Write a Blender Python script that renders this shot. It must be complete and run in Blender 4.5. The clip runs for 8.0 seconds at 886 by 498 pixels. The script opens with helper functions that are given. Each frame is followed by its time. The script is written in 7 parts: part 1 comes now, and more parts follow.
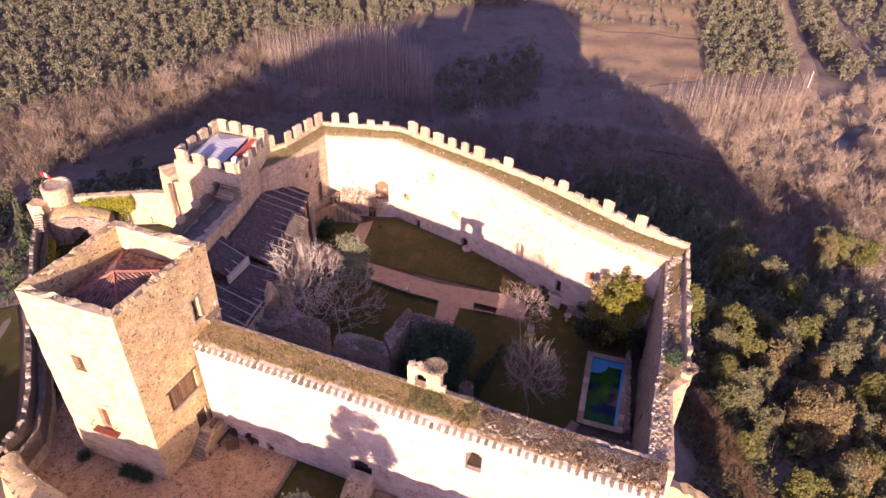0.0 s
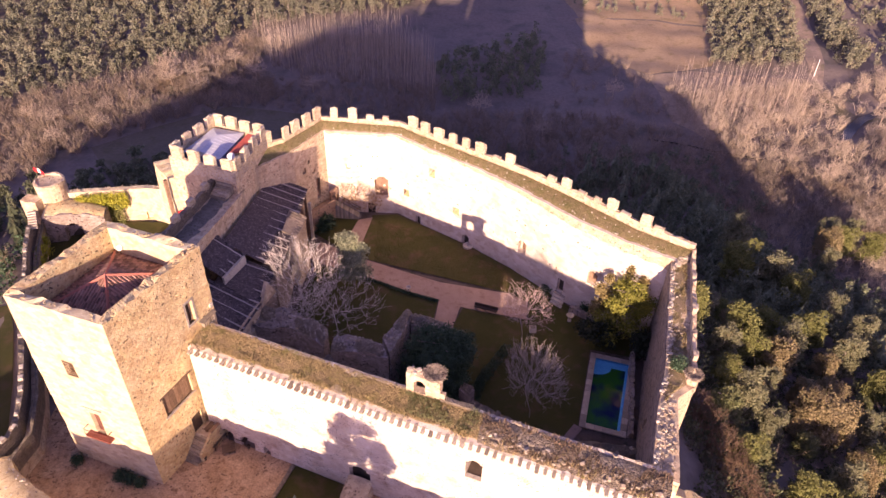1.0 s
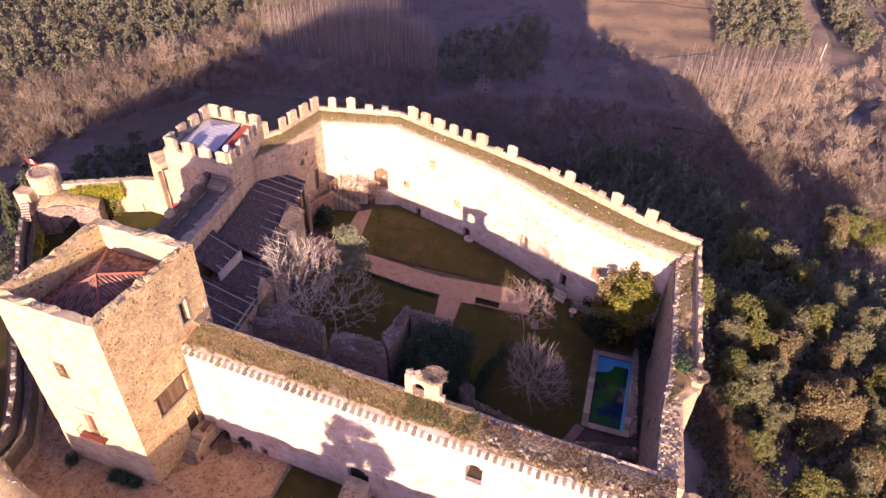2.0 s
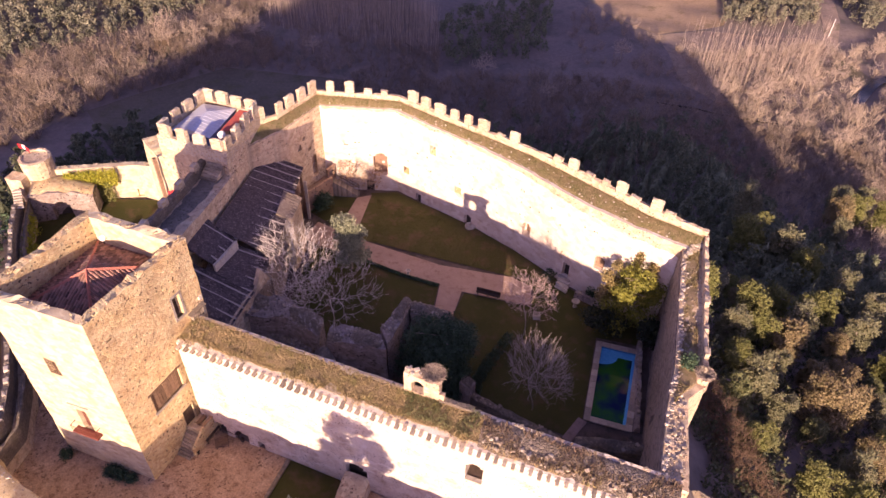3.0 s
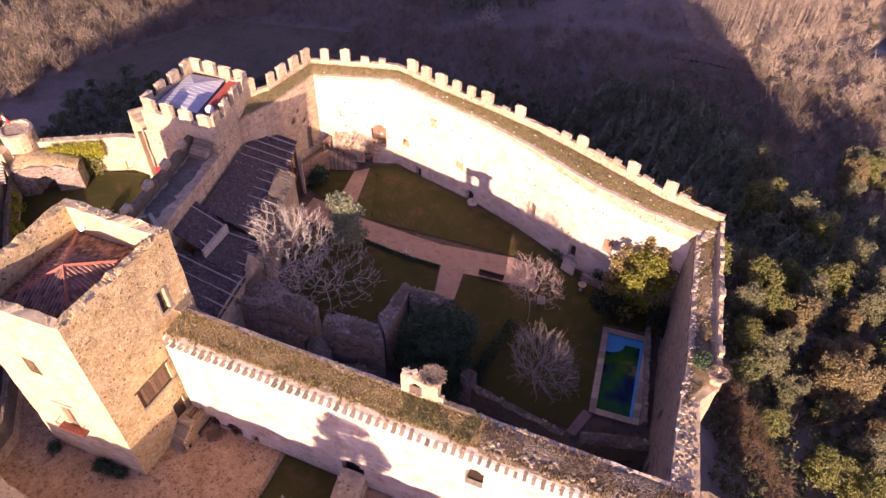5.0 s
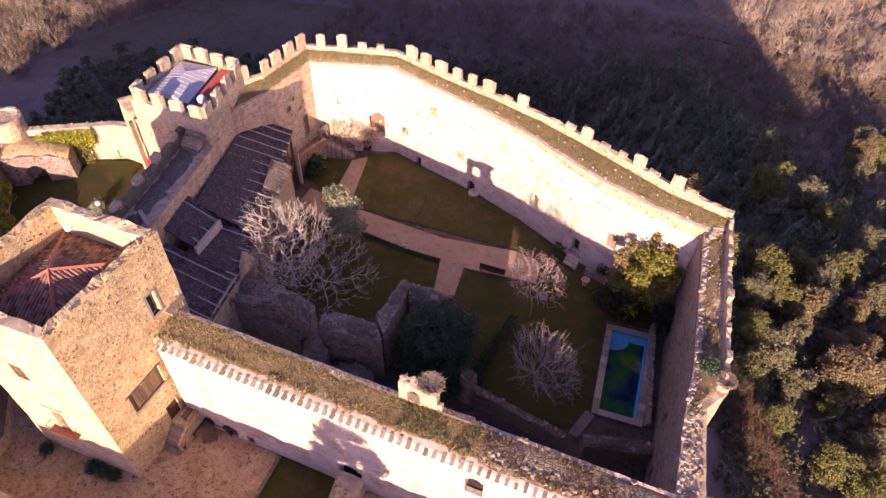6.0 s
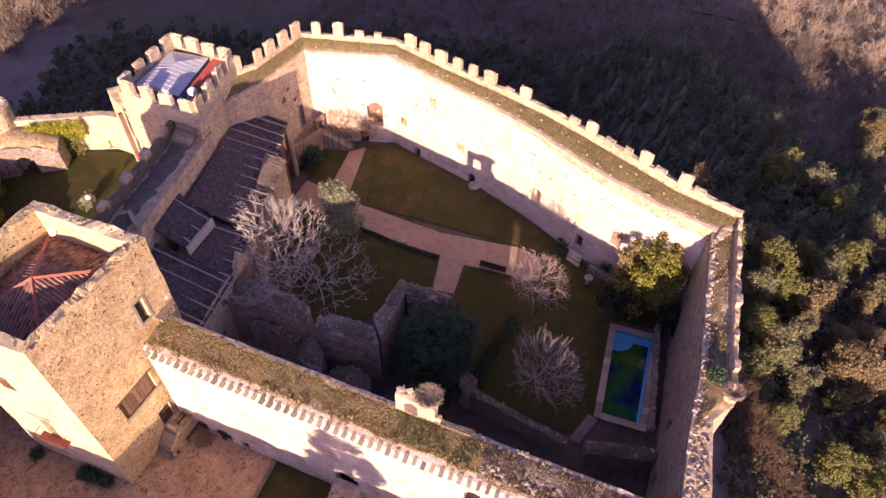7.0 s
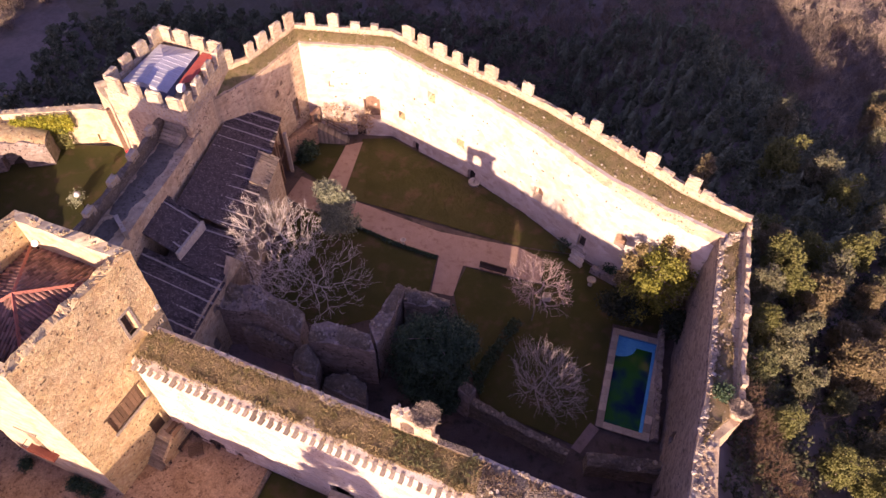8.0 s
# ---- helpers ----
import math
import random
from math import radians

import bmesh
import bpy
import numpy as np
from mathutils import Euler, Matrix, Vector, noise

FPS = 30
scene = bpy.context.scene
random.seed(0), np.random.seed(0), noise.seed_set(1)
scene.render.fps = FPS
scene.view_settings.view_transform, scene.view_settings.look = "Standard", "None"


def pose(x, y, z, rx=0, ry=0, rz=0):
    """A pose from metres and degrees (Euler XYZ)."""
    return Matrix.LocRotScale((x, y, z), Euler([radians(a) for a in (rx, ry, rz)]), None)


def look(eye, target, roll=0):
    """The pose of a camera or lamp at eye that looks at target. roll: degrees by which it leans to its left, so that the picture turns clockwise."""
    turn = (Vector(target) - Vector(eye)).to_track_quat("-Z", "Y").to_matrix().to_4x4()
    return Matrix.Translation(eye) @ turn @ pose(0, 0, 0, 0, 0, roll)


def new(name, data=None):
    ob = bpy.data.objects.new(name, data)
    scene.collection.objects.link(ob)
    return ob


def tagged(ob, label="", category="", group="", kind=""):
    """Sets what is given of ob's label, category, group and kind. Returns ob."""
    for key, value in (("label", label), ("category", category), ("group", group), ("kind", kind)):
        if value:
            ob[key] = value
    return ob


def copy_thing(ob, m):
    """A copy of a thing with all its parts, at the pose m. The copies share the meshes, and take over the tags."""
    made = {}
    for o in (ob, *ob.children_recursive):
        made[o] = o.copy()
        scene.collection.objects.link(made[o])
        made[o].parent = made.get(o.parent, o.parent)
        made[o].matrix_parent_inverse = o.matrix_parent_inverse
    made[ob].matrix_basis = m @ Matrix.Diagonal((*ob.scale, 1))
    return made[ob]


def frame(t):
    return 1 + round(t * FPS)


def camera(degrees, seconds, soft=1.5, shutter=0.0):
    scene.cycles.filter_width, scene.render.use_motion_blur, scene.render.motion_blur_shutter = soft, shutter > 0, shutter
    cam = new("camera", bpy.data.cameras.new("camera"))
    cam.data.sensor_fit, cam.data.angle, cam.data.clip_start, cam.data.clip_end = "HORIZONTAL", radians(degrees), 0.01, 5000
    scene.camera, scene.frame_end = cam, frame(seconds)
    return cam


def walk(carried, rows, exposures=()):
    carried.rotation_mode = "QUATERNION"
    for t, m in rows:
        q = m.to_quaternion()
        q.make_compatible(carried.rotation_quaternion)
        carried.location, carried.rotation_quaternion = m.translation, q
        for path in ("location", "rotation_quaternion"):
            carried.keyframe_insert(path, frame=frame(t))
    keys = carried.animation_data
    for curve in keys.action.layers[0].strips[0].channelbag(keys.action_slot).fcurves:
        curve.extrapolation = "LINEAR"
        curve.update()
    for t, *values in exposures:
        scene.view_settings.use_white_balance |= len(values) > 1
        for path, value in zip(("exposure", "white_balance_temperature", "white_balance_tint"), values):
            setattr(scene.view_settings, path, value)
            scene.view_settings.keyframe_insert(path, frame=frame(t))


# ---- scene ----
cam = camera(64.4, 8.0)
METRES, EYE, TILT, LEAN, TURN = 25.0, 69.2, -37.5, -1.5, 0.0
ROWS = [
    (0.0, 0.0, 0.0, 0.0, -0.0, -0.0, -0.0),
    (0.5, 0.0045, 0.0387, 0.0325, 0.09, -0.49, -0.04),
    (1.0, 0.0091, 0.0788, 0.0667, 0.17, -1.09, -0.07),
    (1.5, 0.0134, 0.1169, 0.0972, 0.25, -1.7, -0.11),
    (3.0, 0.0249, 0.2406, 0.1968, 0.5, -4.48, -0.2),
    (3.5, 0.0279, 0.2828, 0.2296, 0.58, -5.48, -0.22),
    (4.0, 0.0315, 0.3309, 0.2663, 0.66, -6.55, -0.23),
    (4.5, 0.0345, 0.3772, 0.3023, 0.74, -7.54, -0.26),
    (6.0, 0.0454, 0.5367, 0.43, 0.98, -10.72, -0.31),
    (6.5, 0.0493, 0.5907, 0.4726, 1.05, -11.73, -0.33),
    (7.0, 0.0534, 0.6521, 0.5211, 1.12, -12.81, -0.35),
    (7.5, 0.0582, 0.7115, 0.5694, 1.19, -13.84, -0.38),
    (8.0, 0.0632, 0.7781, 0.6247, 1.25, -14.92, -0.39),
]
# Path, light, world
ROT = pose(0, 0, EYE, TILT, LEAN, TURN)
walk(cam, [(t, ROT @ pose(METRES * x, METRES * y, METRES * z, 90 + pitch, roll, yaw)) for t, x, y, z, yaw, pitch, roll in ROWS],
     exposures=[(0.0, 0.91, 6230, 87), (3.0, 0.88, 6230, 87), (8.0, 0.79, 6260, 88)])

SUN_EL, SUN_AZ = 14.6, 9.0          # the light travels north, 9 degrees towards east
sun_dir = Vector((math.sin(radians(SUN_AZ)) * math.cos(radians(SUN_EL)), math.cos(radians(SUN_AZ)) * math.cos(radians(SUN_EL)), -math.sin(radians(SUN_EL))))
sun_data = bpy.data.lights.new("sun", "SUN")
sun_data.energy, sun_data.angle, sun_data.color = 5.0, radians(0.53), (1.0, 0.975, 0.42)
sun_ob = new("sun", sun_data)
sun_ob.matrix_world = look((0, -40, 160), Vector((0, -40, 160)) + sun_dir)

world = bpy.data.worlds.new("sky")
scene.world = world
world.use_nodes = True
wn = world.node_tree.nodes
sky = wn.new("ShaderNodeTexSky")
sky.sky_type, sky.sun_disc = "NISHITA", False
sky.sun_elevation, sky.sun_rotation = radians(SUN_EL), radians(180 + SUN_AZ)
sky.air_density, sky.dust_density, sky.ozone_density = 1.0, 1.0, 1.0
wn["Background"].inputs["Strength"].default_value = 0.09
world.node_tree.links.new(sky.outputs[0], wn["Background"].inputs["Color"])


# Materials
def material(name, colours, scale=1.0, rough=0.9, bump=0.3, fine=9.0, stones=0.0, mortar=None, metal=0.0, island=0.0, obrand=0.0, spec=0.3, streak=None, detail_col=0.5, pits=None, joint=1.0, pit_size=3.2):
    """Two or three colours mixed by noise at two sizes; stones: rubble cells a metre, with mortar between; island / obrand: tone varied piece by piece."""
    m = bpy.data.materials.new(name)
    m.use_nodes = True
    nt = m.node_tree
    n, li = nt.nodes, nt.links
    b = n["Principled BSDF"]
    b.inputs["Roughness"].default_value, b.inputs["Metallic"].default_value = rough, metal
    b.inputs["Specular IOR Level"].default_value = spec
    tc = n.new("ShaderNodeTexCoord")
    def noise_tex(sc, det=5.0, ro=0.6):
        t = n.new("ShaderNodeTexNoise")
        t.inputs["Scale"].default_value, t.inputs["Detail"].default_value, t.inputs["Roughness"].default_value = sc, det, ro
        li.new(tc.outputs["Object"], t.inputs["Vector"])
        return t
    def mix(fac, a, c, mode="MIX"):
        x = n.new("ShaderNodeMix")
        x.data_type, x.blend_type = "RGBA", mode
        for sock, v in ((x.inputs[0], fac), (x.inputs[6], a), (x.inputs[7], c)):
            if isinstance(v, (int, float)):
                sock.default_value = v
            elif isinstance(v, tuple):
                sock.default_value = (*v, 1)
            else:
                li.new(v, sock)
        return x.outputs[2]
    def ramp(src, lo, hi):
        r = n.new("ShaderNodeMapRange")
        r.inputs["From Min"].default_value, r.inputs["From Max"].default_value = lo, hi
        li.new(src, r.inputs["Value"])
        return r.outputs[0]
    big, small = noise_tex(scale), noise_tex(fine, 6.0, 0.7)
    col = mix(ramp(big.outputs[0], 0.35, 0.65), colours[0], colours[1])
    if len(colours) > 2:
        third = noise_tex(scale * 2.7, 4.0)
        col = mix(ramp(third.outputs[0], 0.52, 0.68), col, colours[2])
    col = mix(detail_col, col, mix(1.0, col, small.outputs[0], "OVERLAY"))
    height = small.outputs[0]
    if stones:
        wob = noise_tex(3.0, 2.0)
        add = n.new("ShaderNodeMixRGB")
        add.inputs[0].default_value = 0.12
        li.new(tc.outputs["Object"], add.inputs[1])
        li.new(wob.outputs["Color"], add.inputs[2])
        mp = n.new("ShaderNodeMapping")
        mp.inputs["Scale"].default_value = (stones, stones, stones * 1.5)
        li.new(add.outputs[0], mp.inputs["Vector"])
        v1, v2 = n.new("ShaderNodeTexVoronoi"), n.new("ShaderNodeTexVoronoi")
        v2.feature = "DISTANCE_TO_EDGE"
        for v in (v1, v2):
            v.inputs["Scale"].default_value = 1.0
            li.new(mp.outputs[0], v.inputs["Vector"])
        hsv = n.new("ShaderNodeSeparateColor")
        li.new(v1.outputs["Color"], hsv.inputs[0])
        tone = ramp(hsv.outputs[0], -0.3, 1.2)
        col = mix(0.4, col, mix(1.0, col, tone, "OVERLAY"))
        edge = ramp(v2.outputs["Distance"], 0.0, 0.06 + 0.1 / max(joint, 0.2))
        flat = mix(joint, col, mortar or colours[0])
        col = mix(edge, flat, col)
        mm = n.new("ShaderNodeMath")
        mm.operation = "MULTIPLY_ADD"
        mm.inputs[1].default_value = 0.8 * joint
        li.new(edge, mm.inputs[0])
        li.new(small.outputs[0], mm.inputs[2])
        height = mm.outputs[0]
    if pits:
        pt = noise_tex(pit_size, 2.0, 0.5)
        pm = noise_tex(0.35, 3.0)
        hole = ramp(pt.outputs[0], 0.61, 0.65)
        seen = n.new("ShaderNodeMath")
        seen.operation = "MULTIPLY"
        li.new(hole, seen.inputs[0])
        li.new(ramp(pm.outputs[0], 0.38, 0.54), seen.inputs[1])
        col = mix(seen.outputs[0], col, pits)
    if island:
        g = n.new("ShaderNodeNewGeometry")
        col = mix(island, col, mix(1.0, col, ramp(g.outputs["Random Per Island"], -0.25, 1.25), "OVERLAY"))
    if obrand:
        g = n.new("ShaderNodeObjectInfo")
        col = mix(obrand, col, mix(1.0, col, ramp(g.outputs["Random"], -0.2, 1.2), "OVERLAY"))
    if streak:
        mp = n.new("ShaderNodeMapping")
        mp.inputs["Scale"].default_value = (0.9, 0.9, 0.07)
        li.new(tc.outputs["Object"], mp.inputs["Vector"])
        t = n.new("ShaderNodeTexNoise")
        t.inputs["Scale"].default_value, t.inputs["Detail"].default_value = 1.0, 6.0
        li.new(mp.outputs[0], t.inputs["Vector"])
        col = mix(ramp(t.outputs[0], 0.52, 0.78), col, streak)
    li.new(col, b.inputs["Base Color"])
    if bump:
        bp = n.new("ShaderNodeBump")
        bp.inputs["Strength"].default_value, bp.inputs["Distance"].default_value = bump, 0.12
        li.new(height, bp.inputs["Height"])
        li.new(bp.outputs[0], b.inputs["Normal"])
    return m


M = {}
M["masonry"] = material("lime_rendered_masonry", [(0.58, 0.44, 0.285), (0.63, 0.50, 0.345), (0.45, 0.32, 0.19)], 0.25, bump=0.5, stones=1.9, mortar=(0.58, 0.46, 0.32), streak=(0.36, 0.29, 0.21), pits=(0.18, 0.13, 0.09), joint=0.4)
M["render_white"] = material("pale_lime_render", [(0.65, 0.56, 0.475), (0.68, 0.60, 0.52), (0.55, 0.43, 0.31)], 0.18, bump=0.35, stones=1.3, mortar=(0.67, 0.59, 0.50), pits=(0.13, 0.10, 0.075), joint=0.4, pit_size=6.5)
M["render_north"] = material("smooth_pale_lime_render", [(0.65, 0.56, 0.475), (0.68, 0.60, 0.52), (0.57, 0.46, 0.345)], 0.18, bump=0.3, stones=1.3, mortar=(0.67, 0.59, 0.50), joint=0.35)
M["keep_stone"] = material("yellow_rubble_masonry", [(0.63, 0.47, 0.22), (0.70, 0.56, 0.31), (0.50, 0.325, 0.14)], 0.38, bump=0.5, fine=3.2, stones=2.6, mortar=(0.56, 0.43, 0.27), detail_col=0.6, pits=(0.13, 0.085, 0.05), joint=0.45)
# plaster for the east wall's court side, its shade mixed into the colour
M["plaster_shade"] = material("shade_darkened_pink_plaster", [(0.215, 0.16, 0.13), (0.28, 0.215, 0.175), (0.12, 0.085, 0.065)], 0.3, bump=0.7, stones=1.5, mortar=(0.44, 0.36, 0.30), pits=(0.10, 0.08, 0.07), joint=0.4)
M["keep_render"] = material("cream_lime_render", [(0.56, 0.46, 0.29), (0.60, 0.52, 0.36), (0.50, 0.38, 0.21)], 0.3, bump=0.35, stones=1.5, mortar=(0.58, 0.49, 0.34), joint=0.35)
M["rubble"] = material("weathered_grey_rubble", [(0.23, 0.19, 0.15), (0.30, 0.25, 0.20), (0.15, 0.12, 0.09)], 0.8, bump=1.0, stones=3.2, mortar=(0.22, 0.18, 0.13))
M["stone_pale"] = material("pale_limestone", [(0.48, 0.42, 0.34), (0.55, 0.50, 0.42), (0.36, 0.30, 0.23)], 1.3, bump=0.5, obrand=0.35)
M["stone_grey"] = material("grey_weathered_stone", [(0.33, 0.27, 0.20), (0.41, 0.345, 0.265), (0.24, 0.19, 0.13)], 1.3, bump=0.6, obrand=0.5)
M["turf"] = material("dry_wall_top_turf", [(0.17, 0.16, 0.06), (0.27, 0.205, 0.115), (0.12, 0.115, 0.04)], 0.9, bump=1.0, fine=14)
M["turf_dry"] = material("straw_coloured_turf", [(0.27, 0.205, 0.11), (0.33, 0.245, 0.145), (0.16, 0.15, 0.06)], 0.45, bump=0.8, fine=14)
M["straw"] = material("straw_grass_blades", [(0.33, 0.255, 0.12), (0.41, 0.315, 0.165), (0.20, 0.19, 0.055)], 0.3, bump=0.0, island=0.3)
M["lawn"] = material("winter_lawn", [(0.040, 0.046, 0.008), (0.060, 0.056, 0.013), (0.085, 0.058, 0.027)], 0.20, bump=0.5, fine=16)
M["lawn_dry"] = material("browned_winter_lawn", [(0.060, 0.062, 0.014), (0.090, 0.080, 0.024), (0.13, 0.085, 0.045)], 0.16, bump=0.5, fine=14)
M["gravel"] = material("pink_gravel", [(0.36, 0.24, 0.19), (0.42, 0.29, 0.23), (0.30, 0.19, 0.14)], 0.5, bump=0.25, fine=22)
M["dirt"] = material("reddish_packed_earth", [(0.42, 0.265, 0.15), (0.53, 0.365, 0.23), (0.29, 0.175, 0.10)], 0.55, bump=0.9, fine=5, detail_col=0.95, pits=(0.16, 0.10, 0.06))
M["tile_dark"] = material("dark_lichened_roof_tile", [(0.062, 0.048, 0.05), (0.105, 0.082, 0.08), (0.21, 0.17, 0.16)], 1.7, bump=0.5, island=1.0)
M["tile_red"] = material("red_clay_roof_tile", [(0.35, 0.18, 0.135), (0.29, 0.165, 0.13), (0.19, 0.135, 0.115)], 0.9, bump=0.4, island=0.8)
M["tile_hip"] = material("bright_red_hip_tile", [(0.48, 0.17, 0.12), (0.40, 0.15, 0.11)], 1.6, bump=0.4)
M["tile_lime"] = material("lime_bedded_ridge_tile", [(0.40, 0.35, 0.32), (0.48, 0.43, 0.40)], 2.0, bump=0.4)
M["wood"] = material("weathered_brown_wood", [(0.16, 0.10, 0.06), (0.22, 0.14, 0.09)], 3.0, rough=0.8, bump=0.3, obrand=0.4)
M["dark_wood"] = material("dark_shutter_wood", [(0.06, 0.04, 0.03), (0.09, 0.06, 0.04)], 3.0, rough=0.75, bump=0.3)
M["red_paint"] = material("faded_red_paint", [(0.18, 0.05, 0.035), (0.23, 0.075, 0.05)], 1.5, rough=0.6, bump=0.1)
M["door_brown"] = material("dark_red_brown_door", [(0.13, 0.05, 0.035), (0.17, 0.07, 0.05)], 1.5, rough=0.7, bump=0.1)
# near-black for panels that paint shade deep in openings
M["recess_dark"] = material("painted_recess_dark", [(0.05, 0.04, 0.035), (0.07, 0.06, 0.05)], 1.0, bump=0.1)
M["iron"] = material("black_iron", [(0.03, 0.03, 0.03), (0.05, 0.045, 0.04)], 4.0, rough=0.5, metal=0.8, bump=0.1)
M["zinc"] = material("pale_corrugated_metal", [(0.52, 0.55, 0.62), (0.58, 0.61, 0.68)], 1.0, rough=0.5, metal=0.15, bump=0.1)
M["blue_metal"] = material("blue_grey_metal_panel", [(0.13, 0.18, 0.36), (0.17, 0.22, 0.40)], 1.0, rough=0.5, bump=0.1)
M["coping"] = material("beige_pool_coping", [(0.40, 0.33, 0.26), (0.46, 0.39, 0.31)], 1.5, bump=0.2, obrand=0.4)
M["pool_tile"] = material("blue_pool_tile", [(0.02, 0.22, 0.42), (0.03, 0.27, 0.48)], 2.0, rough=0.4, bump=0.05)
M["bark"] = material("pale_grey_bark", [(0.30, 0.25, 0.21), (0.40, 0.34, 0.29), (0.20, 0.16, 0.13)], 2.0, bump=0.5)
M["twig"] = material("pale_bare_twigs", [(0.66, 0.60, 0.55), (0.74, 0.68, 0.63)], 3.0, bump=0.0)
M["leaf_dark"] = material("dark_evergreen_leaves", [(0.03, 0.068, 0.036), (0.055, 0.105, 0.055)], 1.5, rough=0.6, bump=0.0, island=0.7)
# darker copy of leaf_dark, with the understory's shade in the colour
M["leaf_shade"] = material("shade_dark_evergreen_leaves", [(0.016, 0.026, 0.014), (0.026, 0.040, 0.02)], 1.5, rough=0.6, bump=0.0, island=0.6)
M["leaf_olive"] = material("olive_pine_needles", [(0.11, 0.13, 0.05), (0.16, 0.175, 0.075), (0.17, 0.155, 0.075)], 0.6, rough=0.7, bump=0.0, island=0.22, detail_col=0.25)
M["leaf_pale"] = material("pale_grey_green_pine_needles", [(0.15, 0.16, 0.088), (0.20, 0.205, 0.115), (0.185, 0.165, 0.09)], 0.5, rough=0.7, bump=0.0, island=0.22, detail_col=0.25)
M["leaf_lime"] = material("yellow_green_pine_needles", [(0.135, 0.15, 0.04), (0.185, 0.195, 0.058), (0.165, 0.155, 0.055)], 0.5, rough=0.7, bump=0.0, island=0.22, detail_col=0.25)
M["leaf_yellow"] = material("yellow_green_leaves", [(0.15, 0.165, 0.022), (0.24, 0.235, 0.034)], 1.2, rough=0.6, bump=0.0, island=0.7)
M["leaf_grey"] = material("grey_green_leaves", [(0.24, 0.27, 0.17), (0.32, 0.345, 0.22)], 1.2, rough=0.6, bump=0.0, island=0.6)
M["dry_grass"] = material("dry_grass_blades", [(0.22, 0.18, 0.08), (0.32, 0.25, 0.14), (0.13, 0.125, 0.045)], 0.7, bump=0.0, island=0.5)
M["ivy"] = material("bright_ivy_leaves", [(0.30, 0.32, 0.02), (0.42, 0.40, 0.03), (0.12, 0.17, 0.02)], 1.0, rough=0.5, bump=0.0, island=0.6)


# Mesh helpers
def mesh_object(name, verts, faces, mat, parent=None, label="", smooth=False):
    me = bpy.data.meshes.new(name)
    me.from_pydata(verts, [], faces)
    me.materials.append(mat)
    if smooth:
        me.shade_smooth()
    ob = new(name, me)
    ob.parent = parent
    return tagged(ob, label)


def part(name, bm, mat, parent=None, label="", smooth=False):
    me = bpy.data.meshes.new(name)
    bm.normal_update()
    bm.to_mesh(me)
    bm.free()
    me.materials.append(mat)
    if smooth:
        me.shade_smooth()
    ob = new(name, me)
    ob.parent = parent
    return tagged(ob, label)


def thing(name, place, label, category, group="", kind=""):
    ob = new(name)
    ob.location = place
    ob.empty_display_size = 0.3
    return tagged(ob, label, category, group, kind)


def under(ob, parent):
    """Hang ob, modelled in world coordinates, under a thing that stands elsewhere."""
    ob.parent = parent
    ob.matrix_parent_inverse = Matrix.Translation(parent.location).inverted()
    return ob


def add_box(bm, centre, size, rz=0.0, jitter=0.0, taper=1.0, rng=random):
    c, s = math.cos(rz), math.sin(rz)
    vs = []
    for k in (-0.5, 0.5):
        f = taper if k > 0 else 1.0
        for i, j in ((-0.5, -0.5), (0.5, -0.5), (0.5, 0.5), (-0.5, 0.5)):
            x, y = i * size[0] * f, j * size[1] * f
            jit = [rng.uniform(-jitter, jitter) for _ in range(3)]
            vs.append(bm.verts.new((centre[0] + c * x - s * y + jit[0], centre[1] + s * x + c * y + jit[1], centre[2] + k * size[2] + jit[2])))
    fs = []
    for q in ((3, 2, 1, 0), (4, 5, 6, 7), (0, 1, 5, 4), (1, 2, 6, 5), (2, 3, 7, 6), (3, 0, 4, 7)):
        fs.append(bm.faces.new([vs[k] for k in q]))
    return vs, fs


def box_mesh(size, bevel=0.04, jitter=0.0, taper=1.0):
    bm = bmesh.new()
    add_box(bm, (0, 0, 0), size, jitter=jitter, taper=taper)
    if bevel:
        bmesh.ops.bevel(bm, geom=bm.edges[:], offset=bevel, segments=1, affect="EDGES")
    return bm


def prism(bm, poly, z0, z1):
    """Closed prism over a plan polygon (anticlockwise); z0 and z1 may be lists."""
    n = len(poly)
    za = z0 if isinstance(z0, (list, tuple)) else [z0] * n
    zb = z1 if isinstance(z1, (list, tuple)) else [z1] * n
    lo = [bm.verts.new((p[0], p[1], z)) for p, z in zip(poly, za)]
    hi = [bm.verts.new((p[0], p[1], z)) for p, z in zip(poly, zb)]
    bm.faces.new(lo[::-1])
    bm.faces.new(hi)
    for i in range(n):
        j = (i + 1) % n
        bm.faces.new((lo[i], lo[j], hi[j], hi[i]))


def wob(x, y, z, f, a):
    return a * noise.noise(Vector((x * f, y * f, z * f)))


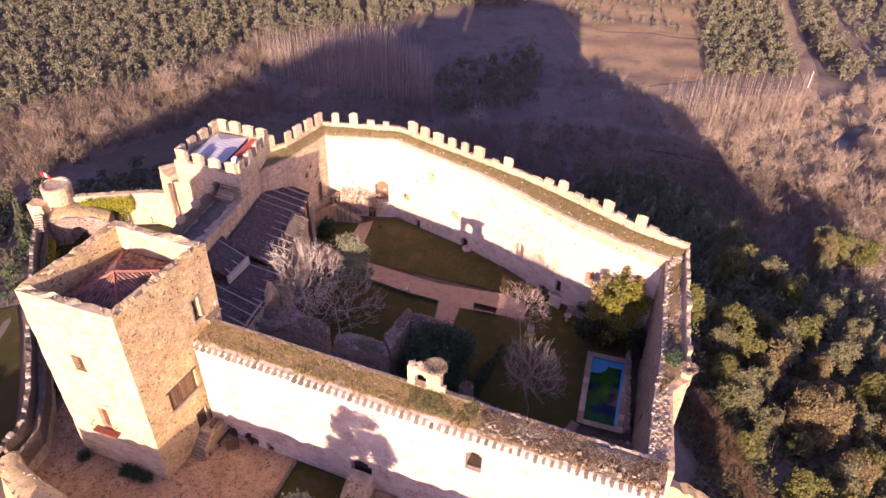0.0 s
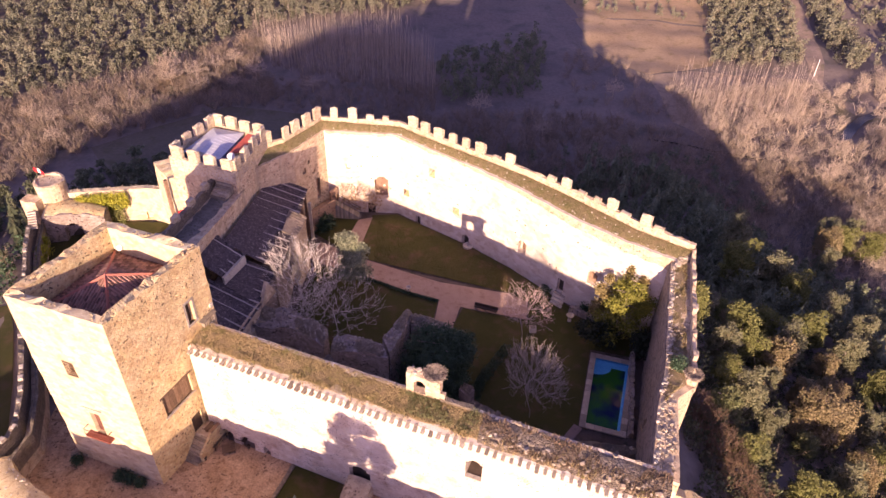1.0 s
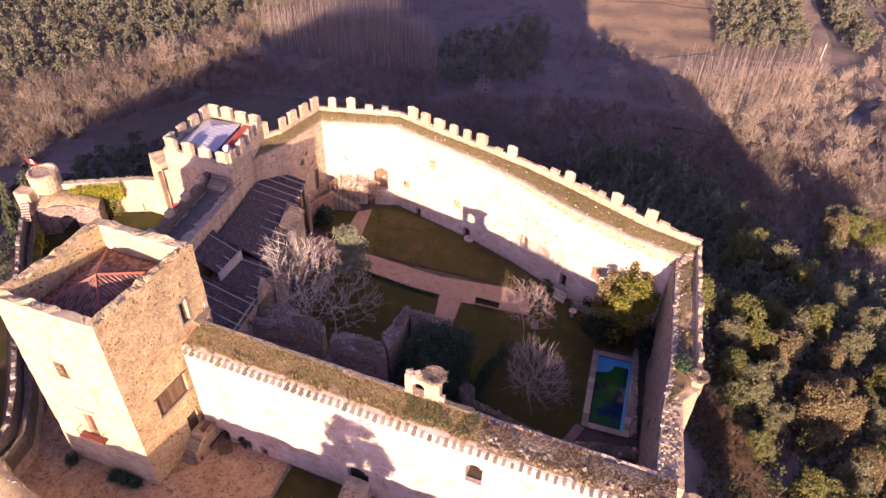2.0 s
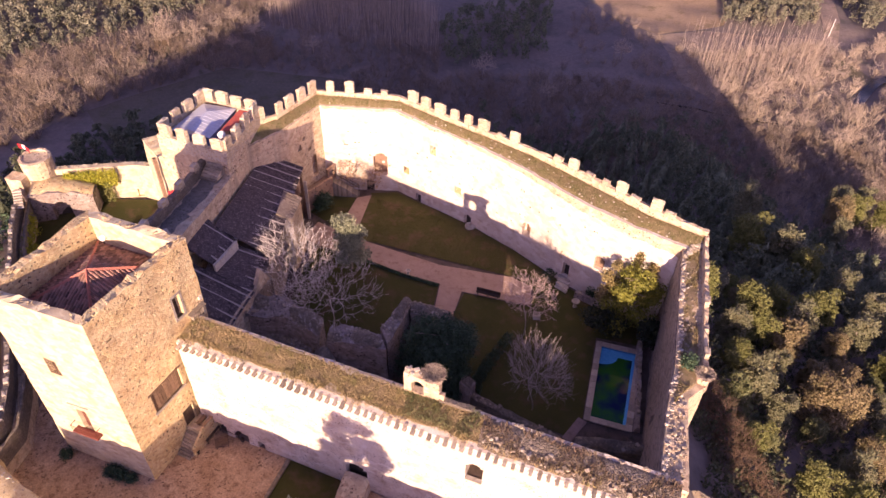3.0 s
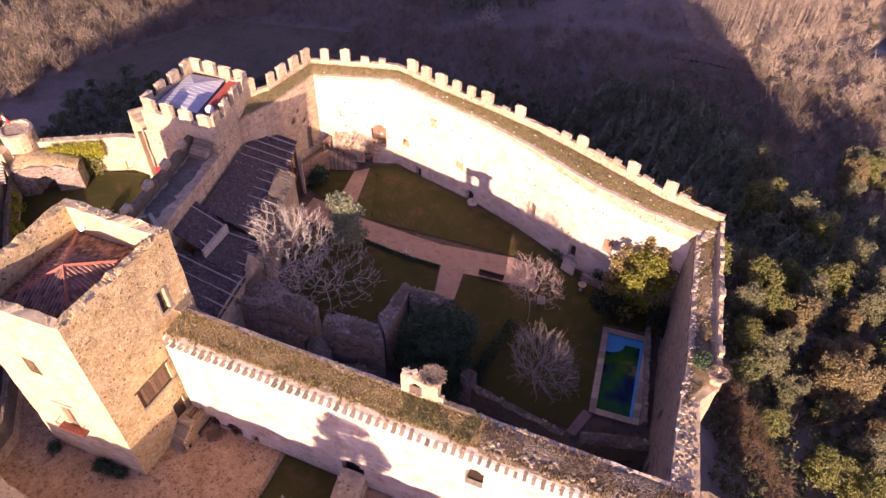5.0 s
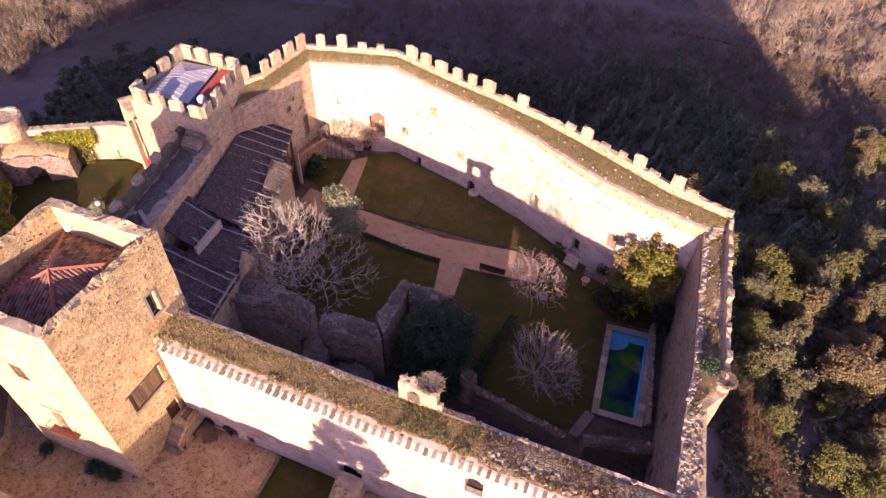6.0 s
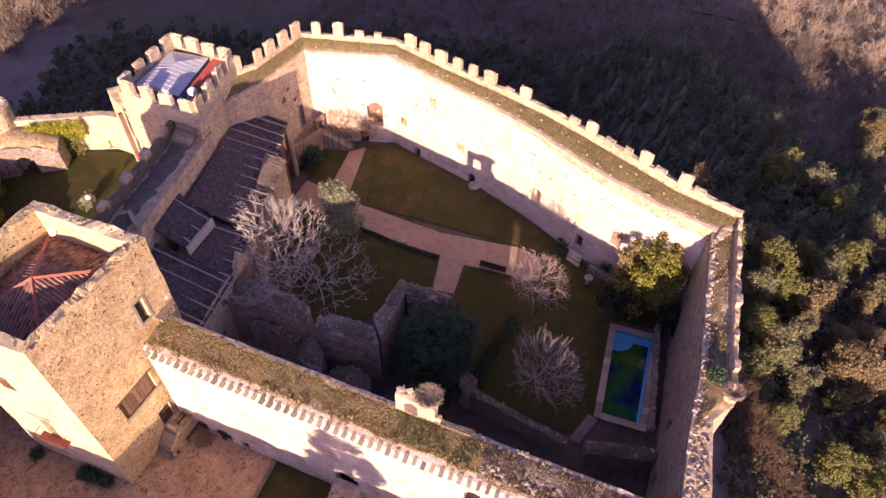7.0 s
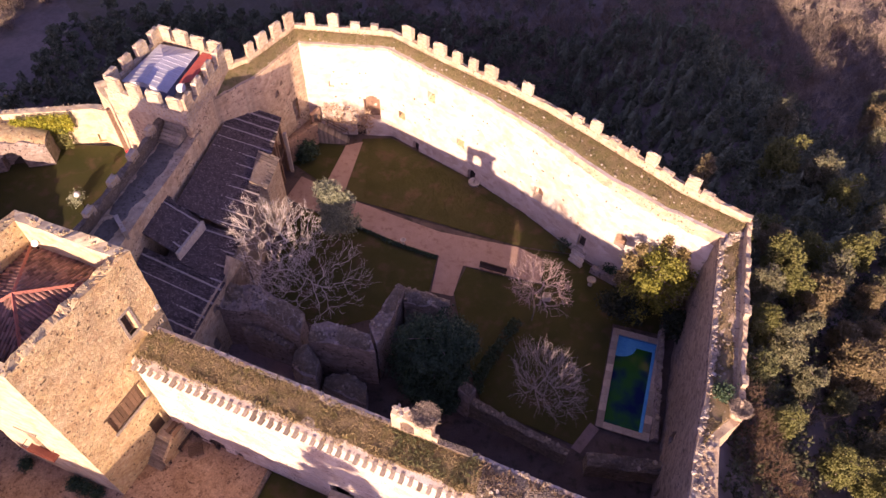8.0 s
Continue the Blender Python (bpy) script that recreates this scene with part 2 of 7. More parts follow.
def wall(name, front, back, z0, tops, mat, holes=(), step=0.9, rough=0.06, ragged=0.1, label="", parent=None, kind="structure", category="wall", ztop_back=None, batter=0.0):
    """A thick wall between two plan polylines of as many points. tops: heights at those points. holes: (s0, s1, z0, z1, depth, arched): depth None goes through,
    else a recess from the front; s runs along the front. The faces are gently uneven and the crest ragged."""
    P, Q = [Vector(p) for p in front], [Vector(p) for p in back]
    dist = [0.0]
    for a, b in zip(P, P[1:]):
        dist.append(dist[-1] + (b - a).length)
    total = dist[-1]
    boxes = []
    for s0, s1, h0, h1, depth, arched in holes:
        if arched:
            k = 6
            for i in range(k):
                a0, a1 = s0 + (s1 - s0) * i / k, s0 + (s1 - s0) * (i + 1) / k
                u = abs((i + 0.5) / k * 2 - 1)
                boxes.append((a0, a1, h0, h1 - (s1 - s0) / 2 * (1 - math.sqrt(1 - u * u)), depth))
        else:
            boxes.append((s0, s1, h0, h1, depth))
    zmax = max(tops)
    ss, zs = set(round(d, 3) for d in dist), {0.0, 1.0}
    k = max(1, round(total / step))
    for i in range(k + 1):
        v = round(total * i / k, 3)
        if all(abs(v - b) > step * 0.3 for bx in boxes for b in bx[:2]) and all(abs(v - d) > step * 0.3 or v == d for d in dist):
            ss.add(v)
    for b in boxes:
        ss.update((round(b[0], 3), round(b[1], 3)))
    ss = sorted(ss)
    levels = set()
    k = max(1, round((zmax - z0) / (step * 1.3)))
    for i in range(k):
        v = z0 + (zmax - z0) * i / k
        if all(abs(v - e) > step * 0.25 for bx in boxes for e in bx[2:4]):
            levels.add(round(v, 3))
    levels.add(round(z0, 3))
    for b in boxes:
        levels.update((round(b[2], 3), round(b[3], 3)))
    low_top = min(tops)
    levels = [z for z in sorted(levels) if z < low_top - 0.25]
    nz = len(levels)

    def at(line, s):
        for i in range(len(dist) - 1):
            if s <= dist[i + 1] + 1e-6:
                u = (s - dist[i]) / max(dist[i + 1] - dist[i], 1e-6)
                return line[i].lerp(line[i + 1], u), i, u
        return line[-1], len(dist) - 2, 1.0

    bm = bmesh.new()
    F, B = {}, {}
    for i, s in enumerate(ss):
        p, seg, u = at(P, s)
        q, _, _ = at(Q, s)
        top = tops[seg] * (1 - u) + tops[seg + 1] * u
        out = (p - q).normalized()
        for j in range(nz + 1):
            crest = j == nz
            zf = top + (wob(p.x, p.y, 3.0, 0.9, ragged) if crest else 0) if crest else levels[j]
            zb = zf if not crest else top + wob(q.x, q.y, 9.0, 0.9, ragged) + (ztop_back or 0.0)
            d = out * (wob(p.x, p.y, zf, 0.55, rough) + batter * max(0.0, (top - zf) / (top - z0)))
            e = out * wob(q.x, q.y, zb, 0.55, rough)
            F[i, j] = bm.verts.new((p.x + d.x, p.y + d.y, zf))
            B[i, j] = bm.verts.new((q.x - e.x, q.y - e.y, zb))

    def hole(i, j):
        if not (0 <= i < len(ss) - 1 and 0 <= j < nz):
            return "out"
        s, z = (ss[i] + ss[i + 1]) / 2, (levels[j] + (levels[j + 1] if j + 1 < nz else low_top)) / 2
        for b in boxes:
            if b[0] < s < b[1] and b[2] < z < b[3]:
                return ("hole", b[4])
        return None

    R = {}

    def deep(i, j, depth):
        if depth is None:
            return B[i, j]
        if (i, j) not in R:
            f, b = F[i, j].co, B[i, j].co
            R[i, j] = bm.verts.new(f.lerp(b, min(0.95, depth / (f - b).length)))
        return R[i, j]

    flat = set()
    for i in range(len(ss) - 1):
        for j in range(nz):
            h = hole(i, j)
            if h is None:
                bm.faces.new((F[i, j], F[i + 1, j], F[i + 1, j + 1], F[i, j + 1]))
            if h is None or h[1] is not None:
                bm.faces.new((B[i + 1, j], B[i, j], B[i, j + 1], B[i + 1, j + 1]))
            if h is not None and h[1] is not None:
                d = h[1]
                bm.faces.new((deep(i, j, d), deep(i + 1, j, d), deep(i + 1, j + 1, d), deep(i, j + 1, d)))
            for di, dj, a, b in ((0, -1, (i, j), (i + 1, j)), (0, 1, (i + 1, j + 1), (i, j + 1)), (-1, 0, (i, j + 1), (i, j)), (1, 0, (i + 1, j), (i + 1, j + 1))):
                o = hole(i + di, j + dj)
                if h is None and o == "out":
                    bm.faces.new((F[b], F[a], B[a], B[b]))
                elif h is None and o is not None:
                    bm.faces.new((F[b], F[a], deep(*a, o[1]), deep(*b, o[1])))
    bmesh.ops.recalc_face_normals(bm, faces=bm.faces[:])
    ob = part(name, bm, mat, parent, label)
    if parent is None:
        tagged(ob, label, category, "", kind)
    return ob


def along(line, s):
    """Point and direction at s metres along a plan polyline."""
    for a, b in zip(line, line[1:]):
        a, b = Vector(a), Vector(b)
        d = (b - a).length
        if s <= d or (b - Vector(line[-1])).length < 1e-6:
            return a + (b - a) * (s / d), (b - a) / d
        s -= d


def length(line):
    return sum((Vector(b) - Vector(a)).length for a, b in zip(line, line[1:]))


def offset(line, d):
    """The polyline moved d metres to its left, mitred."""
    out = []
    for i, p in enumerate(line):
        a, b = Vector(line[max(i - 1, 0)]), Vector(p)
        c = Vector(line[min(i + 1, len(line) - 1)])
        n1 = (b - a).normalized() if (b - a).length else (c - b).normalized()
        n2 = (c - b).normalized() if (c - b).length else n1
        t = (n1 + n2).normalized()
        n = Vector((-t.y, t.x))
        k = max(0.5, n.dot(Vector((-n1.y, n1.x))))
        out.append(tuple(b + n * (d / k)))
    return out

# Ground: the castle spur, its slopes and the valley floor, one sheet to the horizon
def smooth(u):
    u = min(1.0, max(0.0, u))
    return u * u * (3 - 2 * u)


def lerp_table(x, table):
    for (a, va), (b, vb) in zip(table, table[1:]):
        if x <= b:
            return va + (vb - va) * max(0.0, (x - a) / (b - a))
    return table[-1][1]


RIDGE = [(-900, -75), (-300, -82), (-180, -54), (-172, -48), (-161, -41.5), (-148, -35), (-124, -21), (-100, -10), (-68, -3.8), (-60, -1.3), (24, -1.3), (32, -7), (50, -22), (64, -29), (78, -35), (89, -36.5), (100, -43), (110, -49.5), (122, -53.5), (190, -68), (320, -88)]
EDGE = [(-900, 150), (-200, 120), (-66, 104), (-30, 98), (-18, 102), (-4, 102), (24, 84), (34, 88), (60, 96), (90, 98), (130, 80), (250, 20), (420, -60)]
FLOOR = -88.0


def land(x, y):
    """Height of the ground."""
    top = lerp_table(x, RIDGE)
    d = y - lerp_table(x, EDGE)
    u = d / 122.0
    fall = 0.0 if u <= 0 else (1 - math.exp(-3.1 * u)) * smooth(u * 4 + 0.25)
    z = top + (FLOOR - top) * min(1.0, fall * 1.02)
    side = smooth((x - 48) / 32)
    if side > 0 and d > 0:
        run = top - (0.315 - 0.035 * smooth((x - 112) / 22)) * d
        z = z * (1 - side) + side * max(run, FLOOR + 3.0 * math.exp(min(0.0, run - FLOOR) / 6.0))
    far = smooth(d / 60)
    z += far * (wob(x, y, 0, 0.011, 3.5) + wob(x, y, 5, 0.045, 1.0))
    if x > 26:
        z += smooth((x - 34) / 20) * wob(x, y, 2, 0.06, 1.2)
    z += smooth((y - 520) / 500) * 40 + smooth((abs(x) - 420) / 700) * 30
    return z


def spaced(lo, hi, step, far, ratio=1.35):
    v = [lo + step * i for i in range(int((hi - lo) / step) + 1)]
    d, a, b = step, v[0], v[-1]
    while b < far:
        d *= ratio
        a, b = a - d, b + d
        v = [a] + v + [b]
    return v


gx, gy = spaced(-240, 300, 4.0, 2600), spaced(-40, 520, 4.0, 2800)
verts = [(x, y, land(x, y)) for y in gy for x in gx]
nx = len(gx)
faces = [(j * nx + i, j * nx + i + 1, (j + 1) * nx + i + 1, (j + 1) * nx + i) for j in range(len(gy) - 1) for i in range(nx - 1)]


M["valley"] = material("valley_scrub_and_earth", [(0.17, 0.14, 0.125), (0.22, 0.175, 0.15), (0.13, 0.12, 0.10)], 0.03, bump=1.0, fine=0.6)
ground = mesh_object("ground", verts, faces, M["valley"], None, "", True)
tagged(ground, "brown winter scrub and earth of a hill spur and valley", "ground", "", "structure")

# Castle plan
KF, KR, KB, KL = (-29.35, 47.55), (-23.95, 59.3), (-34.9, 63.3), (-40.1, 51.3)      # keep corners
S_OUT = [(-25.7, 54.45), (-2.69, 45.56), (21.3, 36.6)]
S_IN = [(-24.4, 58.0), (-1.3, 49.1), (22.6, 40.0)]
E_IN = [(20.6, 39.9), (22.9, 47.5), (25.0, 53.0), (29.9, 70.3)]
E_OUT = [(22.9, 39.0), (25.2, 48.7), (27.4, 50.3), (33.0, 71.3)]
N_IN = [(-20.8, 92.3), (-17.05, 98.3), (-5.84, 98.05), (-0.92, 94.5), (6.14, 89.7), (11.9, 84.8), (19.2, 77.5), (24.9, 73.2), (30.6, 69.8)]
N_TOP = [15.5, 15.7, 15.4, 15.15, 14.95, 14.85, 14.85, 14.7, 14.5]
N_OUT = [(-22.67, 93.47), (-17.84, 100.35), (-5.34, 100.19), (0.34, 96.3), (7.4, 91.85), (13.4, 87.7), (21.0, 80.9), (27.0, 75.5), (33.0, 71.6)]
W_IN = [(-30.2, 61.5), (-28.7, 69.5), (-27.2, 75.8), (-25.9, 83.5)]
W_OUT = [(-34.8, 62.8), (-33.2, 68.3), (-31.8, 75.0), (-30.2, 83.8)]
rng = random.Random(7)


def cover(name, left, right, zl, zr, mat, parent, rise=0.1, step=0.5, across=6, seed=0.0, label="", rugged=1.0):
    """A soft layer of turf or paving between two plan polylines of as many points, with rounded sides."""
    n = max(2, round(length(left) / step))
    verts, faces = [], []
    for i in range(n + 1):
        a, b = along(left, length(left) * i / n)[0], along(right, length(right) * i / n)[0]
        u = i / n * (len(zl) - 1)
        k = min(int(u), len(zl) - 2)
        ha, hb = zl[k] + (zl[k + 1] - zl[k]) * (u - k), zr[k] + (zr[k + 1] - zr[k]) * (u - k)
        for j in range(across + 1):
            v = j / across
            p = a.lerp(b, v)
            edge = math.sin(math.pi * v) ** 0.5
            z = ha + (hb - ha) * v - 0.12 + edge * (rise + 0.12) + (wob(p.x, p.y, seed, 0.8, 0.12) + wob(p.x, p.y, seed, 2.5, 0.07)) * edge * rugged + (wob(p.x, p.y, seed + 3, 0.3, 0.9) if rugged > 1 else 0.0)
            verts.append((p.x + wob(p.x, p.y, 4 + seed, 1.1, 0.08), p.y + wob(p.x, p.y, 7 + seed, 1.1, 0.08), z))
    w = across + 1
    for i in range(n):
        for j in range(across):
            q = (i * w + j, (i + 1) * w + j, (i + 1) * w + j + 1, i * w + j + 1)
            faces.append(q)
    ob = mesh_object(name, verts, faces, mat, parent, label, True)
    me = ob.data
    if me.polygons[0].normal.z < 0:
        me.flip_normals()
    return ob


def grass(name, left, right, zl, zr, count, mat, parent, size=(0.12, 0.3), seed=1, patchy=0.0, label=""):
    """Blades and tufts standing on a strip."""
    r = random.Random(seed)
    verts, faces = [], []
    for _ in range(count):
        u, v = r.random(), r.uniform(0.04, 0.96)
        a, b = along(left, length(left) * u)[0], along(right, length(right) * u)[0]
        p = a.lerp(b, v)
        if patchy and noise.noise(Vector((p.x * 0.5, p.y * 0.5, seed))) < patchy - 0.5:
            continue
        k = min(int(u * (len(zl) - 1)), len(zl) - 2)
        f = u * (len(zl) - 1) - k
        z = (zl[k] + (zl[k + 1] - zl[k]) * f) * (1 - v) + (zr[k] + (zr[k + 1] - zr[k]) * f) * v + 0.02
        h, w, t = r.uniform(*size), r.uniform(0.025, 0.06), r.uniform(0, math.pi)
        lx, ly = r.uniform(-0.5, 0.5) * h, r.uniform(-0.5, 0.5) * h
        k = len(verts)
        verts += [(p.x - w * math.cos(t), p.y - w * math.sin(t), z), (p.x + w * math.cos(t), p.y + w * math.sin(t), z), (p.x + lx, p.y + ly, z + h)]
        faces.append((k, k + 1, k + 2))
    return tagged(mesh_object(name, verts, faces, mat, parent, label), "", "", "", "stuff")


def stone_mesh(name, size, mat, seed):
    r = random.Random(seed)
    bm = bmesh.new()
    add_box(bm, (0, 0, 0), size, jitter=min(size) * 0.13, taper=0.86, rng=r)
    bmesh.ops.bevel(bm, geom=bm.edges[:], offset=min(size) * 0.12, segments=1, affect="EDGES")
    me = bpy.data.meshes.new(name)
    bm.to_mesh(me)
    bm.free()
    me.materials.append(mat)
    return me


STONES = [stone_mesh("stone", (0.5 * k, 0.38 * k, 0.3 * k), M["stone_grey"], i) for i, k in enumerate((0.7, 0.9, 1.1, 1.35))]
M["stone_gold"] = material("golden_weathered_stone", [(0.52, 0.40, 0.22), (0.60, 0.48, 0.29), (0.40, 0.28, 0.15)], 1.3, bump=0.5, obrand=0.4)
STONES_GOLD = [stone_mesh("stone", (0.5 * k, 0.38 * k, 0.3 * k), M["stone_gold"], i + 40) for i, k in enumerate((0.7, 0.9, 1.1))]
STONES_PALE = [stone_mesh("stone", (0.5 * k, 0.38 * k, 0.3 * k), M["stone_pale"], i + 20) for i, k in enumerate((0.7, 0.9, 1.1, 1.35))]


def piece(name, me, parent, p, rz=0.0, rx=0.0, ry=0.0, scale=1.0):
    ob = new(name, me)
    ob.matrix_basis = pose(p[0], p[1], p[2], math.degrees(rx), math.degrees(ry), math.degrees(rz)) @ Matrix.Diagonal((scale, scale, scale, 1))
    if parent is not None:
        ob.parent = parent
        ob.matrix_parent_inverse = Matrix.Translation(parent.location).inverted()
    return ob


def scatter_stones(parent, left, right, z, count, seed, pale=0.4, lift=0.05, sizes=(0.7, 1.3)):
    r = random.Random(seed)
    for _ in range(count):
        u, v = r.random(), r.random()
        a, b = along(left, length(left) * u)[0], along(right, length(right) * u)[0]
        p = a.lerp(b, v)
        zz = z[0] + (z[1] - z[0]) * u
        piece("stone", r.choice(STONES_PALE if r.random() < pale else STONES), parent, (p.x, p.y, zz + lift + r.uniform(0, 0.12)), r.uniform(0, 6.3), r.uniform(-0.3, 0.3), r.uniform(-0.3, 0.3), r.uniform(*sizes))


def small_holes(total, rows, count, seed, lo=0.0, size=0.2):
    r = random.Random(seed)
    return [(s, s + size * r.uniform(0.8, 1.3), z, z + size, 0.45, False) for z in rows for s in (r.uniform(lo + 0.5, total - 0.6) for _ in range(count))]


# South curtain wall, with the round-headed opening that lets a streak of sun on to the lawn
S_HOLES = [(31.6, 33.3, 8.1, 11.1, None, True), (18.4, 21.0, -1.5, 3.1, 0.9, True), (1.5, 3.1, -1.5, 0.9, 0.9, True), (4.1, 6.0, -1.5, 0.8, 0.9, True), (7.2, 8.1, -1.5, 0.2, 0.6, False)]
wall_south = wall("wall_south", S_OUT, S_IN, -1.6, [13.75, 13.6, 13.4], M["render_white"], rough=0.10, ragged=0.10, step=1.0,
                  holes=S_HOLES + small_holes(51, (6.6, 9.6), 9, 3, 9.0, 0.16) + small_holes(51, (3.9,), 7, 4, 9.0, 0.16), ztop_back=0.55, label="thick sunlit pale lime-rendered curtain wall with turf on top")
# dark brown that paints shade inside the window opening
M["opening_shade"] = material("dark_shade_floor", [(0.10, 0.075, 0.055), (0.14, 0.10, 0.075)], 1.2, bump=0.4)
M["straw_dark"] = material("dead_brown_weeds", [(0.16, 0.11, 0.075), (0.22, 0.16, 0.11), (0.10, 0.08, 0.04)], 0.7, bump=0.0, island=0.5)
S_MID, S_MIDI = (4.6, 42.85), (5.6, 46.45)
cover("turf", offset([S_OUT[0], S_OUT[1], S_MID], 0.3), offset([S_IN[0], S_IN[1], S_MIDI], -0.05), [13.78, 13.62, 13.58], [14.32, 14.17, 14.1], M["turf_dry"], wall_south, rise=0.16, label="dry grass-grown wall top")
cover("rubble_top", offset([S_MID, S_OUT[2]], 0.15), offset([S_MIDI, S_IN[2]], -0.3), [13.62, 13.47], [14.2, 14.02], M["rubble"], wall_south, rise=0.2, seed=9.0, label="grey rubble wall top")
grass("grass", offset([S_OUT[0], S_OUT[1], S_MID], 0.4), offset([S_IN[0], S_IN[1], S_MIDI], -0.15), [13.9, 13.75, 13.7], [14.45, 14.3, 14.2], 24000, M["straw"], wall_south, size=(0.06, 0.17), seed=5)
grass("weeds", offset(S_OUT, 0.15), offset(S_OUT, 1.2), [13.8, 13.65, 13.45], [14.0, 13.85, 13.65], 2600, M["straw"], wall_south, size=(0.25, 0.6), seed=6, patchy=0.45)
grass("green_weeds", [(-3.5, 46.6), (4.6, 43.6)], [(-2.3, 49.0), (5.2, 46.6)], [13.8, 13.8], [14.3, 14.3], 1800, M["leaf_olive"], wall_south, size=(0.15, 0.4), seed=8, patchy=0.45)
bm = bmesh.new()
prof = [(0, 0.06), (1.2, -0.06), (1.2, -0.28), (1.0, -0.45), (0.6, -0.6), (0, -0.66)]
vs = [[bm.verts.new((x, -0.68 * y + 0.2, z * 0.8)) for y, z in prof] for x in (-0.17, 0.17)]
bm.faces.new(vs[0])
bm.faces.new(vs[1][::-1])
for i in range(len(prof)):
    j = (i + 1) % len(prof)
    bm.faces.new((vs[0][j], vs[0][i], vs[1][i], vs[1][j]))
bmesh.ops.recalc_face_normals(bm, faces=bm.faces[:])
corbel_me = bpy.data.meshes.new("corbel")
bm.to_mesh(corbel_me)
bm.free()
corbel_me.materials.append(M["stone_grey"])
n = 62
for i in range(n):
    s = 0.5 + (length(S_OUT) - 1.0) * i / (n - 1)
    p, d = along(S_OUT, s)
    z = 13.80 - 0.35 * s / 51 + rng.uniform(-0.04, 0.04)
    piece("corbel", corbel_me, wall_south, (p.x, p.y, z), math.atan2(d.y, d.x) + rng.uniform(-0.06, 0.06), scale=rng.uniform(0.9, 1.08))
scatter_stones(wall_south, offset(S_IN, -0.6), offset(S_IN, 0.0), (14.15, 13.85), 90, 11, 0.2, 0.0, (0.35, 0.9))
scatter_stones(wall_south, [(5, 43.2), (21.5, 37.0)], [(5.8, 46.3), (22.3, 40.1)], (13.95, 13.78), 290, 12, 0.16, 0.0, (0.3, 0.75))
grass("dry_weeds", offset([S_MID, S_OUT[2]], 0.2), offset([S_MIDI, S_IN[2]], -0.2), [13.75, 13.6], [14.3, 14.12], 5200, M["straw_dark"], wall_south, size=(0.15, 0.5), seed=19, patchy=0.42)
low = wall("coping_wall", [(1.15, 47.55), (4.35, 46.4)], [(1.35, 48.05), (4.55, 46.95)], 13.7, [14.55, 14.45], M["rubble"], parent=wall_south, step=0.4, rough=0.08, ragged=0.15, label="low weathered coping wall")

p, d = along(S_OUT, 32.45)
bm = bmesh.new()
add_box(bm, (p.x + 0.2 * -d.y, p.y + 0.2 * d.x, 8.14), (1.6, 0.5, 0.2), rz=math.atan2(d.y, d.x))
part("sill", bm, M["stone_pale"], wall_south, "pale stone window sill")
# dark slab over the opening's floor stands for the shade inside
bm = bmesh.new()
add_box(bm, (p.x + 2.1 * -d.y, p.y + 2.1 * d.x, 8.12), (1.6, 3.2, 0.12), rz=math.atan2(d.y, d.x))
part("opening_floor", bm, M["opening_shade"], wall_south, "floor of the window opening, dark to paint its shade")

# Bell gable on the wall, with a stick nest
gable = thing("bell_gable", (-0.5, 48.6, 13.9), "small ruined stone bell gable standing on the wall top", "gable")
g = wall("gable_wall", [(-2.2, 48.85), (1.15, 47.6)], [(-1.93, 49.55), (1.42, 48.3)], 13.7, [16.9, 16.7], M["masonry"], holes=[(0.8, 2.05, 14.45, 16.15, None, True)], step=0.4, rough=0.05, ragged=0.25, parent=gable, label="pale rendered wall with one arched opening")
under(g, gable)
for i in range(22):
    u = rng.random()
    piece("stone", rng.choice(STONES_PALE), gable, (-2.0 + 3.3 * u, 49.35 - 1.22 * u + rng.uniform(-0.4, 0.4), 16.9 - 0.2 * u), rng.uniform(0, 6), rng.uniform(-0.3, 0.3), scale=rng.uniform(0.5, 0.9))
fin = bmesh.new()
add_box(fin, (1.45, 47.75, 14.5), (0.5, 0.45, 1.4), rz=-0.35, jitter=0.06)
under(part("buttress", fin, M["masonry"]), gable)


M["stick"] = material("grey_weathered_sticks", [(0.26, 0.21, 0.17), (0.36, 0.30, 0.25), (0.16, 0.12, 0.09)], 3.0, bump=0.4, island=0.6)


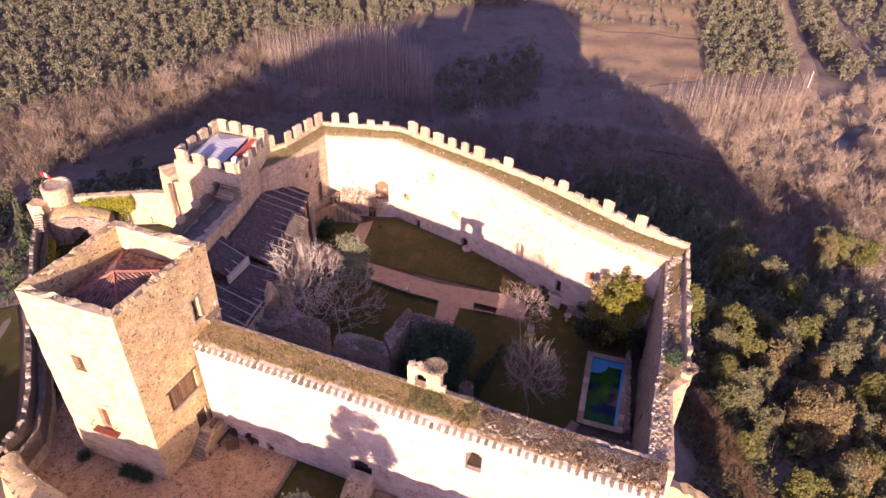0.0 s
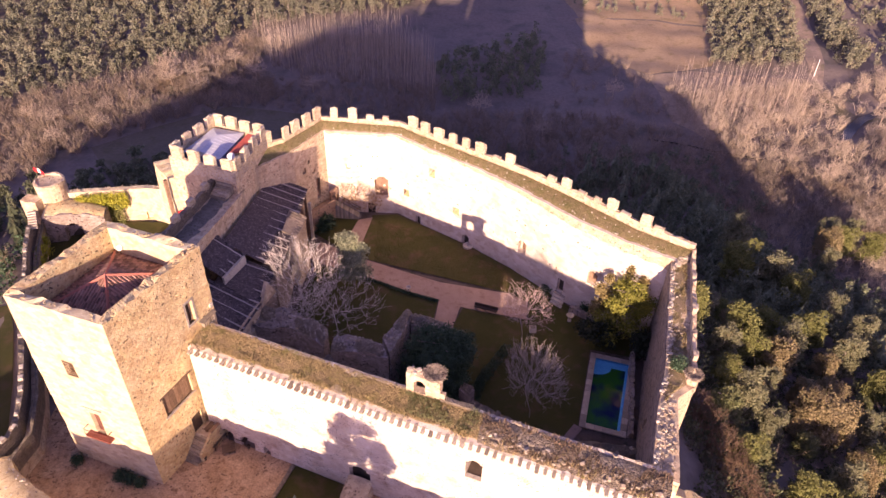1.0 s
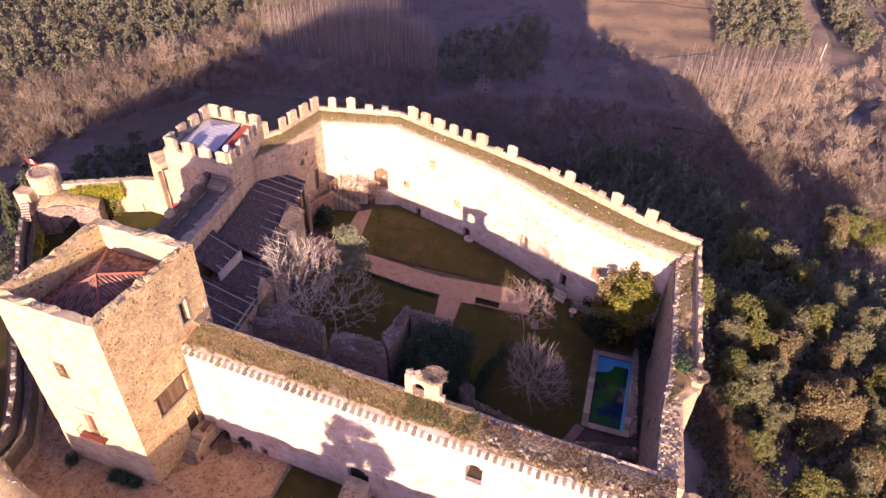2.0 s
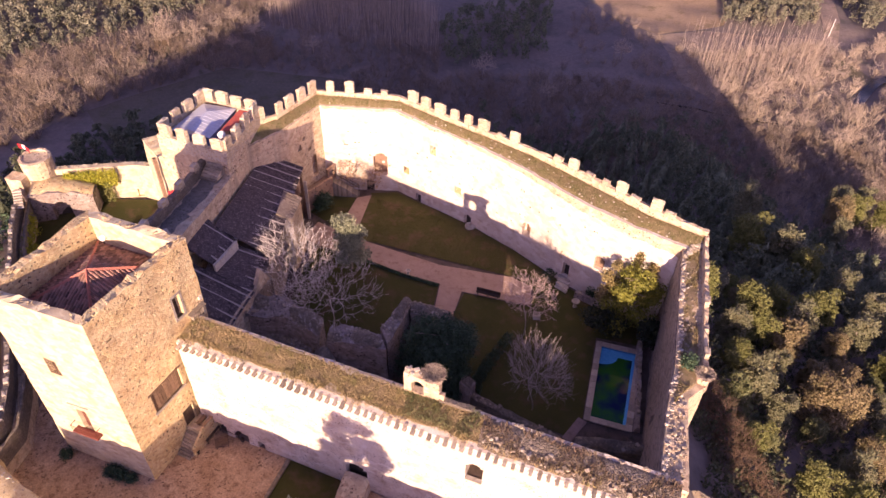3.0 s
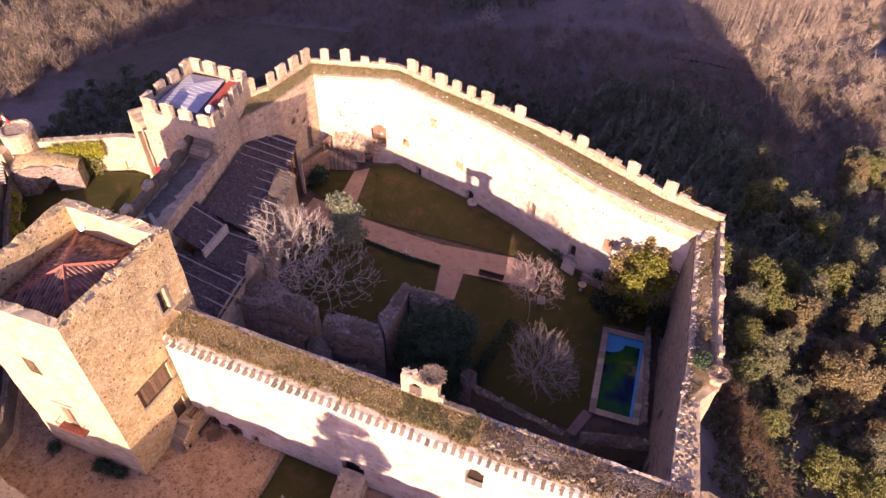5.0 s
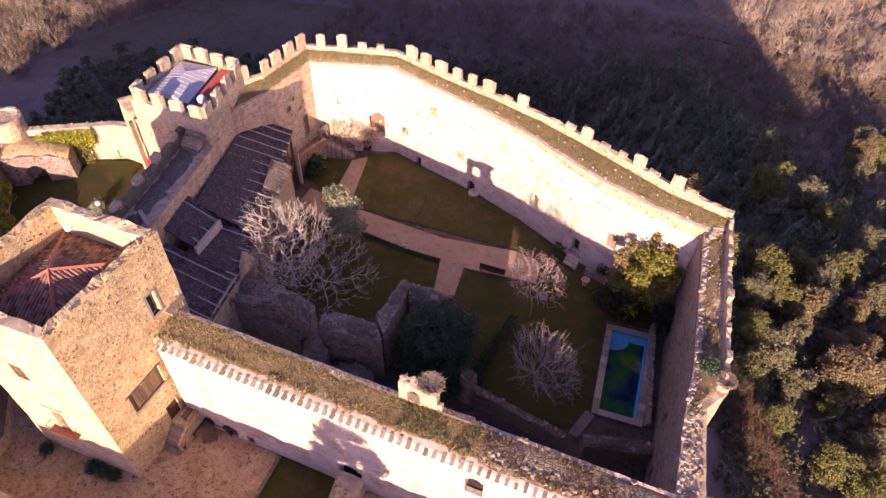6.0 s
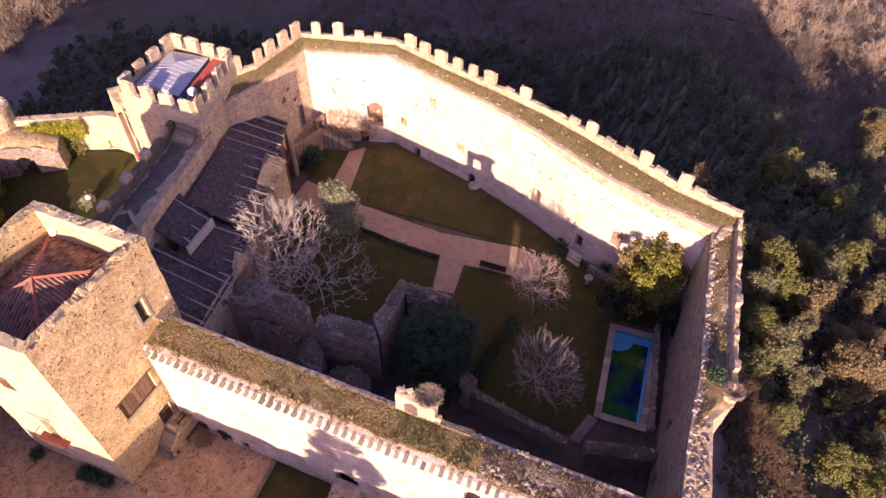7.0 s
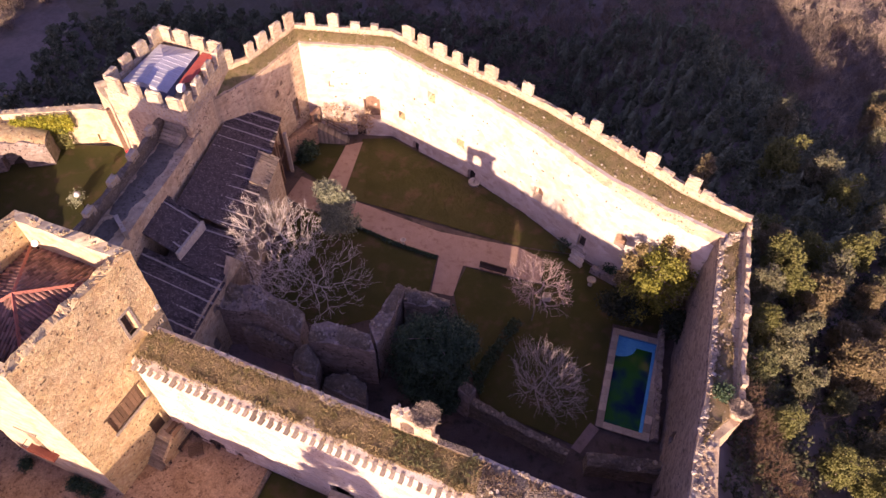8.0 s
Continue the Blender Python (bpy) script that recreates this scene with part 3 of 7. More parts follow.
def stick_nest(place, radius, label, seed):
    """A bowl of dry sticks."""
    r = random.Random(seed)
    bm = bmesh.new()
    for _ in range(1700):
        a, q = r.uniform(0, 2 * math.pi), radius * math.sqrt(r.uniform(0.0, 1.0)) * r.uniform(0.9, 1.08)
        z = 0.22 + 0.2 * (q / radius) ** 2 * r.uniform(0.3, 1.0) + r.uniform(-0.12, 0.1)
        l = r.uniform(0.2, 0.6)
        b = r.uniform(0, 2 * math.pi) if r.random() < 0.6 else a + math.pi / 2 + r.uniform(-0.6, 0.6)
        c = Vector((q * math.cos(a), q * math.sin(a), z))
        d = Vector((math.cos(b), math.sin(b), r.uniform(-0.25, 0.3))) * l / 2
        side = d.cross(Vector((0, 0, 1))).normalized() * 0.014
        up = Vector((0, 0, 0.03))
        v = [bm.verts.new(c + d * s + o) for s in (-1, 1) for o in (side, -side, up)]
        for q3 in ((0, 1, 4, 3), (1, 2, 5, 4), (2, 0, 3, 5)):
            bm.faces.new([v[k] for k in q3])
    t = thing("stork_nest", place, label, "nest")
    tagged(part("nest_body", bm, M["stick"], t), "", "", "", "stuff")
    bm = bmesh.new()
    bmesh.ops.create_cone(bm, cap_ends=True, segments=14, radius1=radius * 0.8, radius2=radius * 0.7, depth=0.26, matrix=Matrix.Translation((0, 0, 0.13)))
    for v in bm.verts:
        v.co += Vector((rng.uniform(-0.07, 0.07), rng.uniform(-0.07, 0.07), rng.uniform(-0.04, 0.04)))
    part("lining", bm, M["bark"], t, "matted twig and mud lining")
    return t


stick_nest((0.62, 48.75, 16.62), 1.12, "large round nest of dry sticks on the bell gable", 4)

# North curtain wall
N_LEN = length(N_IN)
N_HOLES = [(14.6, 16.8, 3.6, 7.7, 1.0, True), (13.3, 14.6, -1.5, 2.5, 0.8, False), (7.5, 8.6, 3.2, 5.6, 0.8, True),
           (24.6, 25.7, 10.4, 12.0, 1.2, False), (19.6, 20.7, 4.8, 6.1, 1.2, False), (29.2, 30.4, 5.4, 6.6, 1.2, False), (41.6, 43.0, 4.2, 6.6, 1.2, True),
           (53.6, 55.0, 5.6, 7.8, 0.7, True), (31.2, 32.4, -1.5, 2.3, 0.8, True), (22.0, 23.0, -1.5, 1.9, 0.7, False), (49.2, 50.3, 1.4, 3.9, 0.8, False), (10.2, 10.9, 8.9, 9.9, 0.5, False), (58.8, 59.6, 4.2, 5.6, 0.6, False)]
wall_north = wall("wall_north", N_IN[1:], N_OUT[1:], -1.6, N_TOP[1:], M["render_north"], holes=[(a - 7.075, b - 7.075, *rest) for a, b, *rest in N_HOLES + small_holes(64, (5.3, 7.2, 9.4, 11.3), 13, 9, 9.0, 0.24) if a > 7.3], rough=0.10, step=1.0, batter=0.05, label="tall curving sunlit pale curtain wall round the garden")
wall("outer_face", offset(N_OUT, 0.02), offset(N_OUT, 0.5), -16.0, [z - 0.1 for z in N_TOP], M["masonry"], parent=wall_north)
# weathered stone course under the wall top, deeper towards the pool end, with a ragged lower edge
bm = bmesh.new()
rows_n = []
for i in range(241):
    s = 7.3 + (N_LEN - 7.6) * i / 240
    p, d = along(N_IN, s)
    into = Vector((d.y, -d.x))
    k = s / N_LEN
    top = float(np.interp(s, np.cumsum([0] + [(Vector(b) - Vector(a)).length for a, b in zip(N_IN, N_IN[1:])]), N_TOP))
    deep = 0.55 + 3.8 * max(0.0, k - 0.45) ** 1.2 + wob(p.x, p.y, 5.0, 0.7, 0.3) + rng.uniform(-0.12, 0.12)
    column = []
    for j in range(4):
        z = top - 0.02 - max(0.15, deep) * j / 3
        q = p + into * (wob(p.x, p.y, z, 0.55, 0.10) + (0.045, 0.05, 0.035, -0.06)[j])
        column.append(bm.verts.new((q.x, q.y, z)))
    rows_n.append(column)
for a, b in zip(rows_n, rows_n[1:]):
    for j in range(3):
        bm.faces.new((a[j], a[j + 1], b[j + 1], b[j]))
part("weathered_course", bm, M["masonry"], wall_north, "tan weathered stone course below the wall top")
par = [16.9, 17.2, 16.7, 16.4, 16.3, 16.35, 16.4, 16.3, 16.0]
turf_out = [16.4, 16.7, 16.2, 15.85, 15.6, 15.5, 15.5, 15.35, 15.2]
cover("turf", offset(N_IN, 0.3), offset(N_OUT, -0.5), [z + 0.02 for z in N_TOP], turf_out, M["turf"], wall_north, rise=0.1, label="grassy wall walk")
grass("grass", offset(N_IN, 0.35), offset(N_OUT, -0.55), [z + 0.1 for z in N_TOP], [z + 0.07 for z in turf_out], 9000, M["dry_grass"], wall_north, size=(0.06, 0.2), seed=15)
wall("parapet", offset(N_OUT, -0.5), offset(N_OUT, 0.04), 12.2, par, M["masonry"], parent=wall_north, ragged=0.22, step=0.7, label="crenellated parapet")
for i in range(130):
    s = rng.uniform(0.5, N_LEN - 0.5)
    p, d = along(offset(N_IN, rng.choice((rng.uniform(0.1, 0.5), rng.uniform(0.1, 1.6)))), s)
    k = s / N_LEN
    z = float(np.interp(s, np.cumsum([0] + [(Vector(b) - Vector(a)).length for a, b in zip(N_IN, N_IN[1:])]), N_TOP))
    piece("stone", rng.choice(STONES_PALE), wall_north, (p.x, p.y, z + 0.05 + 0.3 * (p - along(N_IN, s)[0]).length), math.atan2(d.y, d.x) + rng.uniform(-0.4, 0.4), scale=rng.uniform(0.18, 0.42))


def merlon_mesh(w, t, h, seed, cap=0.28):
    r = random.Random(seed)
    bm = bmesh.new()
    add_box(bm, (0, 0, h / 2), (w, t, h), jitter=0.05, rng=r)
    bmesh.ops.subdivide_edges(bm, edges=bm.edges[:], cuts=1, use_grid_fill=True)
    for v in bm.verts:
        v.co += Vector((r.uniform(-0.05, 0.05), r.uniform(-0.04, 0.04), r.uniform(-0.05, 0.05)))
    top = [v for v in bm.verts if v.co.z > h - 0.15 and abs(v.co.x) < w * 0.3 and abs(v.co.y) < t * 0.3]
    for v in top:
        v.co.z += cap
    me = bpy.data.meshes.new("merlon")
    bm.to_mesh(me)
    bm.free()
    me.materials.append(M["masonry_merlon"])
    return me


M["masonry_merlon"] = material("weathered_merlon_stone", [(0.56, 0.44, 0.28), (0.62, 0.50, 0.34), (0.36, 0.27, 0.17)], 0.9, bump=0.6, stones=2.6, mortar=(0.55, 0.49, 0.40), obrand=0.25)
MERLONS = [merlon_mesh(1.35, 0.56, 1.9, i) for i in range(4)]
MER_LOW = [merlon_mesh(1.2, 0.56, 0.95, i + 8, 0.1) for i in range(2)]
n_cum = np.cumsum([0] + [(Vector(b) - Vector(a)).length for a, b in zip(N_OUT, N_OUT[1:])])
for s, k in ((0.97, 0), (3.0, 0), (5.4, 0), (7.6, 0), (10.5, 0), (13.3, 0), (16.0, 1), (18.4, 1), (23.1, 0), (25.45, 0), (27.9, 0), (30.45, 0), (32.7, 0), (35.15, 0), (38.0, 2), (40.2, 0), (47.25, 1), (49.65, 0), (52.2, 2), (54.65, 1), (56.85, 0), (58.9, 2), (61.85, 0), (63.6, 2)):
    p, d = along(offset(N_OUT, -0.23), s)
    z = float(np.interp(s, n_cum, par))
    o = piece("merlon", rng.choice(MER_LOW if k else MERLONS), wall_north, (p.x, p.y, z - (0.12, 0.12, 0.4)[k]), math.atan2(d.y, d.x) + rng.uniform(-0.05, 0.05), scale=rng.uniform(0.92, 1.06))
    o.matrix_basis = o.matrix_basis @ Matrix.Diagonal((rng.uniform(0.85, 1.15), 1, 0.92 if s < 24 else 0.82, 1))

# short wall that ties the north wall to the tower
LK_IN, LK_OUT = [(-25.3, 87.4), (-20.7, 92.45)], [(-26.6, 91.0), (-22.6, 93.7)]
# north wall's first bay joins here so tan masonry paints its shade
LF, LB = [LK_IN[0], N_IN[0], N_IN[1]], [LK_OUT[0], N_OUT[0], N_OUT[1]]
link = wall("wall_link", LF, LB, -1.6, [15.4, 15.5, 15.7], M["masonry"], step=0.8, rough=0.1, holes=[(3.0, 4.0, 10.4, 11.2, 0.4, False), (10.9, 11.9, 4.5, 8.3, 0.8, False), (8.2, 9.0, 10.6, 11.5, 0.4, False), (9.4, 9.9, 11.8, 12.5, 0.4, False), (10.3, 10.9, 9.6, 10.2, 0.3, False)], label="short wall between tower and curtain wall, tan to paint shade")
cover("turf", offset(LK_IN, 0.25), offset(LK_OUT, -0.4), [15.42, 15.52], [16.2, 16.4], M["turf"], link, rise=0.08)
wall("parapet", offset(LK_OUT, -0.45), offset(LK_OUT, 0.05), 12.2, [16.8, 16.9], M["masonry"], parent=link, ragged=0.2, step=0.6)
p, d = along(offset(LK_OUT, -0.2), 2.6)
piece("merlon", MERLONS[1], link, (p.x, p.y, 16.75), math.atan2(d.y, d.x))
# brownish plaster darkened further to paint shade inside recesses
M["recess"] = material("brown_shade_tinted_plaster", [(0.26, 0.16, 0.11), (0.34, 0.22, 0.15), (0.16, 0.10, 0.07)], 0.8, bump=0.5)
# backs of the embrasures, brown with their shade painted in, and sloping tan sills
for s, w, z0, z1 in ((25.15, 1.04, 10.42, 11.98), (20.15, 1.04, 4.82, 6.08), (29.8, 1.14, 5.42, 6.58)):
    p, d = along(N_IN, s)
    bm = bmesh.new()
    add_box(bm, (p.x - d.y * 1.0, p.y + d.x * 1.0, (z0 + z1) / 2), (w, 0.12, z1 - z0), rz=math.atan2(d.y, d.x))
    part("embrasure_back", bm, M["recess"], wall_north, "brown back of an embrasure, shade in its colour")
    bm = bmesh.new()
    k = math.atan2(d.y, d.x)
    vs, _ = add_box(bm, (p.x - d.y * 0.45, p.y + d.x * 0.45, z0 + 0.22), (w, 0.95, 0.44), rz=k)
    for v in vs[4:]:
        v.co.z -= 0.36 * (1 if (v.co.xy - p).dot(Vector((-d.y, d.x))) < 0.45 else 0)
    part("embrasure_sill", bm, M["keep_stone"], wall_north, "sloping tan sill")

# backs with shade painted in: brown in the arched recesses, dark in the doorways at the foot
for s, w, z0, z1, depth, mt in ((15.7, 2.24, 3.6, 7.74, 0.92, "recess"), (42.3, 1.44, 4.2, 6.64, 1.1, "recess"), (54.3, 1.44, 5.6, 7.84, 0.62, "recess"), (13.95, 1.34, -1.5, 2.5, 0.72, "recess_dark"), (22.5, 1.04, -1.5, 1.9, 0.62, "recess_dark"), (31.8, 1.24, -1.5, 2.34, 0.72, "recess_dark"), (49.75, 1.14, 1.4, 3.9, 0.72, "recess_dark")):
    p, d = along(N_IN, s)
    bm = bmesh.new()
    add_box(bm, (p.x - d.y * (depth + 0.04), p.y + d.x * (depth + 0.04), (z0 + z1) / 2), (w, 0.1, z1 - z0), rz=math.atan2(d.y, d.x))
    part("recess_back", bm, M[mt], wall_north, "recess back with shade in its colour")

# East curtain wall: walk, ragged parapet, round corner turret with a nest
wall_east = wall("wall_east", E_OUT, E_IN, -10.0, [13.8, 14.0, 13.9, 14.2], M["masonry"], step=1.0, ragged=0.25, label="ragged stone curtain wall beside the pool")
# court side gets darker plaster than the outer masonry to stand for shade
wall("inner_face", offset(E_IN, 0.12), offset(E_IN, -0.05), -0.6, [13.4, 13.6, 13.6, 13.8], M["plaster_shade"], parent=wall_east, batter=0.25, step=0.9, rough=0.16,
     holes=small_holes(31, (3.0, 5.5, 8.0, 10.2), 4, 21, 2.0, 0.28) + [(7.0, 8.6, 1.0, 4.0, 0.35, True), (13.0, 14.0, 3.4, 5.4, 0.35, True)], label="inner face darkened for shade, with put-log holes")
cover("turf", offset(E_IN, -0.3)[1:], offset(E_OUT, 0.7)[1:], [13.95, 13.92, 14.2], [14.0, 13.95, 14.25], M["turf_dry"], wall_east, rise=0.12, seed=3.0)
grass("grass", offset(E_IN, -0.4)[1:], offset(E_OUT, 0.8)[1:], [14.0, 13.97, 14.25], [14.03, 14.0, 14.3], 5200, M["dry_grass"], wall_east, size=(0.1, 0.3), seed=16, patchy=0.42)
EP = E_OUT[2:]
wall("parapet", offset(EP, 0.02), offset(EP, 0.5), 12.4, [14.9, 15.4], M["masonry"], parent=wall_east, ragged=0.7, step=0.6, label="broken parapet")
for s, k in ((3.2, 1), (10.6, 0), (16.5, 0)):
    p, d = along(offset(EP, 0.26), s)
    piece("merlon", rng.choice(MER_LOW), wall_east, (p.x, p.y, 14.7), math.atan2(d.y, d.x), scale=rng.uniform(0.7, 1.0))
scatter_stones(wall_east, offset(E_IN, -0.05), offset(E_IN, -0.5), (13.85, 14.15), 190, 31, 0.65, 0.0, (0.3, 0.75))
scatter_stones(wall_east, offset(E_IN, -0.5)[1:], offset(E_OUT, 0.7)[1:], (13.95, 14.2), 110, 34, 0.35, 0.0, (0.2, 0.5))
scatter_stones(wall_east, [(29.6, 68.6), (30.8, 70.2)], [(32.6, 70.4), (32.8, 71.8)], (14.3, 14.6), 90, 35, 0.5, 0.0, (0.4, 0.95))
scatter_stones(wall_east, [(21.0, 40.0), (23.8, 49.6)], [(22.7, 39.6), (25.0, 48.8)], (13.85, 14.0), 130, 32, 0.25, 0.0, (0.25, 0.6))
bm = bmesh.new()
segs = 18
ring = lambda z, r: [bm.verts.new((27.2 + (r + rng.uniform(-0.05, 0.05)) * math.cos(2 * math.pi * i / segs), 51.0 + (r + rng.uniform(-0.05, 0.05)) * math.sin(2 * math.pi * i / segs), z)) for i in range(segs)]
rings = [ring(11.2, 0.25), ring(12.0, 0.5), ring(12.8, 0.68), ring(13.6, 0.66), ring(14.2, 0.64), ring(14.7, 0.62)]
for a, b in zip(rings, rings[1:]):
    for i in range(segs):
        bm.faces.new((a[i], a[(i + 1) % segs], b[(i + 1) % segs], b[i]))
bm.faces.new(rings[0][::-1])
bm.faces.new(rings[-1])
part("turret", bm, M["masonry"], wall_east, "round corbelled corner turret")
stick_nest((27.2, 51.0, 14.65), 0.85, "broad nest of dry sticks on the round turret", 9)
outwork = wall("wall_outwork", [(24.6, 42.6), (28.0, 43.6), (37.0, 43.4)], [(24.6, 44.0), (28.0, 45.0), (37.0, 44.8)], -16, [6.4, 3.4, -3.0], M["keep_stone"], ragged=0.7, rough=0.3, step=0.7, label="crumbling sunlit rubble outwork below the corner")

# Keep
keep = thing("keep_tower", (-32.1, 55.25, -1.6), "tall square rubble keep with cream rendered front and sunken red roof", "tower")


def keep_wall(a, b, mat, name, holes=(), label=""):
    ring = [KL, KF, KR, KB]
    i = ring.index(a)
    def inner_corner(k):
        c, n1, n2 = Vector(ring[k % 4]), Vector(ring[(k + 1) % 4]), Vector(ring[(k - 1) % 4])
        return tuple(c + (n1 - c).normalized() + (n2 - c).normalized())
    o = wall(name, [a, b], [inner_corner(i), inner_corner(i + 1)], -1.6, [23.8, 23.8], mat, holes=holes, rough=0.10, ragged=0.35, step=0.8, parent=keep, label=label)
    return under(o, keep)


keep_wall(KL, KF, M["keep_render"], "front_wall", [(4.0, 5.3, 14.3, 16.4, 0.6, False), (4.5, 5.8, 5.2, 8.6, 0.6, False)], "sunlit cream rendered wall")
keep_wall(KF, KR, M["keep_stone"], "side_wall", [(9.2, 10.2, 15.7, 18.5, 0.6, False), (3.2, 7.3, 7.15, 10.0, 0.35, False), (5.9, 7.4, 1.0, 3.7, 0.25, False)] + small_holes(13, (5.4, 12.3, 14.6, 20.2), 3, 41, 0.5, 0.22), "yellow rubble masonry wall")
keep_wall(KR, KB, M["keep_render"], "rear_wall")
keep_wall(KB, KL, M["keep_stone"], "far_wall")
corners = [Vector(c) for c in (KL, KF, KR, KB)]
centre = sum(corners, Vector((0, 0))) / 4
for a, b in zip(corners, corners[1:] + corners[:1]):
    d = (b - a).normalized()
    nrm = Vector((-d.y, d.x))
    for i in range(90):
        u = rng.random()
        p = a.lerp(b, u) + nrm * rng.uniform(0.15, 0.85)
        piece("stone", rng.choice(STONES if rng.random() < 0.05 else STONES_GOLD), keep, (p.x, p.y, 23.8 + wob(p.x, p.y, 3, 0.9, 0.3)), rng.uniform(0, 6), rng.uniform(-0.2, 0.2), scale=rng.uniform(0.2, 0.5))


def tiled_slope(name, eave, ridge, mat, parent, label="", pitch=0.30, radius=0.10, thick=0.14, every=0, pale=None, tile=0.55):
    """A roof slope of half-round tile courses. eave, ridge: two points each, running the same way. every: each so-many-th course is bedded in lime."""
    a, b, d, c = Vector(eave[0]), Vector(eave[1]), Vector(ridge[0]), Vector(ridge[1])
    nrm = (b - a).cross(d - a if (d - a).length > 0.01 else c - a).normalized()
    if nrm.z < 0:
        nrm = -nrm
    lime_courses = []
    verts, faces = [], []
    base = [a, b, c, d]
    verts += [tuple(p) for p in base] + [tuple(p - nrm * thick) for p in base]
    faces += [(0, 1, 2, 3), (7, 6, 5, 4), (0, 4, 5, 1), (1, 5, 6, 2), (2, 6, 7, 3), (3, 7, 4, 0)]
    r = random.Random(round((b - a).length * 10))
    along_dir = (b - a).normalized()
    rise = nrm.cross(along_dir)
    if rise.z < 0:
        rise = -rise
    flat = [((q - a).dot(along_dir), (q - a).dot(rise)) for q in (a, b, c, d)]
    n = max(2, round((max(q[0] for q in flat) - min(q[0] for q in flat)) / pitch))
    s0, s1 = min(q[0] for q in flat), max(q[0] for q in flat)
    for i in range(n):
        s = s0 + (s1 - s0) * (i + 0.5) / n
        hits = []
        for (sa, va), (sb, vb) in zip(flat, flat[1:] + flat[:1]):
            if (sa - s) * (sb - s) <= 0 and abs(sa - sb) > 1e-6:
                hits.append(va + (vb - va) * (s - sa) / (sb - sa))
        if len(hits) < 2 or max(hits) - min(hits) < 0.4:
            continue
        p, q = a + along_dir * s + rise * min(hits), a + along_dir * s + rise * max(hits)
        lime = bool(every) and i % every == every // 2
        vs, fs = ([], []) if lime else (verts, faces)
        if lime:
            lime_courses.append((vs, fs))
        rad = radius * (1.45 if lime else 1.0)
        m = max(2, int((q - p).length / tile))
        for k in range(m):
            lo, hi = p.lerp(q, k / m), p.lerp(q, (k + 1) / m)
            off = along_dir * r.uniform(-0.03, 0.03) + nrm * r.uniform(0, 0.02)
            for end, w in ((lo + off, rad * 1.12), (hi + off, rad * 0.85)):
                for ang in (0, 60, 120, 180):
                    vs.append(tuple(end + along_dir * (-w * math.cos(radians(ang))) + nrm * (w * math.sin(radians(ang)) + 0.005)))
            o = len(vs) - 8
            for j in range(3):
                fs.append((o + j, o + j + 1, o + 5 + j, o + 4 + j))
            fs.append((o, o + 1, o + 2, o + 3))
    ob = mesh_object(name, verts, faces, mat, None, label)
    under(ob, parent)
    if lime_courses:
        vs, fs = [], []
        for v, f in lime_courses:
            fs += [tuple(k + len(vs) for k in q) for q in f]
            vs += v
        tagged(under(mesh_object("lime_bedding", vs, fs, pale, None, "pale lime-bedded tile courses"), parent), "", "", "", "stuff")
    return ob


inner = []
for i in range(4):
    e1, e0 = (corners[(i + 1) % 4] - corners[i]).normalized(), (corners[i - 1] - corners[i]).normalized()
    inner.append(corners[i] + (e1 + e0) * 0.95)
low_z = 20.5
I3 = [Vector((p.x, p.y, low_z)) for p in inner]          # KL, KF, KR, KB
apex = Vector((-32.18, 55.24, 23.0))
for k, (a, b) in enumerate(((0, 1), (1, 2), (2, 3), (3, 0))):
    tiled_slope("roof_slope", (I3[a], I3[b]), (apex, apex), M["tile_red"], keep, "faded red clay tile slope", pitch=0.34, radius=0.12)
bm = bmesh.new()
for p in I3:
    d = apex - p
    side = d.cross(Vector((0, 0, 1))).normalized() * 0.17
    v = [bm.verts.new(q) for q in (p + side + Vector((0, 0, 0.03)), p - side + Vector((0, 0, 0.03)), p + Vector((0, 0, 0.24)), apex + side + Vector((0, 0, 0.03)), apex - side + Vector((0, 0, 0.03)), apex + Vector((0, 0, 0.24)))]
    for q in ((0, 2, 5, 3), (2, 1, 4, 5), (0, 1, 2)):
        bm.faces.new([v[k] for k in q])
under(part("hip_tiles", bm, M["tile_hip"], None, "red hip ridge tiles"), keep)


def face_frame(a, b):
    """Matrix whose x runs along the wall from a to b, y into the wall, z up, at a."""
    d = (Vector(b) - Vector(a)).normalized()
    return Matrix(((d.x, -d.y, 0, a[0]), (d.y, d.x, 0, a[1]), (0, 0, 1, 0), (0, 0, 0, 1)))


def boxes_on(name, frame_m, boxes, mat, parent, label=""):
    bm = bmesh.new()
    for (x0, x1, y0, y1, z0, z1) in boxes:
        add_box(bm, ((x0 + x1) / 2, (y0 + y1) / 2, (z0 + z1) / 2), (x1 - x0, y1 - y0, z1 - z0))
    bmesh.ops.transform(bm, matrix=frame_m, verts=bm.verts[:])
    return under(part(name, bm, mat, None, label), parent)


def sub_part(ob, owner):
    """Hang a piece under a part that is itself modelled in world coordinates."""
    ob.parent = owner
    ob.matrix_parent_inverse = Matrix.Identity(4)
    return ob


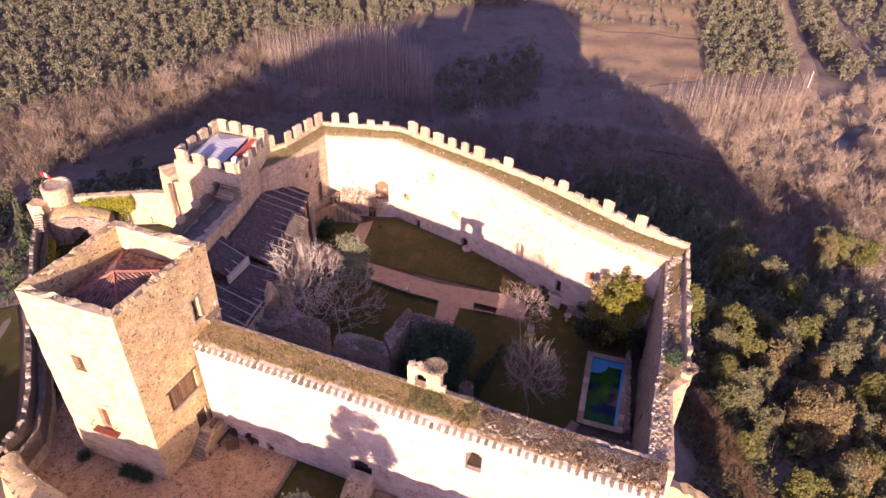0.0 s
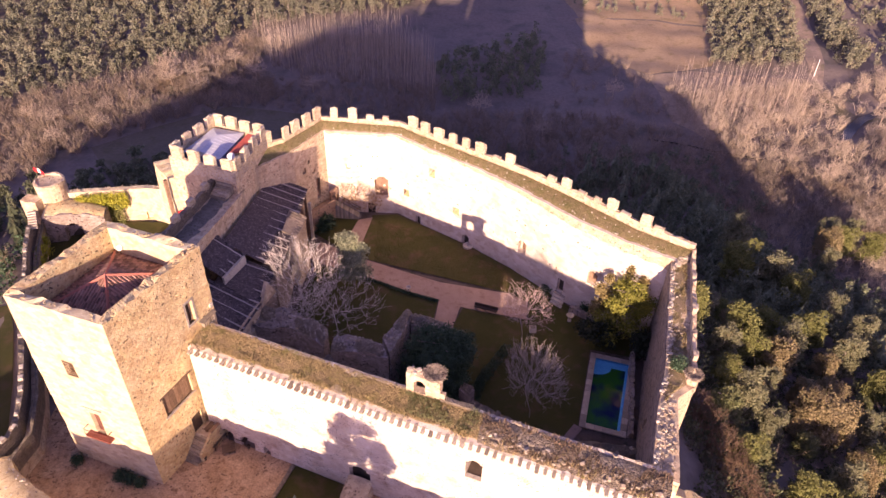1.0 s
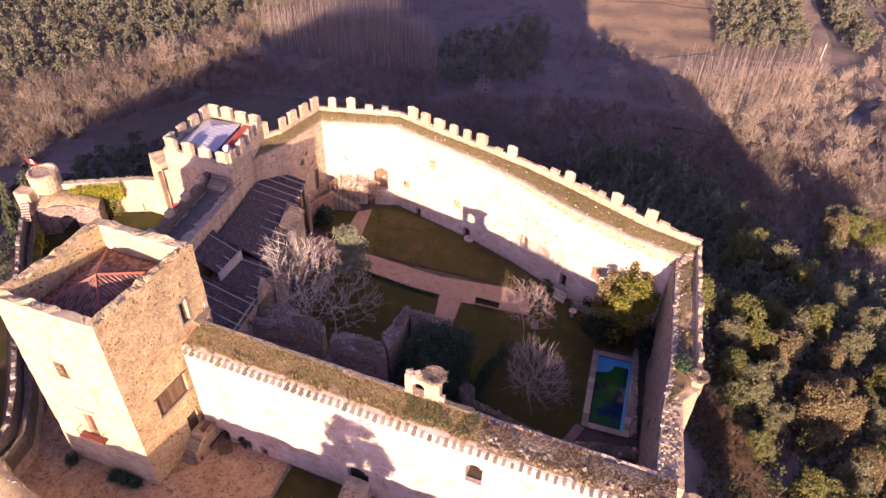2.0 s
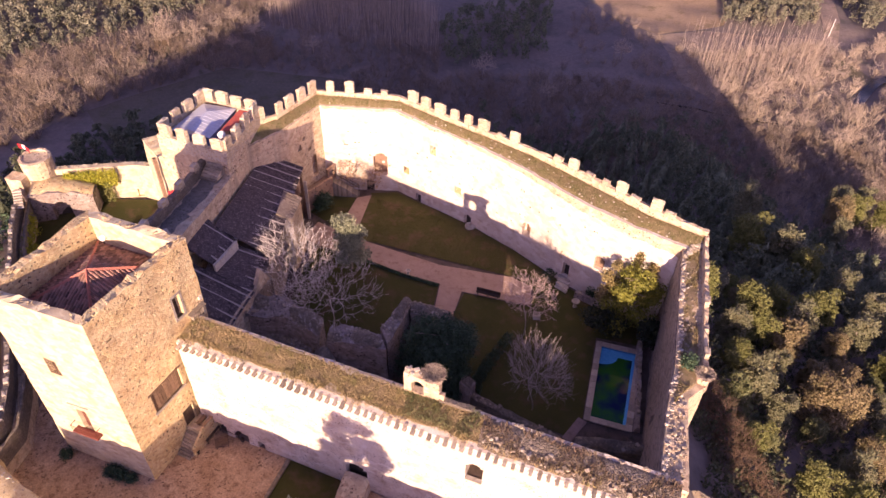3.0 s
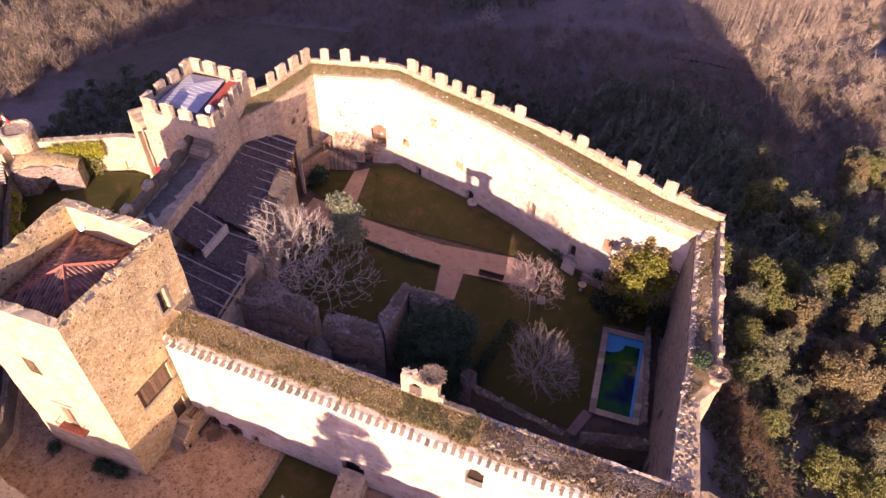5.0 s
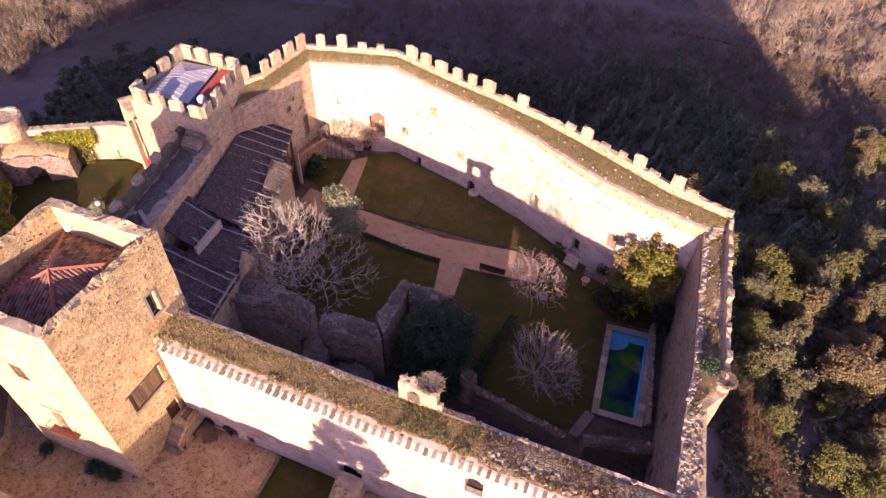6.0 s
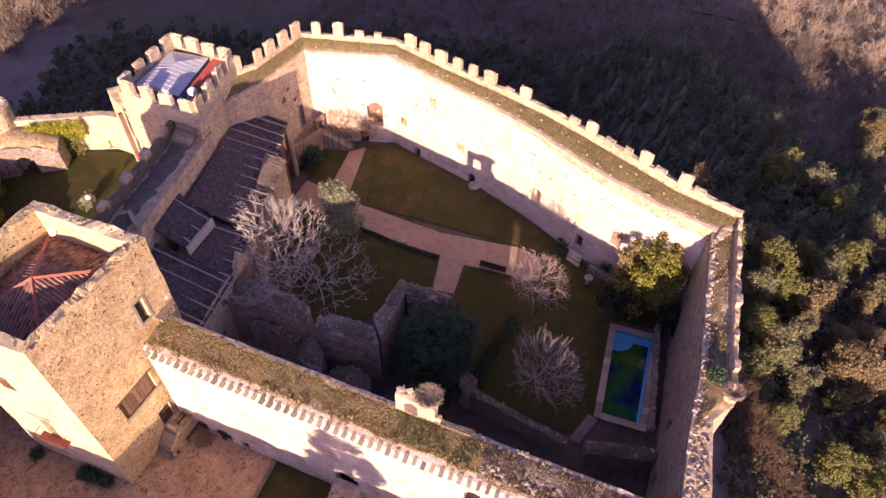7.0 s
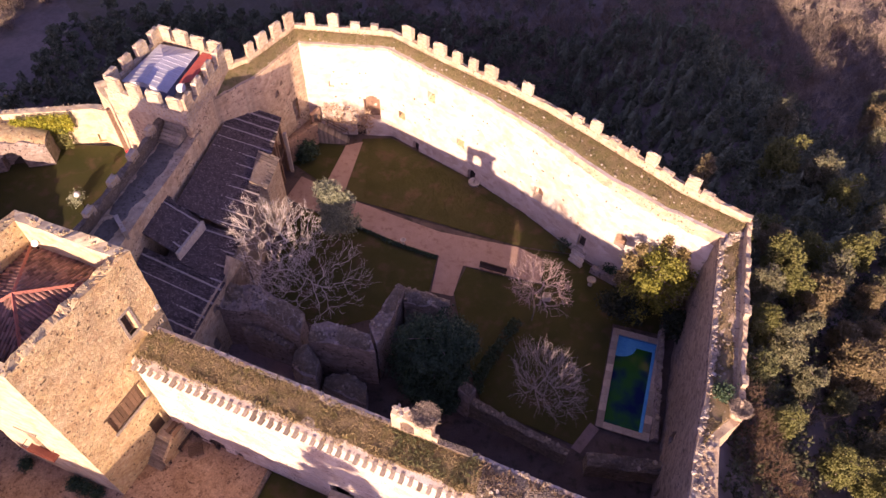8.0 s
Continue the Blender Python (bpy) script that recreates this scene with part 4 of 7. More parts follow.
FF, FS = face_frame(KL, KF), face_frame(KF, KR)
front_window = boxes_on("window_frame", FF, [(4.0, 4.14, 0.38, 0.5, 14.3, 16.4), (5.16, 5.3, 0.38, 0.5, 14.3, 16.4), (4.14, 5.16, 0.38, 0.5, 16.26, 16.4), (4.14, 5.16, 0.38, 0.5, 14.3, 14.44), (4.6, 4.7, 0.4, 0.5, 14.44, 16.26)], M["wood"], keep, "brown wooden window frame")
sub_part(boxes_on("window_pane", FF, [(4.14, 5.16, 0.46, 0.5, 14.44, 16.26)], M["dark_wood"], keep), front_window)
sub_part(boxes_on("window_grille", FF, [(4.0 + 0.22 * i, 4.03 + 0.22 * i, -0.02, 0.02, 14.25, 16.45) for i in range(7)] + [(3.95, 5.35, -0.02, 0.02, 14.3 + 0.5 * i, 14.33 + 0.5 * i) for i in range(5)], M["wood"], keep, "rust-red iron window grille"), front_window)
boxes_on("balcony_door", FF, [(4.5, 5.8, 0.4, 0.5, 5.2, 8.6)], M["door_brown"], keep, "dark red-brown balcony door leaf")
balcony = boxes_on("balcony_floor", FF, [(3.6, 6.7, -0.75, 0.1, 4.95, 5.2)], M["red_paint"], keep, "red balcony slab")
sub_part(boxes_on("balcony_rail", FF, [(3.6, 6.7, -0.75, -0.70, 6.15, 6.21), (3.6, 3.65, -0.75, 0, 6.15, 6.21), (6.65, 6.7, -0.75, 0, 6.15, 6.21)] + [(3.62 + 0.236 * i, 3.65 + 0.236 * i, -0.74, -0.71, 5.2, 6.15) for i in range(14)], M["red_paint"], keep, "thin red iron balcony rail"), balcony)
boxes_on("drip_mould", FF, [(3.9, 6.4, -0.12, 0.05, 9.3, 9.42)], M["stone_pale"], keep, "thin stone drip mould over the balcony")
shutter_lintel = boxes_on("lintel", FS, [(2.9, 7.6, -0.05, 0.3, 10.0, 10.3)], M["wood"], keep, "weathered timber lintel")
for x0 in np.linspace(3.2, 6.9, 9):
    sub_part(boxes_on("shutter_plank", FS, [(float(x0), float(x0) + 0.42, 0.16 + 0.02 * (int(x0 * 10) % 2), 0.3, 7.15, 10.0)], M["wood"], keep), shutter_lintel)
boxes_on("sill", FS, [(3.0, 7.5, -0.14, 0.3, 6.95, 7.15)], M["stone_pale"], keep)
side_door = boxes_on("door_frame", FS, [(5.78, 5.9, -0.03, 0.2, 1.0, 3.85), (7.4, 7.52, -0.03, 0.2, 1.0, 3.85), (5.78, 7.52, -0.03, 0.2, 3.7, 3.85)], M["stone_gold"], keep)
sub_part(boxes_on("door", FS, [(5.9, 7.4, 0.12, 0.2, 1.05, 3.7)], M["dark_wood"], keep, "dark wooden door"), side_door)
side_window = boxes_on("window_surround", FS, [(8.95, 9.2, -0.04, 0.3, 15.5, 18.7), (10.2, 10.45, -0.04, 0.3, 15.5, 18.7), (8.95, 10.45, -0.04, 0.3, 18.5, 18.8), (8.95, 10.45, -0.1, 0.3, 15.45, 15.7)], M["stone_pale"], keep, "pale dressed stone window surround")
sub_part(boxes_on("window_shutter", FS, [(9.2, 10.2, 0.4, 0.5, 15.7, 18.5)], M["dark_wood"], keep), side_window)
for i in range(6):
    boxes_on("baluster", FS, [(10.6 + 0.3 * i, 10.75 + 0.3 * i, -0.6, -0.1, 14.2, 15.0)], M["stone_grey"], keep)
boxes_on("balustrade_rail", FS, [(10.4, 12.6, -0.65, -0.05, 15.0, 15.15)], M["stone_grey"], keep, "short grey stone balustrade rail")
boxes_on("rain_spout", FS, [(12.3, 12.75, -0.2, 1.2, 15.6, 16.1)], M["stone_pale"], keep)

# Stair up to the keep door
stair = thing("stone_stair", (-27.0, 51.5, -1.15), "worn stone stair with a parapet up to the keep door", "stair")
Fx = FS
for i in range(10):
    boxes_on("step", Fx, [(3.5 + 0.25 * i, 6.0, -1.75, -0.02, -1.25 + 0.23 * i, -1.02 + 0.23 * i)], M["stone_grey"], stair)
boxes_on("landing", Fx, [(6.0, 8.7, -1.75, -0.02, -1.25, 1.05)], M["masonry"], stair)
boxes_on("parapet_wall", Fx, [(6.4, 8.7, -2.05, -1.75, -1.25, 1.75)], M["keep_stone"], stair, "tan plastered stair parapet")
v0 = [(4.2, -1.2), (6.4, -1.2), (6.4, 1.75), (4.2, 0.2)]
bm = bmesh.new()
vv = [[bm.verts.new((x, y, z)) for x, z in v0] for y in (-2.05, -1.78)]
bm.faces.new(vv[0])
bm.faces.new(vv[1][::-1])
for i in range(4):
    bm.faces.new((vv[0][(i + 1) % 4], vv[0][i], vv[1][i], vv[1][(i + 1) % 4]))
bmesh.ops.transform(bm, matrix=Fx, verts=bm.verts[:])
bmesh.ops.recalc_face_normals(bm, faces=bm.faces[:])
under(part("stair_rail", bm, M["keep_stone"], None, "sloping tan stair parapet"), stair)
boxes_on("parapet_coping", Fx, [(6.35, 8.75, -2.12, -1.68, 1.75, 1.83)], M["wood"], stair, "weathered timber coping")
crate = thing("wooden_bench", (-26.0, 53.0, 1.05), "plain tan wooden bench on the stair landing", "bench")
boxes_on("seat", Fx, [(6.5, 8.1, -1.25, -0.75, 1.45, 1.53)], M["wood"], crate)
for k in (6.6, 7.9):
    boxes_on("leg", Fx, [(k, k + 0.1, -1.2, -0.8, 1.05, 1.45)], M["wood"], crate)

# North-west tower
T = [(-36.4, 85.9), (-26.4, 81.9), (-24.2, 92.5), (-32.8, 95.9)]
tower = thing("gate_tower", (-30, 88.5, -12), "square crenellated limestone tower with a metal roof on top", "tower")
bm = bmesh.new()
prism(bm, T, -12, 16.6)
bmesh.ops.subdivide_edges(bm, edges=bm.edges[:], cuts=10, use_grid_fill=True)
for v in bm.verts:
    v.co += Vector((wob(v.co.x, v.co.y, v.co.z, 0.5, 0.12), wob(v.co.y, v.co.x, v.co.z, 0.5, 0.12), 0))
under(part("shaft", bm, M["masonry"]), tower)
for k in range(4):
    a, b = T[k], T[(k + 1) % 4]
    o = wall("parapet", [a, b], offset([a, b], 0.55), 16.2, [18.1, 18.1], M["masonry_merlon"], parent=tower, ragged=0.15, step=0.7)
    under(o, tower)
    L = (Vector(b) - Vector(a)).length
    m = 4
    for i in range(m):
        s = L * (i + 0.5) / m
        p, d = along(offset([a, b], 0.28), s)
        o = piece("merlon", rng.choice(MERLONS), tower, (p.x, p.y, 18.0), math.atan2(d.y, d.x) + rng.uniform(-0.04, 0.04))
        o.matrix_basis = o.matrix_basis @ Matrix.Diagonal((rng.uniform(1.1, 1.25), 1.05, rng.uniform(0.82, 0.92), 1))
TC = sum((Vector(p) for p in T), Vector((0, 0))) / 4
RI = [Vector(p) for p in ((-35.0, 87.2), (-29.4, 85.5), (-27.6, 93.0), (-32.5, 94.2))]
R3 = [Vector((p.x, p.y, 18.0)) for p in RI]
RC = sum(RI, Vector((0, 0))) / 4
r1, r2 = Vector((-32.2, 86.4, 18.7)), Vector((-31.0, 91.0, 18.7))
pav = thing("metal_roof", (TC.x, TC.y, 16.6), "low hipped pale blue corrugated metal roof inside the parapet", "roof")
for a, b, c, d, nm in ((R3[3], R3[0], r1, r2, "west_sheet"), (R3[1], R3[2], r2, r1, "east_sheet"), (R3[2], R3[3], r2, r2, "end_sheet"), (R3[0], R3[1], r1, r1, "front_sheet")):
    tiled_slope("roof_sheet", (a, b), (d, c), M["zinc"], pav, "pale corrugated metal sheet", pitch=0.7, radius=0.032, thick=0.05, tile=4.0)
bm = bmesh.new()
prism(bm, [tuple(p.lerp(RC, 0.06)) for p in RI], 16.5, 17.9)
bmesh.ops.recalc_face_normals(bm, faces=bm.faces[:])
under(part("wall_panel", bm, M["blue_metal"]), pav)
M["cloth_awning"] = material("faded_red_awning_cloth", [(0.50, 0.10, 0.07), (0.58, 0.14, 0.10)], 1.5, rough=0.8, bump=0.1)
awn = thing("red_awning", (-25.9, 88.5, 16.6), "red cloth awning beside the metal roof", "awning")
bm = bmesh.new()
prism(bm, [(-28.7, 87.5), (-27.3, 87.7), (-25.7, 92.4), (-27.2, 92.9)], [17.75, 17.75, 17.85, 17.85], [17.81, 17.81, 17.91, 17.91])
under(part("canopy", bm, M["cloth_awning"]), awn)
for p in ((-28.6, 87.6), (-27.4, 87.8), (-25.9, 92.3), (-27.1, 92.7)):
    bm = bmesh.new()
    add_box(bm, (p[0], p[1], 17.2), (0.06, 0.06, 1.2))
    under(part("pole", bm, M["iron"]), awn)
M["white_plastic"] = material("white_painted_metal", [(0.72, 0.72, 0.72), (0.78, 0.78, 0.77)], 2.0, rough=0.4, bump=0.0)
dish = thing("satellite_dish", (-28.0, 86.3, 16.6), "white satellite dish behind the tower parapet", "dish")
bm = bmesh.new()
bmesh.ops.create_uvsphere(bm, u_segments=16, v_segments=10, radius=0.55, matrix=Matrix.Translation((-28.0, 86.3, 18.1)) @ Matrix.Rotation(radians(35), 4, "X") @ Matrix.Diagonal((1, 1, 0.35, 1)))
under(part("bowl", bm, M["white_plastic"]), dish)
bm = bmesh.new()
add_box(bm, (-28.0, 86.3, 17.3), (0.08, 0.08, 1.4))
under(part("mast", bm, M["iron"]), dish)

# West wall with its walk
wall_west = wall("wall_west", W_IN[::-1], W_OUT[::-1], -1.6, [14.6, 15.2, 15.6, 15.8], M["masonry"], step=1.0, rough=0.08, holes=small_holes(22, (13.7,), 12, 51, 0.3, 0.22), label="broad stone wall with a dark paved walk on top")
M["paving"] = material("dark_mossy_paving", [(0.15, 0.135, 0.12), (0.21, 0.19, 0.165), (0.10, 0.095, 0.075)], 0.8, bump=0.8, fine=4.0, pits=(0.07, 0.065, 0.055))
cover("walk_paving", offset(W_OUT, -0.7), offset(W_IN, 0.9), [15.82, 15.62, 15.22, 14.62], [15.82, 15.62, 15.22, 14.62], M["paving"], wall_west, rise=0.02, label="dark paved walk")
wall("parapet", offset(W_OUT, -0.6), offset(W_OUT, 0.03), 13.0, [17.2, 17.0, 16.6, 16.2], M["rubble"], parent=wall_west, ragged=0.35, step=0.7, label="grey outer parapet")
for s in (2.0, 6.2, 10.6, 14.6, 18.6):
    p, d = along(offset(W_OUT, -0.28), s)
    piece("merlon", rng.choice(MER_LOW), wall_west, (p.x, p.y, 16.9 - 0.045 * s), math.atan2(d.y, d.x), scale=1.05)
for i in range(6):
    bm = bmesh.new()
    add_box(bm, (-28.9 + 0.13 * i, 80.6 + 0.34 * i, 15.0 + 0.11 * i), (2.4, 0.36, 0.22 + 0.22 * i), rz=-0.35)
    part("walk_step", bm, M["stone_grey"], wall_west)

bm = bmesh.new()
add_box(bm, (-29.8, 67.9, 15.95), (0.45, 2.5, 1.3), rz=0.64, jitter=0.06)
part("cross_wall", bm, M["stone_pale"], wall_west, "low pale cross wall on the walk")
keep_dish = thing("satellite_dish", (-33.4, 61.4, 20.9), "small white satellite dish in the corner of the keep roof", "dish")
bm = bmesh.new()
bmesh.ops.create_uvsphere(bm, u_segments=14, v_segments=8, radius=0.34, matrix=Matrix.Translation((0, 0, 0.7)) @ Matrix.Rotation(radians(40), 4, "X") @ Matrix.Diagonal((1, 1, 0.3, 1)))
part("bowl", bm, M["white_plastic"], keep_dish)
bm = bmesh.new()
add_box(bm, (0, 0, 0.2), (0.07, 0.07, 0.9))
part("mast", bm, M["iron"], keep_dish)
# sunlit masonry stub that carries the corner turret
fin = wall("turret_stub", [(24.9, 48.6), (27.2, 50.3)], [(24.4, 49.5), (26.6, 51.3)], 9.0, [13.8, 13.6], M["keep_render"], step=0.5, rough=0.08, ragged=0.2, parent=wall_east, label="sunlit cream masonry stub under the turret")

# Courtyard surfaces
def tilt(y):
    return 0.018 * max(0.0, y - 58)


def sheet(name, poly, lift, mat, label, category, step=1.4, hole=None):
    """A level piece of the garden floor cut to a plan outline."""
    bm = bmesh.new()
    f = bm.faces.new([bm.verts.new((x, y, 0)) for x, y in poly])
    xs, ys = [p[0] for p in poly], [p[1] for p in poly]
    for axis, lo, hi in ((0, min(xs), max(xs)), (1, min(ys), max(ys))):
        k = lo + step
        while k < hi:
            no = (1, 0, 0) if axis == 0 else (0, 1, 0)
            co = (k, 0, 0) if axis == 0 else (0, k, 0)
            bmesh.ops.bisect_plane(bm, geom=bm.verts[:] + bm.edges[:] + bm.faces[:], plane_co=co, plane_no=no)
            k += step
    if hole:
        for a, b in zip(hole, hole[1:] + hole[:1]):
            bmesh.ops.bisect_plane(bm, geom=bm.verts[:] + bm.edges[:] + bm.faces[:], plane_co=(a[0], a[1], 0), plane_no=(b[1] - a[1], a[0] - b[0], 0))
        gone = [f for f in bm.faces if all((b[0] - a[0]) * (f.calc_center_median().y - a[1]) - (b[1] - a[1]) * (f.calc_center_median().x - a[0]) > 0 for a, b in zip(hole, hole[1:] + hole[:1]))]
        bmesh.ops.delete(bm, geom=gone, context="FACES")
    for v in bm.verts:
        v.co.z = tilt(v.co.y) + lift + wob(v.co.x, v.co.y, 1, 0.3, 0.04)
    bmesh.ops.recalc_face_normals(bm, faces=bm.faces[:])
    if sum(f.normal.z for f in bm.faces) < 0:
        bmesh.ops.reverse_faces(bm, faces=bm.faces[:])
    return tagged(part(name, bm, mat, None, "", True), label, category, "", "structure")


# earth tone lowered so the court's deep shade is partly in the colour
M["court_earth"] = material("shade_darkened_earth", [(0.10, 0.072, 0.062), (0.14, 0.105, 0.09), (0.06, 0.052, 0.038)], 0.35, bump=0.6, fine=8)
M["ruin_floor"] = material("mauve_gravel_floor", [(0.24, 0.175, 0.165), (0.29, 0.21, 0.20), (0.19, 0.14, 0.125)], 0.5, bump=0.3, fine=14)
POOL = [(18.2, 55.65), (23.55, 54.0), (27.3, 66.2), (21.65, 67.8)]
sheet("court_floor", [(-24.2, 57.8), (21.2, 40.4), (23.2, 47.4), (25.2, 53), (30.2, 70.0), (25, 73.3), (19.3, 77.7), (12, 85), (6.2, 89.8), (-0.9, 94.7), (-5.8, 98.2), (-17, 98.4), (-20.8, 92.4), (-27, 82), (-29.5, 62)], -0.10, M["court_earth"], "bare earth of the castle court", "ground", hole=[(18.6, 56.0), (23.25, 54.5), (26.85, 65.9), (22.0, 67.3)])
# lawns around the pool, butted round its coping
sheet("lawn", [(-11.5, 86.4), (11.2, 79.1), (18.3, 78.1), (11.9, 84.5), (6.2, 89.4), (-0.9, 94.1), (-6.0, 97.5), (-10.0, 97.2)], 0.02, M["lawn_dry"], "broad olive winter lawn below the north wall", "lawn")
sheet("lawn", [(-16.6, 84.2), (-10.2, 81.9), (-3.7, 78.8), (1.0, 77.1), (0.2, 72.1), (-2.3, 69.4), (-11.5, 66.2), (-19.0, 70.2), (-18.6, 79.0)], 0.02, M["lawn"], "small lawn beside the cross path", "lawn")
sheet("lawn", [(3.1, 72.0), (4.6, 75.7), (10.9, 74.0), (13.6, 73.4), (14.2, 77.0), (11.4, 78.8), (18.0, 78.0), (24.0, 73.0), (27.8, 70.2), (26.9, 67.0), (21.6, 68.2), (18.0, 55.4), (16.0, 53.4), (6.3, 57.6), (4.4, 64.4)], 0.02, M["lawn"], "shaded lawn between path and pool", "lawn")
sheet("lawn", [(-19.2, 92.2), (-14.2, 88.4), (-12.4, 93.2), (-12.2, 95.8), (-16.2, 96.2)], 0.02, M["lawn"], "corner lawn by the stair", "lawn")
sheet("path", [(-17.5, 89.8), (-10.6, 86.0), (1.2, 81.0), (11.2, 78.9), (14.0, 77.2), (13.4, 73.6), (10.9, 74.2), (4.2, 75.9), (3.0, 71.4), (0.4, 71.9), (1.2, 77.3), (-3.6, 79.0), (-10.2, 82.1), (-16.8, 84.6), (-19.0, 86.0)], 0.045, M["gravel"], "pink gravel garden path with a cross arm", "path")
sheet("path", [(-14.2, 88.4), (-11.6, 86.6), (-9.9, 96.6), (-12.2, 95.8)], 0.045, M["gravel"], "pink gravel path to the wall stair", "path")
grass("lawn_grass", [(-9.0, 85.5), (-1.0, 82.0), (11.2, 79.2)], [(-8.9, 96.0), (-1.1, 93.4), (11.4, 84.4)], [0.5, 0.48, 0.4], [0.72, 0.66, 0.5], 9000, M["lawn_dry"], None, size=(0.05, 0.12), seed=77)
tagged(bpy.data.objects["lawn_grass"], "short winter grass of the garden lawn", "grass", "", "stuff")

# Pool
pool = thing("swimming_pool", (22.7, 61.0, -0.4), "rectangular pool with beige coping and dark algae-green water", "pool")
P4 = [Vector(p) for p in POOL]
PC = sum(P4, Vector((0, 0))) / 4


def inset(poly, d):
    out = []
    for i, p in enumerate(poly):
        a, b = (poly[i - 1] - p).normalized(), (poly[(i + 1) % 4] - p).normalized()
        out.append(p + (a + b) * d / max(0.3, abs(a.x * b.y - a.y * b.x)))
    return out


P5, P6 = inset(P4, 0.75), inset(P4, 0.85)
slab = box_mesh((0.96, 0.75, 0.16), 0.02)
slab_me = bpy.data.meshes.new("coping_slab")
slab.to_mesh(slab_me)
slab.free()
slab_me.materials.append(M["coping"])
for i in range(4):
    a, b = P4[i], P4[(i + 1) % 4]
    d = (b - a).normalized()
    nrm = Vector((-d.y, d.x))
    L = (b - a).length - (0.0 if i % 2 else 1.5)
    k = max(1, round(L / 0.98))
    for j in range(k):
        s = (0.0 if i % 2 else 0.75) + L * (j + 0.5) / k
        p = a + d * s + nrm * 0.375
        o = piece("coping_slab", slab_me, pool, (p.x, p.y, 0.1 + rng.uniform(-0.008, 0.008)), math.atan2(d.y, d.x))
        o.matrix_basis = o.matrix_basis @ Matrix.Diagonal((L / k / 0.98, 1, 1, 1))
bm = bmesh.new()
top = [bm.verts.new((p.x, p.y, 0.06)) for p in P5]
bot = [bm.verts.new((p.x, p.y, -1.25)) for p in P5]
for i in range(4):
    j = (i + 1) % 4
    bm.faces.new((top[j], top[i], bot[i], bot[j]))
bm.faces.new(bot)
bmesh.ops.recalc_face_normals(bm, faces=bm.faces[:])
bmesh.ops.reverse_faces(bm, faces=bm.faces[:])
under(part("basin", bm, M["pool_tile"], None, "blue tiled basin"), pool)
wm = bpy.data.materials.new("pool_water")
wm.use_nodes = True
nt = wm.node_tree
bs = nt.nodes["Principled BSDF"]
bs.inputs["Roughness"].default_value = 0.06
bs.inputs["Specular IOR Level"].default_value = 0.25
bs.inputs["IOR"].default_value = 1.33
nz, tcn, rp = nt.nodes.new("ShaderNodeTexNoise"), nt.nodes.new("ShaderNodeTexCoord"), nt.nodes.new("ShaderNodeValToRGB")
nz.inputs["Scale"].default_value, nz.inputs["Detail"].default_value = 0.32, 3.0
rp.color_ramp.elements[0].position, rp.color_ramp.elements[0].color = 0.36, (0.002, 0.014, 0.075, 1)
rp.color_ramp.elements[1].position, rp.color_ramp.elements[1].color = 0.56, (0.006, 0.115, 0.018, 1)
nt.links.new(tcn.outputs["Object"], nz.inputs["Vector"])
nt.links.new(nz.outputs[0], rp.inputs[0])
nt.links.new(rp.outputs[0], bs.inputs["Base Color"])
M["water"] = wm
bm = bmesh.new()
bm.faces.new([bm.verts.new((p.x, p.y, -0.25)) for p in P5])
under(part("water", bm, M["water"], None, "still dark green water"), pool)
# shallow ledge with round steps at the far end
u, v = (P5[2] - P5[3]).normalized(), (P5[0] - P5[3]).normalized()
M["pool_light"] = material("bright_blue_shallow_tile", [(0.03, 0.36, 0.66), (0.05, 0.44, 0.72)], 2.0, rough=0.25, bump=0.03)
bm = bmesh.new()
W5 = (P5[2] - P5[3]).length
outl = [P5[3], P5[3] + v * 2.6]
for i in range(9):
    a = math.pi / 2 * i / 8
    outl.append(P5[3] + u * (0.2 + 2.0 * math.sin(a)) + v * (1.0 + 1.6 * math.cos(a)))
outl += [P5[2] + v * 1.0, P5[2]]
prism(bm, [(p.x, p.y) for p in outl], -1.2, -0.235)
side_in = u * -0.34
prism(bm, [(q.x, q.y) for q in (P5[2] + v * 1.0 + side_in, P5[1] + side_in, P5[1], P5[2] + v * 1.0)], -1.2, -0.237)
bmesh.ops.recalc_face_normals(bm, faces=bm.faces[:])
under(part("entry_ledge", bm, M["pool_light"], None, "bright blue shallow entry ledge"), pool)

# Low walls and ruins
M["ruin_stone"] = material("mauve_grey_ruin_plaster", [(0.32, 0.26, 0.23), (0.40, 0.33, 0.30), (0.21, 0.17, 0.145)], 0.45, bump=0.9, stones=2.2, mortar=(0.30, 0.25, 0.21), pits=(0.08, 0.06, 0.05), joint=0.5)
def ruin(name, a, b, thick, z0, za, zb, label, mat="ruin_stone", holes=(), ragged=0.85, seed=1, back=0.0):
    o = wall(name, [a, b], offset([a, b], thick), z0, [za, zb], M[mat], holes=holes, rough=0.22, ragged=ragged, step=0.55, label=label, kind="", category="ruin wall", batter=0.25, ztop_back=back)
    r = random.Random(seed)
    L = (Vector(b) - Vector(a)).length
    if thick > 1.1:
        cover("crest", offset([a, b], 0.05), offset([a, b], thick - 0.05), [za, zb], [za + back, zb + back], M["rubble"], o, rise=0.3 * thick ** 0.7, step=0.35, across=9, seed=seed * 3.0, rugged=3.2, label="rounded rubble crest")
    for _ in range(int(L * 6)):
        s = r.uniform(0, L)
        p, d = along(offset([a, b], r.uniform(0.1, thick - 0.1)), s)
        z = za + (zb - za) * s / L + wob(p.x, p.y, 3.0, 0.9, ragged) + back * 0.5
